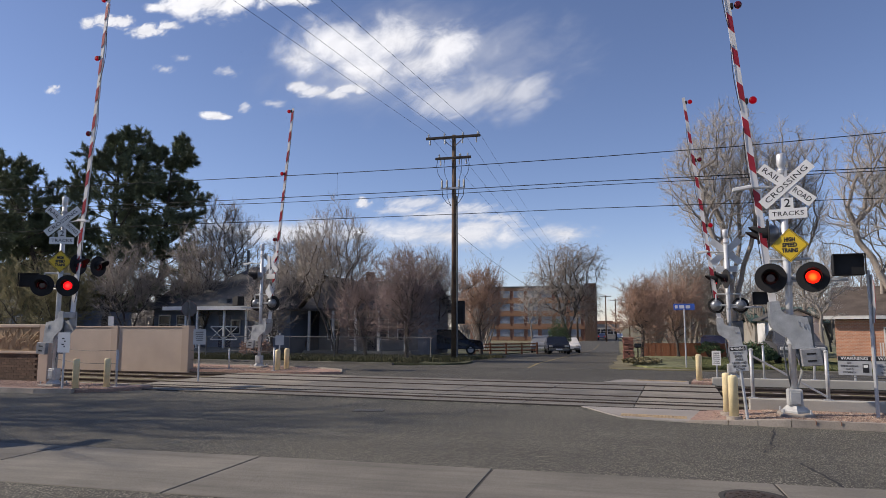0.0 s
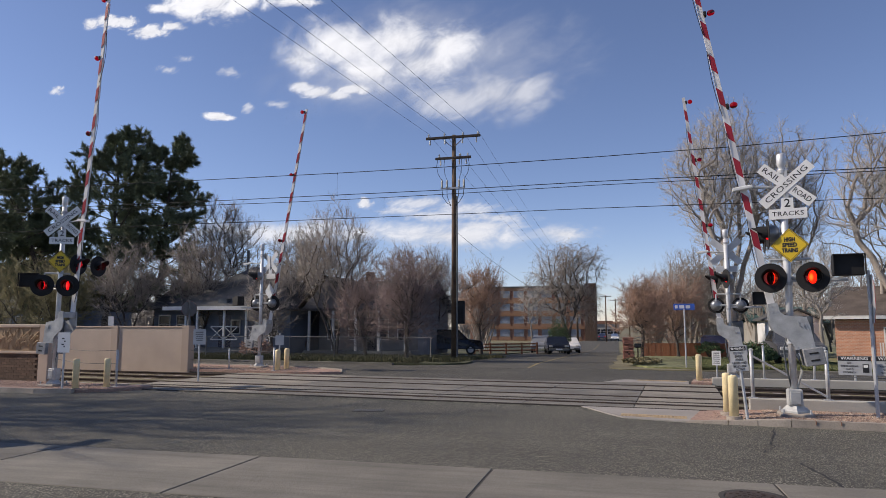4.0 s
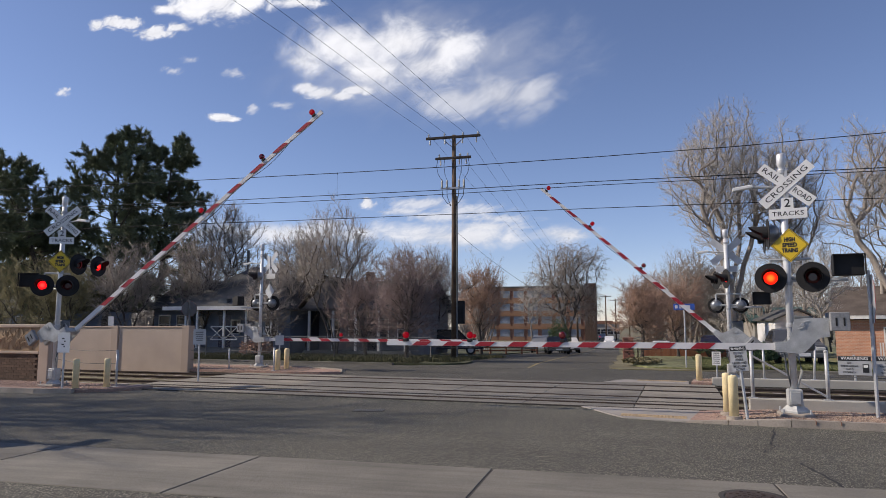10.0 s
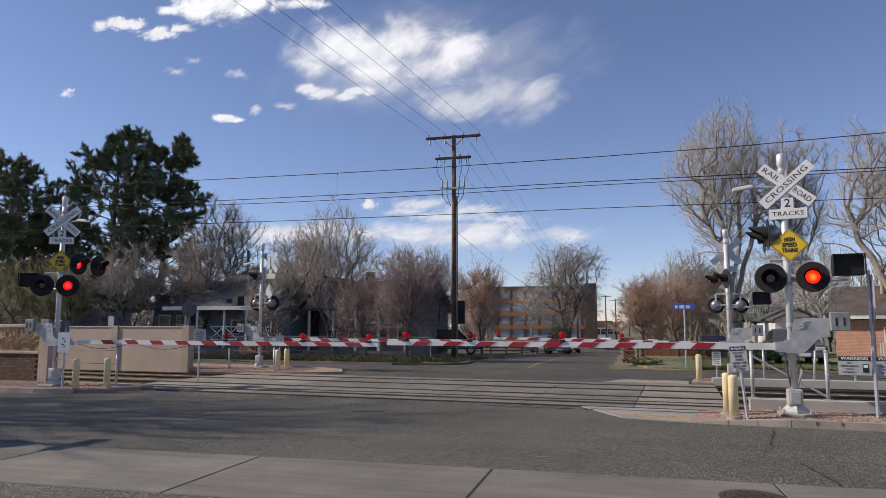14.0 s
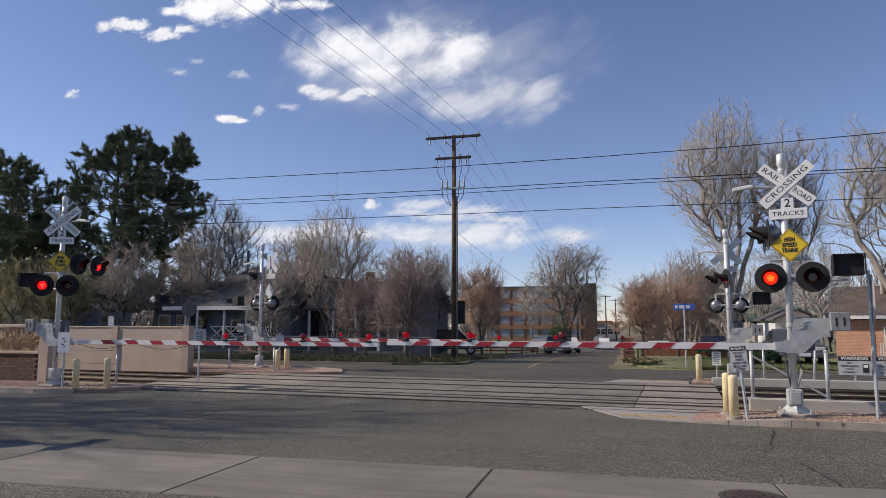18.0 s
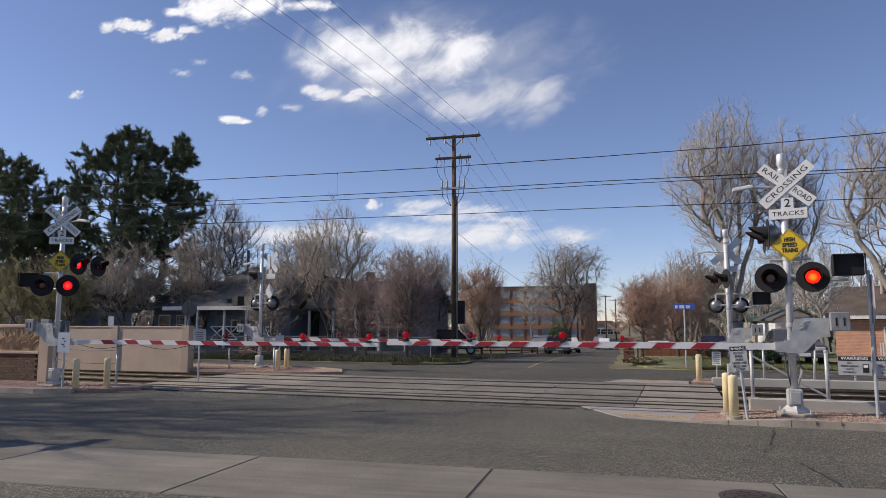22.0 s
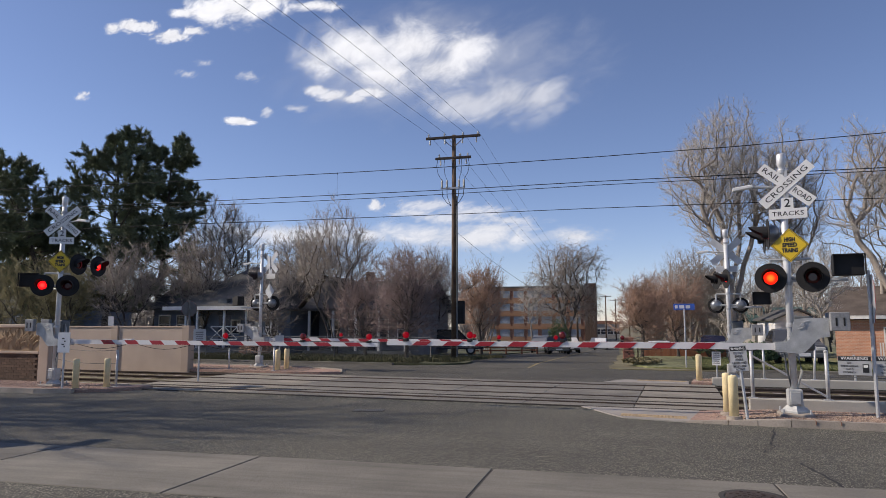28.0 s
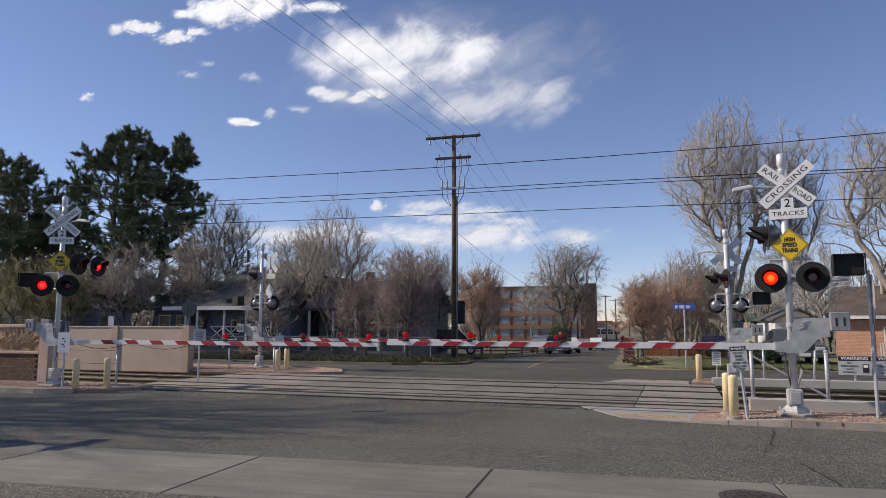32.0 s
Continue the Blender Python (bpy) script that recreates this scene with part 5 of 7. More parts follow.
    kids = np.arange(ns, n)
    a, b = P[parent[kids]], P[kids]
    mids = (a + b) / 2 + rng.normal(0, 0.05, a.shape) * np.linalg.norm(b - a, axis=1, keepdims=True)
    lines = np.stack([a, mids, b], axis=1)
    thick = rad[kids] > max(0.019, 0.08 * trunk_r)
    far = math.hypot(x, y)
    for nm, pick, sides, mt in (("branchwork", thick, 6, bark), ("crown", ~thick, 3, twig)):
        v, q = tubes(lines[pick], rad[kids][pick], sides, 0.72)
        f = np.zeros((0, 3), int)
        if nm == "crown":
            bare = kids[rad[kids] < 0.05]
            per = bushy[0]
            base = np.repeat(P[bare], per, axis=0)
            way = np.repeat(unit(P[bare] - P[parent[bare]]), per, axis=0)
            away = unit(base - cx * np.array([1, 1, 0.6]))
            base = base - way * rng.uniform(0, 0.35, (len(base), 1))
            d1 = unit(way * 0.45 + away * 0.55 + rng.normal(0, 0.42, base.shape) + np.array([0, 0, 0.12 - droop * 1.5]))
            l1 = twig_len * rng.uniform(0.35, 1.15, len(base)) * (1 + droop)
            # Twig radius is widened with camera distance.
            fine = max(0.005, 0.00016 * far)
            v1, f1 = spikes(base, d1, l1, np.full(len(base), fine * 1.3))
            b2, w2 = np.repeat(base, bushy[1], axis=0), np.repeat(d1, bushy[1], axis=0)
            at = rng.uniform(0.15, 0.95, (len(b2), 1))
            b2 = b2 + w2 * np.repeat(l1, bushy[1])[:, None] * at
            d2 = unit(w2 * 0.75 + rng.normal(0, 0.42, b2.shape) + np.array([0, 0, 0.08 - droop * 2.0]))
            tip = b2 + d2 * (np.repeat(l1, bushy[1]) * rng.uniform(0.3, 0.75, len(b2)))[:, None]
            flat = unit(np.cross(d2, rng.normal(0, 1, d2.shape))) * fine
            v2 = np.stack([b2 + flat, b2 - flat, tip], axis=1).reshape(-1, 3)
            f = np.concatenate([f1 + len(v), np.arange(len(v2)).reshape(-1, 3) + len(v) + len(v1)])
            v = np.concatenate([v, v1, v2])
        ob = new(nm, joined(nm, v, q, f, M[mt]))
        ob.parent = t
        tagged(ob, kind="stuff")
    return t


Z = 0.09
TREES = [
    # name, x, y, height, width, seed, trunk, bark, twigs, label, the rest of the habit
    ("cottonwood", 7.0, 46.5, 16.9, 8.6, 11, 0.36, "bark_pale", "twig_pale", "tall bare cottonwood with pale bark and fine twigs", dict(bushy=(5, 2), twig_len=0.8, stems=4, low=0.34, points=1900, fork=0.25, spread=0.45, lumpy=0.3, lean=(-0.01, 0))),
    ("cottonwood", 10.9, 49.0, 15.6, 6.4, 12, 0.26, "bark_pale", "twig_pale", "tall bare cottonwood behind the signal", dict(bushy=(4, 2), twig_len=0.75, stems=2, low=0.4, points=1100, fork=0.3, lean=(0.05, 0))),
    ("cottonwood", 14.6, 42.6, 15.6, 7.2, 13, 0.27, "bark_pale", "twig_pale", "gnarled bare tree with pale patchy bark by the brick house", dict(bushy=(6, 2), low=0.2, points=900, lumpy=0.6, twig_len=0.6, stems=2, fork=0.35, lean=(-0.02, 0))),
    ("willow_tree", -4.6, 66.0, 10.6, 8.4, 14, 0.28, "bark", "twig", "broad bare willow with drooping twigs beside the street", dict(low=0.2, points=1100, droop=0.45, twig_len=0.8, stems=2, fork=0.3)),
    ("crabapple_tree", -9.95, 31.4, 5.75, 4.9, 15, 0.14, "bark", "twig_red", "budding crabapple with dense reddish twigs", dict(low=0.10, points=2300, stems=2, fork=0.3, twig_len=0.42, stiff=0.09)),
    ("bare_tree", -16.6, 38.2, 9.3, 6.4, 16, 0.13, "bark", "twig", "slender bare tree before the grey house", dict(stems=4, low=0.25, points=1100, fork=0.0, spread=0.55)),
    ("bare_tree", -19.9, 40.5, 8.6, 5.6, 17, 0.12, "bark", "twig", "slender bare tree before the grey house", dict(stems=3, low=0.25, points=900, fork=0.05, spread=0.5)),
    ("bare_tree", -29.2, 45.5, 12.4, 7.2, 18, 0.2, "bark", "twig", "bare twiggy tree behind the porch", dict(stems=3, low=0.25, points=1300, fork=0.15)),
    ("bare_tree", -10.0, 50.0, 6.6, 4.6, 19, 0.11, "bark", "twig_brown", "small bare tree beside the driveway", dict(low=0.2, points=900, stiff=0.12)),
    ("bare_tree", -12.6, 46.0, 7.4, 5.2, 20, 0.13, "bark", "twig", "small bare tree behind the parked car", dict(low=0.2, points=900, stems=2)),
    ("birch_tree", -7.4, 60.0, 6.6, 3.4, 21, 0.10, "bark_pale", "twig_pale", "pale birch-like bare tree beside the street", dict(stems=1, low=0.3, points=280, bushy=(3, 2), twig_len=0.6)),
    ("brown_tree", 1.2, 38.0, 4.8, 3.9, 22, 0.09, "bark", "twig_brown", "low tree with rusty brown twigs on the lawn", dict(low=0.12, points=1300, twig_len=0.45, stiff=0.1)),
    ("brown_tree", 3.7, 46.0, 5.2, 4.6, 23, 0.09, "bark", "twig_brown", "low brown twiggy tree by the wooden fence", dict(low=0.15, points=900, stiff=0.1)),
    ("bare_tree", 5.6, 54.0, 7.6, 5.4, 24, 0.15, "bark_pale", "twig", "bare tree behind the wooden fence", dict(low=0.2, points=800)),
    ("bare_tree", -37.3, 36.0, 6.9, 5.6, 25, 0.12, "bark", "twig_olive", "bushy olive-brown tree behind the relief wall", dict(low=0.1, points=1100, stems=3, twig_len=0.6)),
    ("bare_tree", -29.8, 36.0, 7.2, 5.0, 26, 0.12, "bark", "twig", "bare bushy tree behind the tan wall", dict(low=0.15, points=900, stems=3)),
    ("bare_tree", -33.4, 35.0, 6.4, 4.8, 27, 0.10, "bark", "twig_olive", "bare bushy tree behind the tan wall", dict(low=0.1, points=900, stems=3)),
    ("bare_tree", -26.2, 38.0, 8.0, 5.6, 55, 0.14, "bark", "twig", "bare tree at the corner of the porch", dict(low=0.2, points=1000, stems=2)),
    ("bare_tree", -43.0, 38.0, 6.6, 6.4, 28, 0.15, "bark", "twig_olive", "bushy olive-brown tree behind the relief wall", dict(low=0.1, points=900, stems=3)),
    ("bare_tree", -23.0, 47.0, 9.4, 6.5, 35, 0.2, "bark", "twig", "bare tree rising behind the cottage", dict(low=0.25, points=900)),
    ("bare_tree", -16.6, 52.0, 8.4, 6.5, 36, 0.18, "bark", "twig", "bare tree rising behind the bungalow", dict(low=0.2, points=900)),
    ("crabapple_tree", -13.3, 34.6, 4.8, 4.4, 37, 0.12, "bark", "twig_red", "low reddish twiggy tree before the bungalow", dict(low=0.10, points=1200, stems=2, fork=0.2, twig_len=0.42, stiff=0.09)),
    ("bare_tree", -18.4, 33.6, 5.2, 3.8, 38, 0.08, "bark", "twig", "thin bare tree before the porch", dict(stems=3, low=0.15, points=600, twig_len=0.5)),
    ("bare_tree", 5.0, 51.5, 6.8, 4.8, 39, 0.12, "bark_pale", "twig", "grey twiggy tree behind the wooden fence", dict(low=0.2, points=700)),
    ("bare_tree", 8.4, 57.0, 7.4, 5.4, 40, 0.16, "bark_pale", "twig_pale", "grey twiggy tree behind the shed", dict(bushy=(4, 2), low=0.2, points=600)),
    ("bare_tree", 12.4, 51.0, 10.5, 6.8, 53, 0.18, "bark_pale", "twig_pale", "pale twiggy tree behind the brick house", dict(bushy=(5, 2), low=0.2, points=700, lumpy=0.5)),
    ("bare_tree", 9.8, 37.4, 6.2, 4.6, 54, 0.10, "bark_pale", "twig_pale", "pale twiggy tree before the brick house", dict(bushy=(4, 2), low=0.25, points=500, lumpy=0.5, twig_len=0.5)),
    ("bare_tree", 2.6, 62.0, 6.0, 4.2, 83, 0.09, "bark", "twig_brown", "thin bare tree along the street", dict(points=500, low=0.2)),
    ("bare_tree", 3.0, 78.0, 7.0, 5.0, 84, 0.1, "bark", "twig", "bare tree further along the street", dict(points=500, low=0.2)),
    ("bare_tree", 3.2, 100.0, 8.0, 5.6, 85, 0.1, "bark", "twig", "bare tree far along the street", dict(points=500, low=0.2)),
    ("bare_tree", 17.4, 43.0, 14.0, 8.0, 29, 0.24, "bark_pale", "twig_pale", "tall bare tree over the brick house", dict(bushy=(6, 2), points=900, low=0.2, lumpy=0.5, lean=(-0.05, 0))),
]
for name, x, y, h, w, seed, tr, bark, twig, label, more in TREES:
    bare_tree(name, x, y, Z, h, w, seed, tr, bark, twig, label, **more)


def pine(name, x, y, height, width, seed, label, bare=0.25, lean=(0, 0), limbs=30, crest=0.35):
    """An old pine: bent trunk, uneven boughs that turn up at their ends, and tufts of needles on their sprays."""
    rng = np.random.default_rng(seed)
    k = np.linspace(0, 1, 10)[:, None]
    sway = np.cumsum(rng.normal(0, 0.12, (10, 3)), axis=0) * np.array([1, 1, 0])
    trunk = np.concatenate([np.array([[lean[0], lean[1]]]) * k ** 1.5, height * 0.97 * k], axis=1) + sway * k
    f = bare + (1 - bare) * (np.arange(limbs) + rng.uniform(0, 1, limbs)) / limbs
    i = np.minimum((f * 9).astype(int), 8)
    at = trunk[i] + (trunk[i + 1] - trunk[i]) * (f * 9 - i)[:, None]
    a = np.arange(limbs) * 2.4 + rng.normal(0, 0.5, limbs)
    full = np.where(f > crest, np.sqrt(np.clip(1 - ((f - crest) / (1.06 - crest)) ** 2, 0.05, 1)), 0.65 + 0.35 * (f - bare) / max(crest - bare, 0.01))
    length = width / 2 * full * rng.choice([0.55, 0.8, 1.0, 1.15], limbs)
    way = np.stack([np.cos(a), np.sin(a), rng.uniform(-0.1, 0.45, limbs) + 1.1 * np.clip(f - 0.7, 0, 1)], axis=1)
    bough = curves(rng, at, way, length, 7, 0.07, 0.10)
    r1 = 0.075 * (1 - 0.6 * f)
    sub, r2 = shoots(rng, bough, r1, 8, 0.25, (30, 70), 0.5, 4, 0.06, 0.12, 0.5, 0.012)
    twig, r3 = shoots(rng, sub, r2, 5, 0.2, (25, 60), 0.5, 3, 0.10, 0.1, 0.3, 0.006)
    ends = np.concatenate([twig[:, -1], twig[:, 1], sub[:, -1], sub[:, -2], bough[:, -1], bough[:, -2]])
    ways = np.concatenate([twig[:, -1] - twig[:, -2], twig[:, -1] - twig[:, -2], sub[:, -1] - sub[:, -2], sub[:, -1] - sub[:, -2], bough[:, -1] - bough[:, -2], bough[:, -1] - bough[:, -2]])
    crown_top = trunk[-1:] + rng.normal(0, 0.18, (14, 3))
    ends, ways = np.concatenate([ends, crown_top]), np.concatenate([unit(ways), np.tile([[0, 0, 1.0]], (14, 1))])
    per = 42
    size = np.repeat(rng.uniform(0.75, 1.25, len(ends)), per)
    c, w = np.repeat(ends, per, axis=0), np.repeat(ways, per, axis=0)
    m = len(c)
    d = unit(w * 0.8 + rng.normal(0, 0.5, (m, 3)) + np.array([0, 0, 0.25]))
    start = c + d * (rng.uniform(0.0, 0.08, m) * size)[:, None] - w * rng.uniform(-0.06, 0.34, (m, 1))
    tip = start + d * (rng.uniform(0.15, 0.32, m) * size)[:, None]
    flat = np.cross(d, rng.normal(0, 1, (m, 3)))
    flat *= 0.017 / np.linalg.norm(flat, axis=1, keepdims=True)
    verts = np.stack([start + flat, start - flat, tip], axis=1).reshape(-1, 3)
    t = thing(name, pose(x, y, Z - 0.03), label, "tree", "pines behind the wall")
    v, q = tubes(trunk[None], np.array([0.27]), 10, 0.12)
    me = joined("trunk", v, q, [], M["bark"])
    me.shade_smooth()
    new("trunk", me).parent = t
    for s in range(limbs):
        v, q = tubes(bough[s:s + 1], r1[s:s + 1], 6, 0.3)
        new("bough", joined("bough", v, q, [], M["bark"])).parent = t
    v2, q2 = tubes(sub, r2, 4, 0.4)
    v3, q3 = tubes(twig, r3, 3, 0.5)
    sp = new("sprays", joined("sprays", np.concatenate([v2, v3]), np.concatenate([q2, q3 + len(v2)]), [], M["bark"]))
    sp.parent = t
    tagged(sp, kind="stuff")
    cr = new("crown", joined("crown", verts, [], np.arange(m * 3).reshape(-1, 3), M["needles"]))
    cr.parent = t
    tagged(cr, "dense dark green needles in tufts", kind="stuff")
    return t


pine("pine_tree", -34.9, 40, 15.4, 7.2, 31, "tall dark green pine with a ragged crown", 0.2, (0.8, 0), 48, 0.45)
pine("pine_tree", -32.7, 42.5, 15.4, 6.2, 32, "tall dark green pine with a ragged crown", 0.18, (0.7, 0), 48, 0.5)
pine("pine_tree", -38.4, 39, 12.8, 7.0, 33, "dark green pine leaning outward", 0.25, (-4.4, 0), 40, 0.6)
pine("pine_tree", -42.3, 41, 10.0, 7.0, 34, "dark green pine behind the relief wall", 0.25, (-1.4, 0), 30, 0.5)


# ---- walls on the left ----
def track_pose(u, v, z=0.0, turn=0.0):
    return Matrix.Translation(T(u, v, z)) @ pose(0, 0, 0, 0, 0, SKEW + turn)


tan_wall = thing("tan_wall", track_pose(-16.93, 20.3), "tan rendered boundary wall with square piers behind the rails", "wall", kind="structure")
for k, (a, b) in enumerate(((-3.2, -0.22), (-8.2, -3.52), (-13.2, -8.52), (-18.2, -13.52))):
    part("wall_panel", box(bmesh.new(), a, b, 0.06, 0.26, -0.1, 1.58, 0.01), M["tan"], tan_wall)
    part("coping", box(bmesh.new(), a, b, 0.035, 0.285, 1.58, 1.64, 0.012), M["tan_trim"], tan_wall)
for x in (-0.22, -3.52, -8.52, -13.52):
    part("pier", box(bmesh.new(), x, x + 0.32, 0.0, 0.32, -0.1, 1.66, 0.012), M["tan_trim"], tan_wall)

relief = thing("relief_wall", track_pose(-17.11, 14.75, 0.0), "brown street wall with carved relief panels over brick", "wall", kind="structure")
part("core", box(bmesh.new(), -24, -0.3, 0.06, 0.22, 0.0, 1.66), M["mortar"], relief)
part("pier", box(bmesh.new(), -0.37, 0.0, -0.02, 0.26, 0.0, 1.70, 0.015), M["tan_trim"], relief)
part("pier", box(bmesh.new(), -5.6, -5.2, -0.02, 0.26, 0.0, 1.70, 0.015), M["tan_trim"], relief)
part("coping", box(bmesh.new(), -24, -0.37, -0.02, 0.26, 1.60, 1.70, 0.015), M["tan_trim"], relief)
part("ledge", box(bmesh.new(), -24, -0.37, -0.02, 0.07, 0.84, 0.92, 0.012), M["tan_trim"], relief)
for a, b in ((-5.18, -0.4), (-10.4, -5.62)):
    pan = part("relief_panel", box(bmesh.new(), a, b, 0.03, 0.07, 0.92, 1.60), M["panel_art"], relief, "relief panel of long curved leaves")
    rnd = random.Random(int(-a * 10))
    for i in range(95):
        x, z = rnd.uniform(a + 0.15, b - 0.2), rnd.uniform(0.95, 1.1)
        bend, ln = rnd.choice((-1, 1)) * rnd.uniform(0.3, 1.5), rnd.uniform(0.4, 0.75)
        pts, ang = [], math.pi / 2 + rnd.uniform(-0.3, 0.3)
        for k in range(6):
            pts.append(Vector((min(max(x, a + 0.04), b - 0.04), 0.03, min(z, 1.58))))
            ang += bend * 0.2
            x, z = x + math.cos(ang) * ln / 6, z + math.sin(ang) * ln / 6
        part("carved_leaf", path_tube(bmesh.new(), pts, 0.032, 5), M["panel_art"], pan)
brick_me = None
rows = 10
for r in range(rows):
    for c in range(30):
        x = -0.42 - c * 0.205 - (0.1 if r % 2 else 0)
        if brick_me is None:
            ob = part("brick", box(bmesh.new(), -0.098, 0.098, -0.02, 0.03, 0.0, 0.068), M["brown_brick"], relief)
            brick_me = ob.data
            ob.matrix_basis = pose(x - 0.1, 0.05, 0.06 + r * 0.077)
        else:
            linked("brick", brick_me, pose(x - 0.1, 0.05 + random.uniform(-0.003, 0.003), 0.06 + r * 0.077), relief)


# ---- bollards, posts and signs ----
def bollard(u, v, z, h, r, label):
    b = thing("bollard", track_pose(u, v, z), label, "bollard", "yellow bollards at the crossing")
    part("post", lathe(bmesh.new(), [(r, -0.05), (r, h - 0.05), (r * 0.9, h - 0.015), (r * 0.6, h)], 20), M["bollard"], b, smooth=True)
    part("collar", lathe(bmesh.new(), [(r + 0.05, -0.05), (r + 0.05, 0.012), (r + 0.005, 0.014)], 20), M["kerb"], b, "rough concrete footing")
    return b


bollard(0.86, 12.70, 0.11, 0.70, 0.08, "cream-yellow steel bollard on the gravel")
bollard(0.80, 13.3, 0.11, 0.70, 0.078, "cream-yellow steel bollard on the gravel")
bollard(0.54, 20.95, 0.08, 0.75, 0.085, "cream-yellow steel bollard beside the platform wall")
bollard(-14.34, 13.19, 0.085, 0.74, 0.08, "faded yellow bollard beside the signal")
bollard(-13.86, 13.7, 0.085, 0.74, 0.08, "faded yellow bollard beside the rails")
bollard(-13.48, 20.95, 0.09, 0.72, 0.095, "faded yellow bollard on the far island")
bollard(-13.52, 21.6, 0.09, 0.74, 0.095, "faded yellow bollard on the far island")


def steel_post(u, v, z, h, r=0.03, label="thin galvanised steel post", tilt=0.0):
    p = thing("steel_post", track_pose(u, v, z) @ pose(0, 0, 0, 0, tilt, 0), label, "post", "posts at the crossing")
    part("tube", tube(bmesh.new(), (0, 0, -0.05), (0, 0, h), r, None, 10), M["galv"], p, smooth=True)
    part("cap", lathe(bmesh.new(), [(r + 0.004, h - 0.02), (r + 0.004, h + 0.01), (r * 0.5, h + 0.025)], 10), M["galv"], p)
    part("flange", box(bmesh.new(), -r - 0.04, r + 0.04, -r - 0.04, r + 0.04, -0.01, 0.012), M["galv"], p)
    return p


steel_post(-13.85, 14.0, 0.085, 0.92)
steel_post(-15.46, 20.85, 0.09, 0.72)
steel_post(-13.34, 20.5, 0.09, 0.78)
for u, h in ((1.30, 0.90), (2.56, 0.88), (4.6, 0.88), (6.6, 0.88), (8.6, 0.88)):
    steel_post(u, 14.13, 0.30, h, 0.035, "thick galvanised fence post on the low wall")
for u in (2.2, 3.42, 6.0, 7.4):
    steel_post(u, 20.58, 0.21, 0.88, 0.03, "galvanised fence post on the far wall", 4 if u == 3.42 else 0)


def cable_rail(name, pts, r, label):
    return tagged(part(name, path_tube(bmesh.new(), pts, r, 6), M["galv" if r > 0.02 else "galv_dark"]), label, "fence cable", "fence cables")


cable_rail("fence_brace", [T(1.32, 14.1, 1.08), T(2.54, 14.1, 0.36)], 0.022, "slanting steel brace between fence posts")
for z in (1.10, 0.72):
    cable_rail("fence_cable", sag_line(T(2.58, 14.13, z), T(8.6, 14.13, z), 0.01, 8), 0.008, "thin steel cable between fence posts")
for z in (0.72, 0.38):
    cable_rail("fence_cable", sag_line(T(-15.46, 20.85, z + 0.05), T(-13.34, 20.5, z + 0.05), 0.02, 8), 0.008, "thin steel cable between fence posts")
    cable_rail("fence_cable", sag_line(T(-17.0, 20.4, z + 0.05), T(-15.46, 20.85, z + 0.05), 0.02, 8), 0.008, "thin steel cable between fence posts")
    cable_rail("fence_cable", sag_line(T(-17.0, 15.0, z + 0.3), T(-13.85, 14.0, z + 0.3), 0.05, 10), 0.007, "thin steel cable behind the signal")


def sign_board(name, m, post_h, w, h, zc, face, label, lines=(), bars=(), category="sign", tilt=0.0, band=None, post_r=0.026):
    """A post with a plate facing local -y; lines: (z, size, width, text); bars: (x, z, w, h)."""
    s = thing(name, m @ pose(0, 0, 0, 0, tilt, 0), label, category)
    part("post", tube(bmesh.new(), (0, 0, -0.06), (0, 0, post_h), post_r, None, 8), M["galv"], s)
    p = part("plate", box(bmesh.new(), -w / 2, w / 2, -0.034, -0.03, zc - h / 2, zc + h / 2), M[face], s)
    part("plate_back", box(bmesh.new(), -w / 2 + 0.004, w / 2 - 0.004, -0.0295, -0.0265, zc - h / 2 + 0.004, zc + h / 2 - 0.004), M["signback"], p)
    if band:
        part("band", box(bmesh.new(), -w / 2 + 0.008, w / 2 - 0.008, -0.0365, -0.0345, zc + band[0], zc + band[1]), M["ink"], p)
    for z, size, width, text, ink in lines:
        lettering("letters", text, size, p, pose(0, -0.0385, zc + z), M[ink], 1.0, width)
    for x, z, bw, bh in bars:
        part("writing", box(bmesh.new(), x - bw / 2, x + bw / 2, -0.0365, -0.0345, zc + z - bh / 2, zc + z + bh / 2), M["ink"], p)
    return s


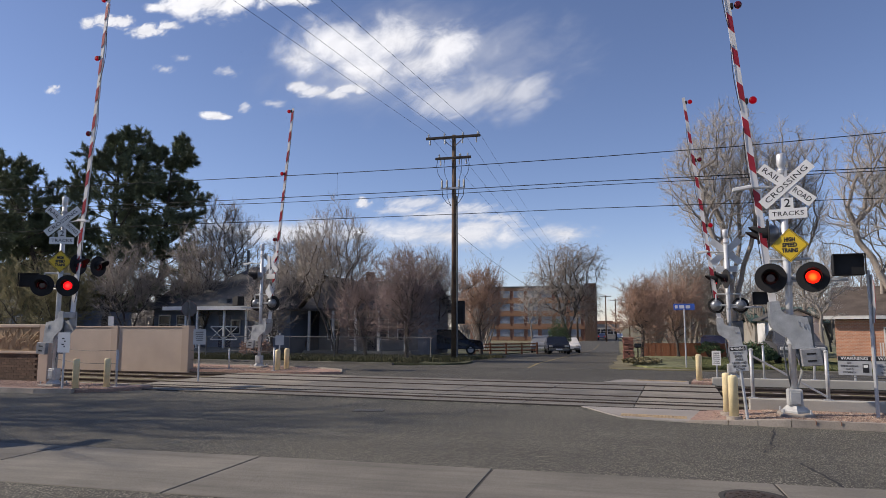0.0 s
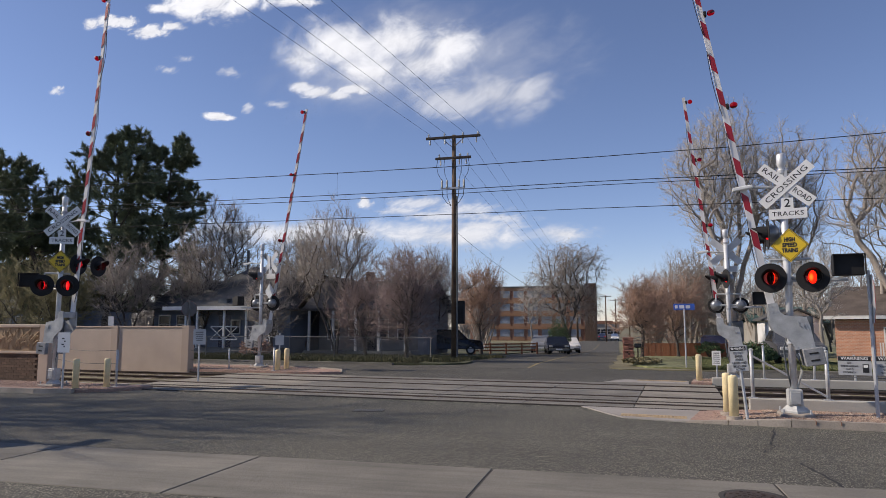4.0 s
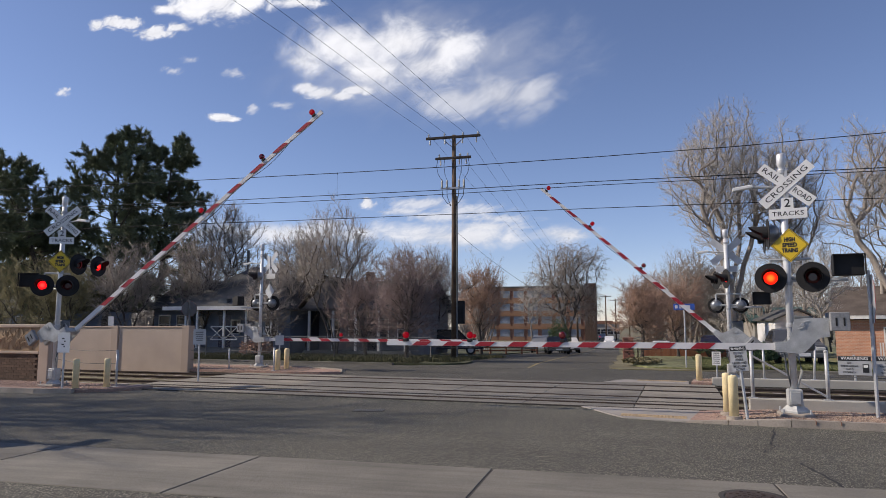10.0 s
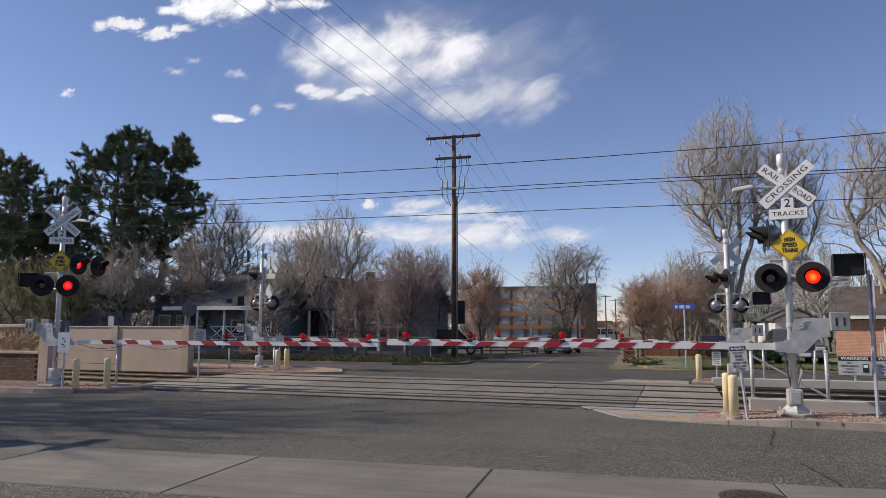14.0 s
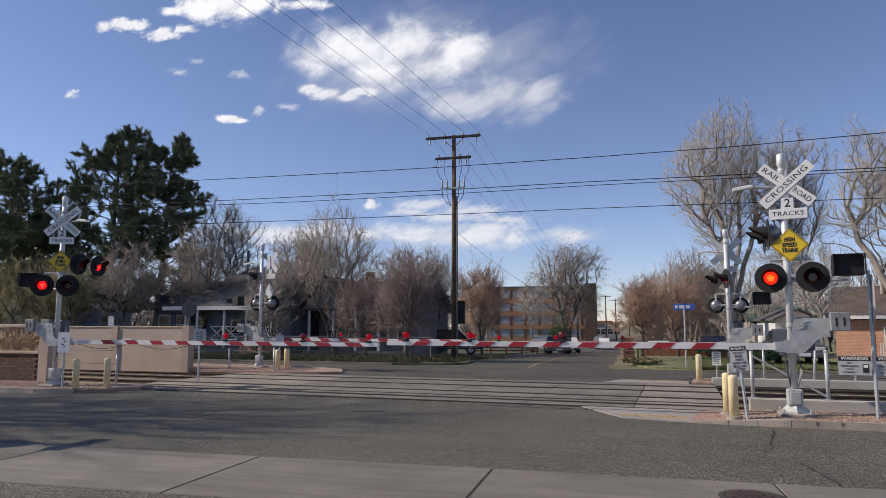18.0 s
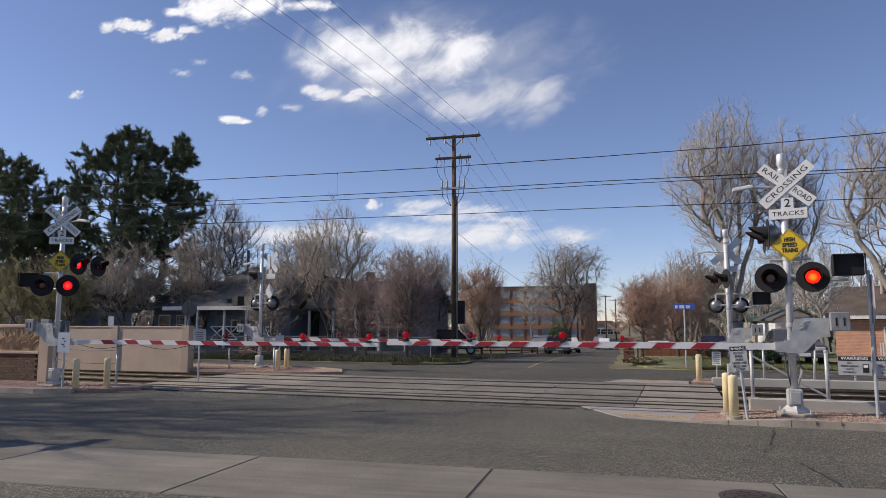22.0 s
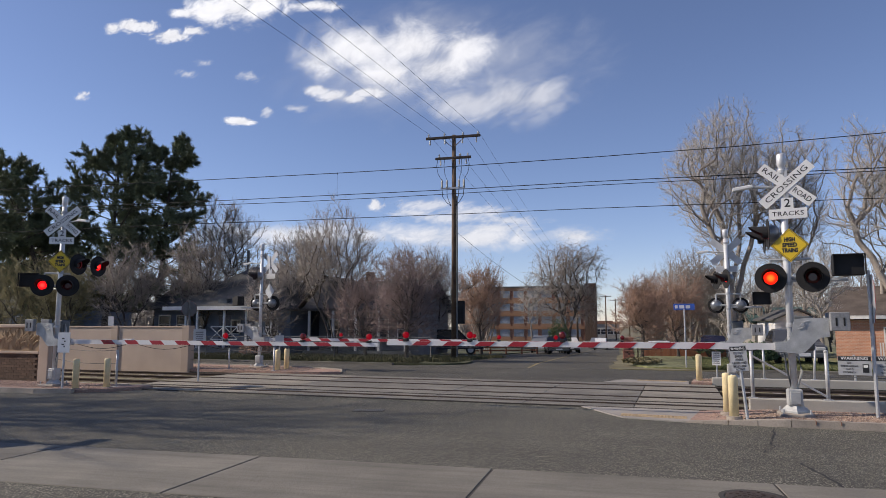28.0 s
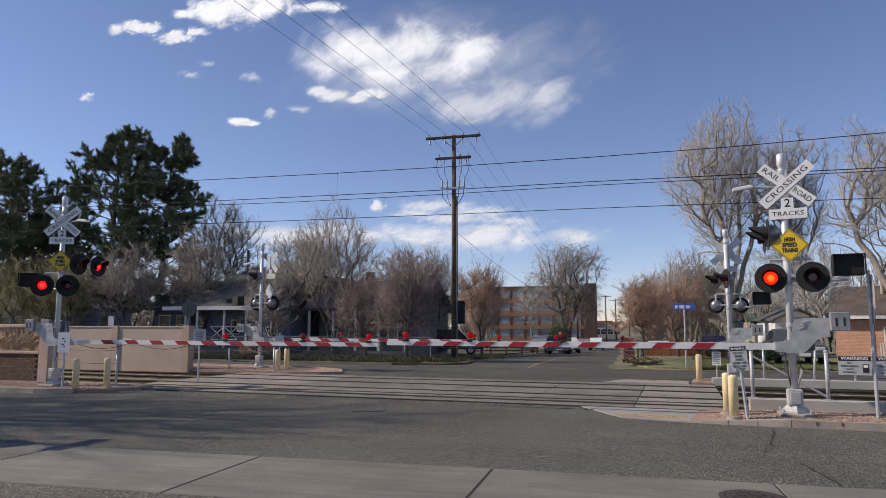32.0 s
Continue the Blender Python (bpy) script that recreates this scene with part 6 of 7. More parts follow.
sign_board("warning_sign", track_pose(1.06, 12.66, 0.11, -8), 1.15, 0.27, 0.43, 0.99, "sign_shaded",
           "white enamel sign warning walkers not to enter, on a leaning post",
           [(0.165, 0.055, 0.22, "WARNING", "white"), (0.09, 0.05, 0.15, "DO NOT", "ink"), (0.035, 0.05, 0.12, "ENTER", "ink"), (-0.02, 0.05, 0.13, "WHILE", "ink"),
            (-0.075, 0.05, 0.22, "LIGHTS AND", "ink"), (-0.13, 0.05, 0.20, "BELLS ARE", "ink"), (-0.185, 0.05, 0.14, "ACTIVE", "ink")], tilt=-5, band=(0.13, 0.2))
for u, k in ((4.38, 0), (5.24, 1)):
    s = sign_board("trespass_sign", track_pose(u, 20.56, 0.21, -8), 0.68, 0.76, 0.50, 0.40, "sign_shaded", "white warning sign against trespassing on the low wall",
                   [(0.185, 0.125, 0.62, "WARNING", "white"), (0.06, 0.06, 0.09, "NO", "ink"), (-0.02, 0.06, 0.40, "TRESPASSING", "ink"), (-0.10, 0.06, 0.18, "ONTO", "ink"), (-0.18, 0.06, 0.30, "PROPERTY", "ink")], band=(0.12, 0.245))
    q = [c for c in s.children if c.name.startswith("plate")][0]
    for c in q.children:
        if c.name.startswith("letters") and c.matrix_basis.translation.z < 0.5:
            c.location.x = -0.12
    bm = bmesh.new()
    box(bm, 0.18, 0.32, -0.0385, -0.0365, 0.22, 0.44)
    part("pictogram", bm, M["ink"], q, "dark picture of a tram's front")
    part("pictogram_window", box(bmesh.new(), 0.2, 0.30, -0.041, -0.039, 0.35, 0.42), M["white"], q)
sign_board("notice_sign", track_pose(1.08, 22.2, 0.08, -6), 0.82, 0.25, 0.43, 0.60, "white", "small white notice with lines of writing on a post",
           bars=[(0, 0.15, 0.16, 0.025), (0, 0.09, 0.18, 0.022), (0, 0.03, 0.17, 0.022), (0, -0.03, 0.18, 0.022), (0, -0.09, 0.15, 0.022), (0, -0.15, 0.17, 0.022)])
sign_board("notice_sign", track_pose(-14.58, 13.02, 0.085, 4), 1.38, 0.37, 0.50, 1.15, "white", "white notice box with faint dark writing beside the signal",
           bars=[(-0.02, 0.1, 0.07, 0.03), (0.03, 0.03, 0.05, 0.03), (-0.03, -0.05, 0.07, 0.03), (0.02, -0.1, 0.04, 0.04)])
sign_board("notice_sign", track_pose(-13.66, 16.96, 0.02, 30), 1.55, 0.36, 0.46, 1.30, "signback", "grey notice with faded writing between the rails",
           bars=[(0, 0.14, 0.22, 0.02), (0, 0.08, 0.22, 0.02), (0, 0.02, 0.2, 0.02), (0, -0.04, 0.22, 0.02), (0, -0.10, 0.18, 0.02)])
sign_board("notice_sign", track_pose(-13.45, 21.0, 0.09, 20), 1.3, 0.3, 0.34, 1.05, "signback", "grey control box on a post beside the bollards")
sign_board("small_sign", pose(-26.6, 31.0, Z), 2.1, 0.35, 0.5, 1.85, "signback", "small grey sign seen from behind the wall")


def octagon_sign(m, zc, r, post_h, label, yaw, r_post=0.03):
    s = thing("stop_sign", m, label, "sign")
    part("post", tube(bmesh.new(), (0, 0, -0.06), (0, 0, post_h), r_post, None, 8), M["galv" if r_post < 0.05 else "galv_dark"], s)
    pts = [(r * math.cos(math.pi / 8 + k * math.pi / 4), r * math.sin(math.pi / 8 + k * math.pi / 4)) for k in range(8)]
    p = part("plate", plate(bmesh.new(), pts, -0.036, -0.032), M["arm_red"], s)
    p.matrix_basis = pose(0, 0, zc) @ pose(0, 0, 0, 0, 0, yaw)
    part("plate_back", plate(bmesh.new(), [(x * 0.98, z * 0.98) for x, z in pts], -0.0315, -0.028), M["signback" if r_post < 0.05 else "galv_dark"], p)
    return s


octagon_sign(track_pose(3.15, 13.38, 0.11), 2.0, 0.45, 2.5, "large sign seen edge-on on a thin steel post", 83)
octagon_sign(pose(-19.4, 27.6, Z), 2.35, 0.38, 2.75, "stop sign seen from behind on a dark post", 232, 0.055)

# street name sign: plain bars for its writing
ss = thing("street_sign", pose(2.45, 27.2, Z), "blue street name sign with pale writing on a post", "street sign")
part("post", tube(bmesh.new(), (0, 0, -0.06), (0, 0, 2.2), 0.028, None, 8), M["galv"], ss)
bl = part("blade", box(bmesh.new(), -0.38, 0.38, -0.012, 0.012, 2.16, 2.4, 0.005), M["streetblue"], ss, "bright blue blade")
for x, w in ((-0.28, 0.1), (-0.08, 0.18), (0.14, 0.16)):
    part("writing", box(bmesh.new(), x - w / 2, x + w / 2, -0.016, -0.013, 2.22, 2.34), M["white"], bl)

# ---- utility poles ----
def utility_pole(x, y, h, r, arms, label, gear=False):
    drop = -fall(y) if y > 60 else 0.0
    h, arms = h + drop, [(z + drop, w) for z, w in arms]
    p = thing("utility_pole", pose(x, y, Z), label, "utility pole", "utility poles")
    part("pole", tube(bmesh.new(), (0, 0, -0.1), (0, 0, h), r * 1.25, r * 0.8, 14), M["timber"], p, smooth=True)
    for z, w in arms:
        a = part("crossarm", box(bmesh.new(), -w / 2, w / 2, -r - 0.11, -r - 0.01, z - 0.06, z + 0.06, 0.01), M["timber_dark"], p, "dark wooden crossarm")
        for sx in (-1, -0.35, 0.4, 1) if w > 2 else (-0.9, 0.45, 0.95):
            bm = lathe(bmesh.new(), [(0.02, z + 0.05), (0.05, z + 0.1), (0.03, z + 0.13), (0.05, z + 0.16), (0.02, z + 0.22)], 8, pose(sx * (w / 2 - 0.12), -r - 0.06, 0))
            part("insulator", bm, M["insulator"], a, "pale insulator")
            if gear:
                bm = lathe(bmesh.new(), [(0.025, z - 0.34), (0.045, z - 0.3), (0.03, z - 0.22), (0.045, z - 0.16), (0.02, z - 0.06)], 8, pose(sx * (w / 2 - 0.2), -r - 0.06, 0))
                part("cutout", bm, M["insulator"], a)
        if w > 2:
            for sx in (-1, 1):
                part("brace", tube(bmesh.new(), (sx * 0.55, -r - 0.04, z - 0.05), (sx * 0.05, -r - 0.04, z - 0.5), 0.018, None, 6), M["timber"], p)
    return p


main_pole = utility_pole(-7.62, 31.6, 11.0, 0.122, ((10.85, 2.75), (9.8, 1.8)), "tall brown timber utility pole with two crossarms", True)
part("riser_box", box(bmesh.new(), 0.16, 0.5, -0.1, 0.15, 1.7, 2.8, 0.02), M["black"], main_pole, "dark equipment box on the pole")
part("riser_pipe", tube(bmesh.new(), (0.17, -0.12, 0), (0.17, -0.12, 7.9), 0.045, None, 8), M["darkgrey"], main_pole, "grey cable pipe up the pole")
part("switch_bar", box(bmesh.new(), -0.62, 0.62, -0.25, -0.2, 8.25, 8.32), M["galv"], main_pole)
for sx in (-0.55, -0.3, 0.3, 0.55):
    bm = lathe(bmesh.new(), [(0.03, 8.3), (0.06, 8.36), (0.05, 8.5), (0.06, 8.62), (0.02, 8.72)], 8, pose(sx, -0.23, 0))
    part("switch", bm, M["castgrey"], main_pole, "grey cable switch")
    pts = [Vector((sx, -0.23, 8.3)), Vector((sx * 0.95, -0.25, 7.9)), Vector((sx * 0.6, -0.25, 7.6)), Vector((0.1 * (1 if sx > 0 else -1), -0.2, 7.4))]
    part("cable_loop", path_tube(bmesh.new(), pts, 0.016, 6), M["cable"], main_pole)
    pts = [Vector((sx, -0.23, 8.7)), Vector((sx * 1.35, -0.23, 9.0)), Vector((sx * 1.5, -0.23, 9.4)), Vector((sx * 1.4, -0.2, 9.75))]
    part("cable_loop", path_tube(bmesh.new(), pts, 0.012, 6), M["cable"], main_pole)
utility_pole(-6.0, 105, 8.7, 0.14, ((8.4, 2.4),), "distant timber utility pole beside the street")
utility_pole(-2.5, 150, 8.2, 0.14, ((7.9, 2.4),), "distant timber utility pole beside the street")
utility_pole(-0.5, 168, 8.0, 0.14, ((7.7, 2.6),), "distant timber utility pole beside the street")
utility_pole(3.0, 190, 7.8, 0.14, ((7.5, 2.6),), "distant timber utility pole beside the street")
LINES = ((-11.62, 18.11, 12.0), (-10.61, 18.37, 12.0), (-9.65, 18.62, 12.0), (-8.6, 18.89, 12.0))
for ox, far in ((-1.25, LINES[0]), (-0.45, LINES[1]), (0.5, LINES[2]), (1.25, LINES[3])):
    top = Vector((-7.62 + ox, 31.4, 11.15))
    over = Vector(far)
    wire("power_line", [top, over, over + (over - top) * 1.5], 0.0062, "thin power line running over the street", "power lines")
    wire("power_line", sag_line(top, (-6.0 + ox * 0.8, 105, 8.7), 0.9, 16), 0.006, "thin power line running down the street", "power lines")
wire("power_line", sag_line((-7.5, 31.6, 6.2), (-4.3, 50, 3.4), 0.3, 8), 0.008, "thin service line to a house", "power lines")


# ---- chain-link fence before the houses ----
cf = thing("chain_link_fence", pose(0, 0, 0), "low galvanised chain-link fence along the lawn", "fence")
for k in range(9):
    p = T(-30.2 + k * 2.45, 28.9)
    part("fence_post", tube(bmesh.new(), (p.x, p.y, 0.05), (p.x, p.y, 1.16), 0.024, None, 8), M["galv_dark"], cf)
a, b = T(-30.2, 28.9, 1.12), T(-10.6, 28.9, 1.12)
part("top_rail", tube(bmesh.new(), a, b, 0.017, None, 8), M["galv_dark"], cf)
mesh = Limbs()
for k in range(240):
    for s in (1, -1):
        u0 = -30.2 + k * 0.082
        u1 = u0 + s * 0.98
        if -30.2 <= u1 <= -10.6:
            mesh.limb([T(u0, 28.9, 0.12), T(u1, 28.9, 1.1)], [0.0028, 0.0028], 3)
ob = new("wire_mesh", mesh.mesh("wire_mesh", M["galv_dark"]))
ob.parent = cf
tagged(ob, kind="stuff")


# ---- houses ----
def brick_mat(name, c1, c2, mortar, size):
    m = mat(name, c1, 0.9, 0, 0.12, 0.6, 30, 0.2)
    n, l = m.node_tree.nodes, m.node_tree.links
    b = n["Principled BSDF"]
    tc, mp, br = n.new("ShaderNodeTexCoord"), n.new("ShaderNodeMapping"), n.new("ShaderNodeTexBrick")
    mp.inputs["Rotation"].default_value = (radians(90), 0, 0)
    l.new(tc.outputs["Object"], mp.inputs["Vector"]), l.new(mp.outputs[0], br.inputs["Vector"])
    br.inputs["Color1"].default_value, br.inputs["Color2"].default_value, br.inputs["Mortar"].default_value = (*c1, 1), (*c2, 1), (*mortar, 1)
    br.inputs["Scale"].default_value, br.inputs["Brick Width"].default_value, br.inputs["Row Height"].default_value = 1.0, 0.21 * size, 0.075 * size
    br.inputs["Mortar Size"].default_value = 0.008 * size
    src = b.inputs["Base Color"].links[0].from_node      # stained scale node
    l.new(br.outputs["Color"], src.inputs[0])
    return m


M["brick_house"] = brick_mat("brick_house", (0.52, 0.25, 0.155), (0.41, 0.19, 0.12), (0.5, 0.38, 0.3), 1.0)
M["brick_flats"] = brick_mat("brick_flats", (0.22, 0.095, 0.058), (0.17, 0.075, 0.046), (0.3, 0.2, 0.15), 1.0)
M["render_band"] = mat("render_band", (0.30, 0.17, 0.105), 0.9, 0, 0.12, 0.4, 8, 0.1)


PENDING = []


def siding(x0, x1, y, z0, z1, step=0.16):
    """Lapped boards for the next wall that faces -y."""
    PENDING.append((x0, x1, y, z0, z1, step))


def boards(wall):
    """Hangs the waiting boards on a wall, one object each on shared meshes."""
    for x0, x1, y, z0, z1, step in PENDING:
        n = max(1, round((z1 - z0) / step))
        e = (z1 - z0) / n
        bm = bmesh.new()
        vs = [bm.verts.new(c) for c in ((x0, y - 0.03, 0), (x1, y - 0.03, 0), (x1, y - 0.006, e), (x0, y - 0.006, e), (x0, y + 0.002, 0), (x1, y + 0.002, 0), (x1, y + 0.002, e), (x0, y + 0.002, e))]
        for f in ((0, 1, 2, 3), (4, 5, 1, 0), (3, 2, 6, 7), (0, 3, 7, 4), (1, 5, 6, 2)):
            bm.faces.new([vs[i] for i in f])
        first = part("siding_board", bm, wall.data.materials[0], wall)
        first.matrix_basis = pose(0, 0, z0)
        for k in range(1, n):
            linked("siding_board", first.data, pose(0, 0, z0 + k * e), wall)
    PENDING.clear()
    return wall



def window(parent, x, z, w, h, y, frame="trim_white", bars=True, depth=0.05, glass="dirtyglass"):
    """A framed window in a wall that faces local -y."""
    wn_ = part("window", box(bmesh.new(), x - w / 2, x + w / 2, y - 0.01, y + 0.02, z, z + h), M[glass], parent, "dark glass window" if glass == "dirtyglass" else "glass window coloured pale for reflected sky")
    t = 0.07
    for a, b, c, d in ((x - w / 2 - t, x + w / 2 + t, z - t, z), (x - w / 2 - t, x + w / 2 + t, z + h, z + h + t), (x - w / 2 - t, x - w / 2, z, z + h), (x + w / 2, x + w / 2 + t, z, z + h)):
        part("frame", box(bmesh.new(), a, b, y - depth, y + 0.02, c, d), M[frame], wn_)
    if bars:
        part("sash_bar", box(bmesh.new(), x - w / 2, x + w / 2, y - 0.03, y, z + h / 2 - 0.025, z + h / 2 + 0.025), M[frame], wn_)
    return wn_


def hip_roof(bm, x0, x1, y0, y1, z, top, inset):
    v = [bm.verts.new(c) for c in ((x0, y0, z), (x1, y0, z), (x1, y1, z), (x0, y1, z), (x0 + inset, (y0 + y1) / 2, top), (x1 - inset, (y0 + y1) / 2, top),
                                   (x0, y0, z - 0.14), (x1, y0, z - 0.14), (x1, y1, z - 0.14), (x0, y1, z - 0.14))]
    for f in ((0, 1, 5, 4), (1, 2, 5), (2, 3, 4, 5), (3, 0, 4), (6, 7, 1, 0), (7, 8, 2, 1), (8, 9, 3, 2), (9, 6, 0, 3), (9, 8, 7, 6)):
        bm.faces.new([v[i] for i in f])
    return bm


def gable_roof(bm, x0, x1, y0, y1, z, top, t=0.14, along="x"):
    """Roof with its ridge along x (or y)."""
    if along == "x":
        ym = (y0 + y1) / 2
        prof = [((y0, z), (ym, top), (y1, z), (y1, z - t), (ym, top - t), (y0, z - t))]
        ends = [(x0, p[0], p[1]) for p in prof[0]], [(x1, p[0], p[1]) for p in prof[0]]
    else:
        xm = (x0 + x1) / 2
        prof = ((x0, z), (xm, top), (x1, z), (x1, z - t), (xm, top - t), (x0, z - t))
        ends = [(p[0], y0, p[1]) for p in prof], [(p[0], y1, p[1]) for p in prof]
    a, b = [bm.verts.new(c) for c in ends[0]], [bm.verts.new(c) for c in ends[1]]
    bm.faces.new(a), bm.faces.new(b[::-1])
    for k in range(6):
        j = (k + 1) % 6
        bm.faces.new((a[k], b[k], b[j], a[j]))
    bmesh.ops.recalc_face_normals(bm, faces=bm.faces[:])
    return bm


# grey cottage with a porch
h = thing("cottage", pose(-26.65, 38.4, Z), "grey-blue boarded cottage with hipped roof and railed porch", "house", "houses along the far street")
bm = box(bmesh.new(), 0, 6.9, 0.0, 7.5, -0.1, 2.75)
siding(0, 6.9, 0.0, 0.3, 2.75)
boards(part("wall", bm, M["siding_grey"], h))
part("roof", hip_roof(bmesh.new(), -0.5, 7.4, -2.4, 8.0, 2.85, 5.75, 3.0), M["roof"], h, "dark shingled hipped roof")
part("eave_board", box(bmesh.new(), -0.52, 7.42, -2.46, -2.4, 2.72, 2.95), M["trim_white"], h, "pale eave board")
part("chimney", box(bmesh.new(), 1.8, 1.95, 3.2, 3.35, 4.5, 7.0, 0.01), M["darkgrey"], h, "slim dark chimney pipe")
part("porch_floor", box(bmesh.new(), 0.9, 6.9, -2.2, 0.0, 0.0, 0.42), M["darkgrey"], h, "dark porch floor")
for x in (0.95, 1.75, 3.6, 5.1, 6.75):
    part("porch_post", box(bmesh.new(), x - 0.06, x + 0.06, -2.2, -2.08, 0.42, 2.8), M["trim_white"], h, "white porch post")
for x0, x1 in ((2.7, 3.55), (3.65, 4.5), (5.15, 5.75), (5.75, 6.35), (6.35, 6.7)):
    for z in (0.95, 1.72):
        part("porch_rail", box(bmesh.new(), x0, x1, -2.17, -2.11, z - 0.03, z + 0.04), M["trim_white"], h)
    for a, b in (((x0, 0.98), (x1, 1.7)), ((x0, 1.7), (x1, 0.98))):
        part("cross_brace", tube(bmesh.new(), (a[0], -2.14, a[1]), (b[0], -2.14, b[1]), 0.03, None, 5), M["trim_white"], h)
window(h, 0.55, 1.2, 0.5, 1.1, -0.03)
window(h, 3.1, 1.3, 0.55, 0.8, -0.03)
window(h, 5.6, 1.1, 0.8, 1.1, -0.03)
part("door", box(bmesh.new(), 1.9, 2.75, -0.06, 0.0, 0.42, 2.4), M["paint_purple"], h, "dark blue front door")
part("step", box(bmesh.new(), 1.4, 2.4, -2.9, -2.2, 0, 0.22), M["concrete"], h)
part("dormer", box(bmesh.new(), 3.0, 3.6, -1.9, -0.8, 3.0, 3.42), M["darkgrey"], h, "low dark dormer on the roof")

# second house, gable towards the street
h = thing("bungalow", pose(-19.0, 40.6, Z), "low grey bungalow with siding darkened for tree shade, dark roof and porch", "house", "houses along the far street")
bm = box(bmesh.new(), 0.2, 6.9, 0.0, 7.5, -0.1, 2.8)
siding(0.2, 6.9, 0.0, 0.4, 2.8)
boards(part("wall", bm, M["siding_shaded"], h))
part("roof", gable_roof(bmesh.new(), -0.3, 7.4, -1.9, 8.0, 2.9, 4.9), M["roof"], h, "dark shingled gable roof")
for gx in (0.2, 6.72):
    part("gable_wall", box(bmesh.new(), gx, gx + 0.18, 0.0, 7.5, 2.8, 3.4), M["siding_shaded"], h)
    bm = plate(bmesh.new(), [(-1.2, 3.2), (7.3, 3.2), (3.05, 4.75)], -gx - 0.18, -gx)
    bmesh.ops.rotate(bm, verts=bm.verts[:], cent=(0, 0, 0), matrix=Matrix.Rotation(radians(90), 3, "Z"))
    part("gable_wall", bm, M["siding_shaded"], h)
g_ = bmesh.new()
plate(g_, [(-0.1, 2.9), (3.1, 2.9), (1.5, 4.7)], -1.95, -1.7)
part("front_gable", g_, M["siding_shaded"], h, "small boarded front gable")
part("gable_roof", gable_roof(bmesh.new(), -0.4, 3.4, -2.2, 3.0, 2.95, 4.95, 0.12, "y"), M["roof_brown"], h, "brown shingled gable roof")
part("chimney", box(bmesh.new(), 2.1, 2.6, 3.2, 3.7, 4.4, 5.55, 0.02), M["brown_brick"], h, "short brick chimney")
for x in (0.3, 1.9, 3.4, 4.9, 6.6):
    part("porch_post", box(bmesh.new(), x - 0.07, x + 0.07, -1.8, -1.66, 0.1, 2.9), M["trim_white"], h, "pale porch post")
for x, w in ((1.2, 0.7), (2.6, 0.6), (4.6, 0.6), (5.9, 0.6)):
    window(h, x, 1.0, w, 1.2, -0.03)
part("door", box(bmesh.new(), 3.3, 4.1, -0.06, 0.0, 0.2, 2.3), M["paint_dark"], h, "dark front door")
part("porch_floor", box(bmesh.new(), 0.0, 7.0, -1.9, 0.0, 0.0, 0.3), M["darkgrey"], h, "dark porch floor")

# house behind the pines, and the one beyond it
for x, y, w_, lab in ((-32.0, 41.5, 4.6, "shaded dark house with white window frames behind trees"), (-48.0, 42.0, 8.0, "dark low house behind the relief wall")):
    h = thing("house", pose(x, y, Z), lab, "house", "houses along the far street")
    bm = box(bmesh.new(), 0, w_, 0, 7, -0.1, 3.0)
    siding(0, w_, 0, 0.3, 3.0)
    boards(part("wall", bm, M["siding_grey"], h))
    part("roof", gable_roof(bmesh.new(), -0.4, w_ + 0.4, -0.6, 7.6, 3.1, 5.2), M["roof"], h, "dark shingled roof")
    for k in range(int(w_ // 1.5)):
        window(h, 0.9 + k * 1.45, 1.3, 0.85, 1.25, -0.03)

# orange brick house
h = thing("brick_house", pose(11.3, 40.6, Z, 0, 0, -22), "orange brick house with broad tan eaves under bare trees", "house", "houses along the far street")
part("wall", box(bmesh.new(), 0, 9.5, 0, 8.0, -0.1, 2.15), M["brick_house"], h, "orange brick wall")
part("roof", gable_roof(bmesh.new(), -0.5, 10.2, -0.4, 8.6, 2.35, 4.1), M["roof_brown"], h, "brown shingled roof")
part("fascia", box(bmesh.new(), -0.5, 10.2, -0.46, -0.405, 2.18, 2.36), M["trim_white"], h, "pale fascia board under the eaves")
for gx in (0.0, 9.32):
    bm = plate(bmesh.new(), [(0, 2.15), (8.0, 2.15), (4.1, 3.85)], -gx - 0.18, -gx)
    bmesh.ops.rotate(bm, verts=bm.verts[:], cent=(0, 0, 0), matrix=Matrix.Rotation(radians(90), 3, "Z"))
    part("gable_wall", bm, M["brick_house"], h)
window(h, 2.55, 0.8, 0.55, 0.9, -0.02)
window(h, 4.6, 0.5, 0.9, 1.4, -0.02)
part("corner_trim", box(bmesh.new(), 1.6, 1.74, -0.06, 0.0, 0, 2.1), M["trim_white"], h, "pale downpipe board")
part("porch_post", box(bmesh.new(), 3.9, 4.1, -1.2, -1.0, 0, 2.05), M["trim_white"], h)
part("porch_roof", box(bmesh.new(), 3.5, 7.5, -1.5, 0.0, 2.03, 2.2), M["roof_brown"], h)
for k in range(9):
    part("lattice_slat", box(bmesh.new(), 2.0 + k * 0.12, 2.06 + k * 0.12, -0.25, -0.2, 0.0, 0.95), M["trim_white"], h)

# white shed with green roof
h = thing("shed", pose(9.3, 45.2, Z, 0, 0, 4), "white boarded shed with low dark roof behind the signal", "shed")
bm = box(bmesh.new(), 0, 2.6, 0, 4, -0.1, 2.3)
siding(0, 2.6, 0, 0.2, 2.3)
boards(part("wall", bm, M["siding_white"], h))
part("roof", gable_roof(bmesh.new(), -0.2, 2.8, -0.3, 4.3, 2.35, 3.0, 0.1, "y"), M["roof"], h, "dark low roof")
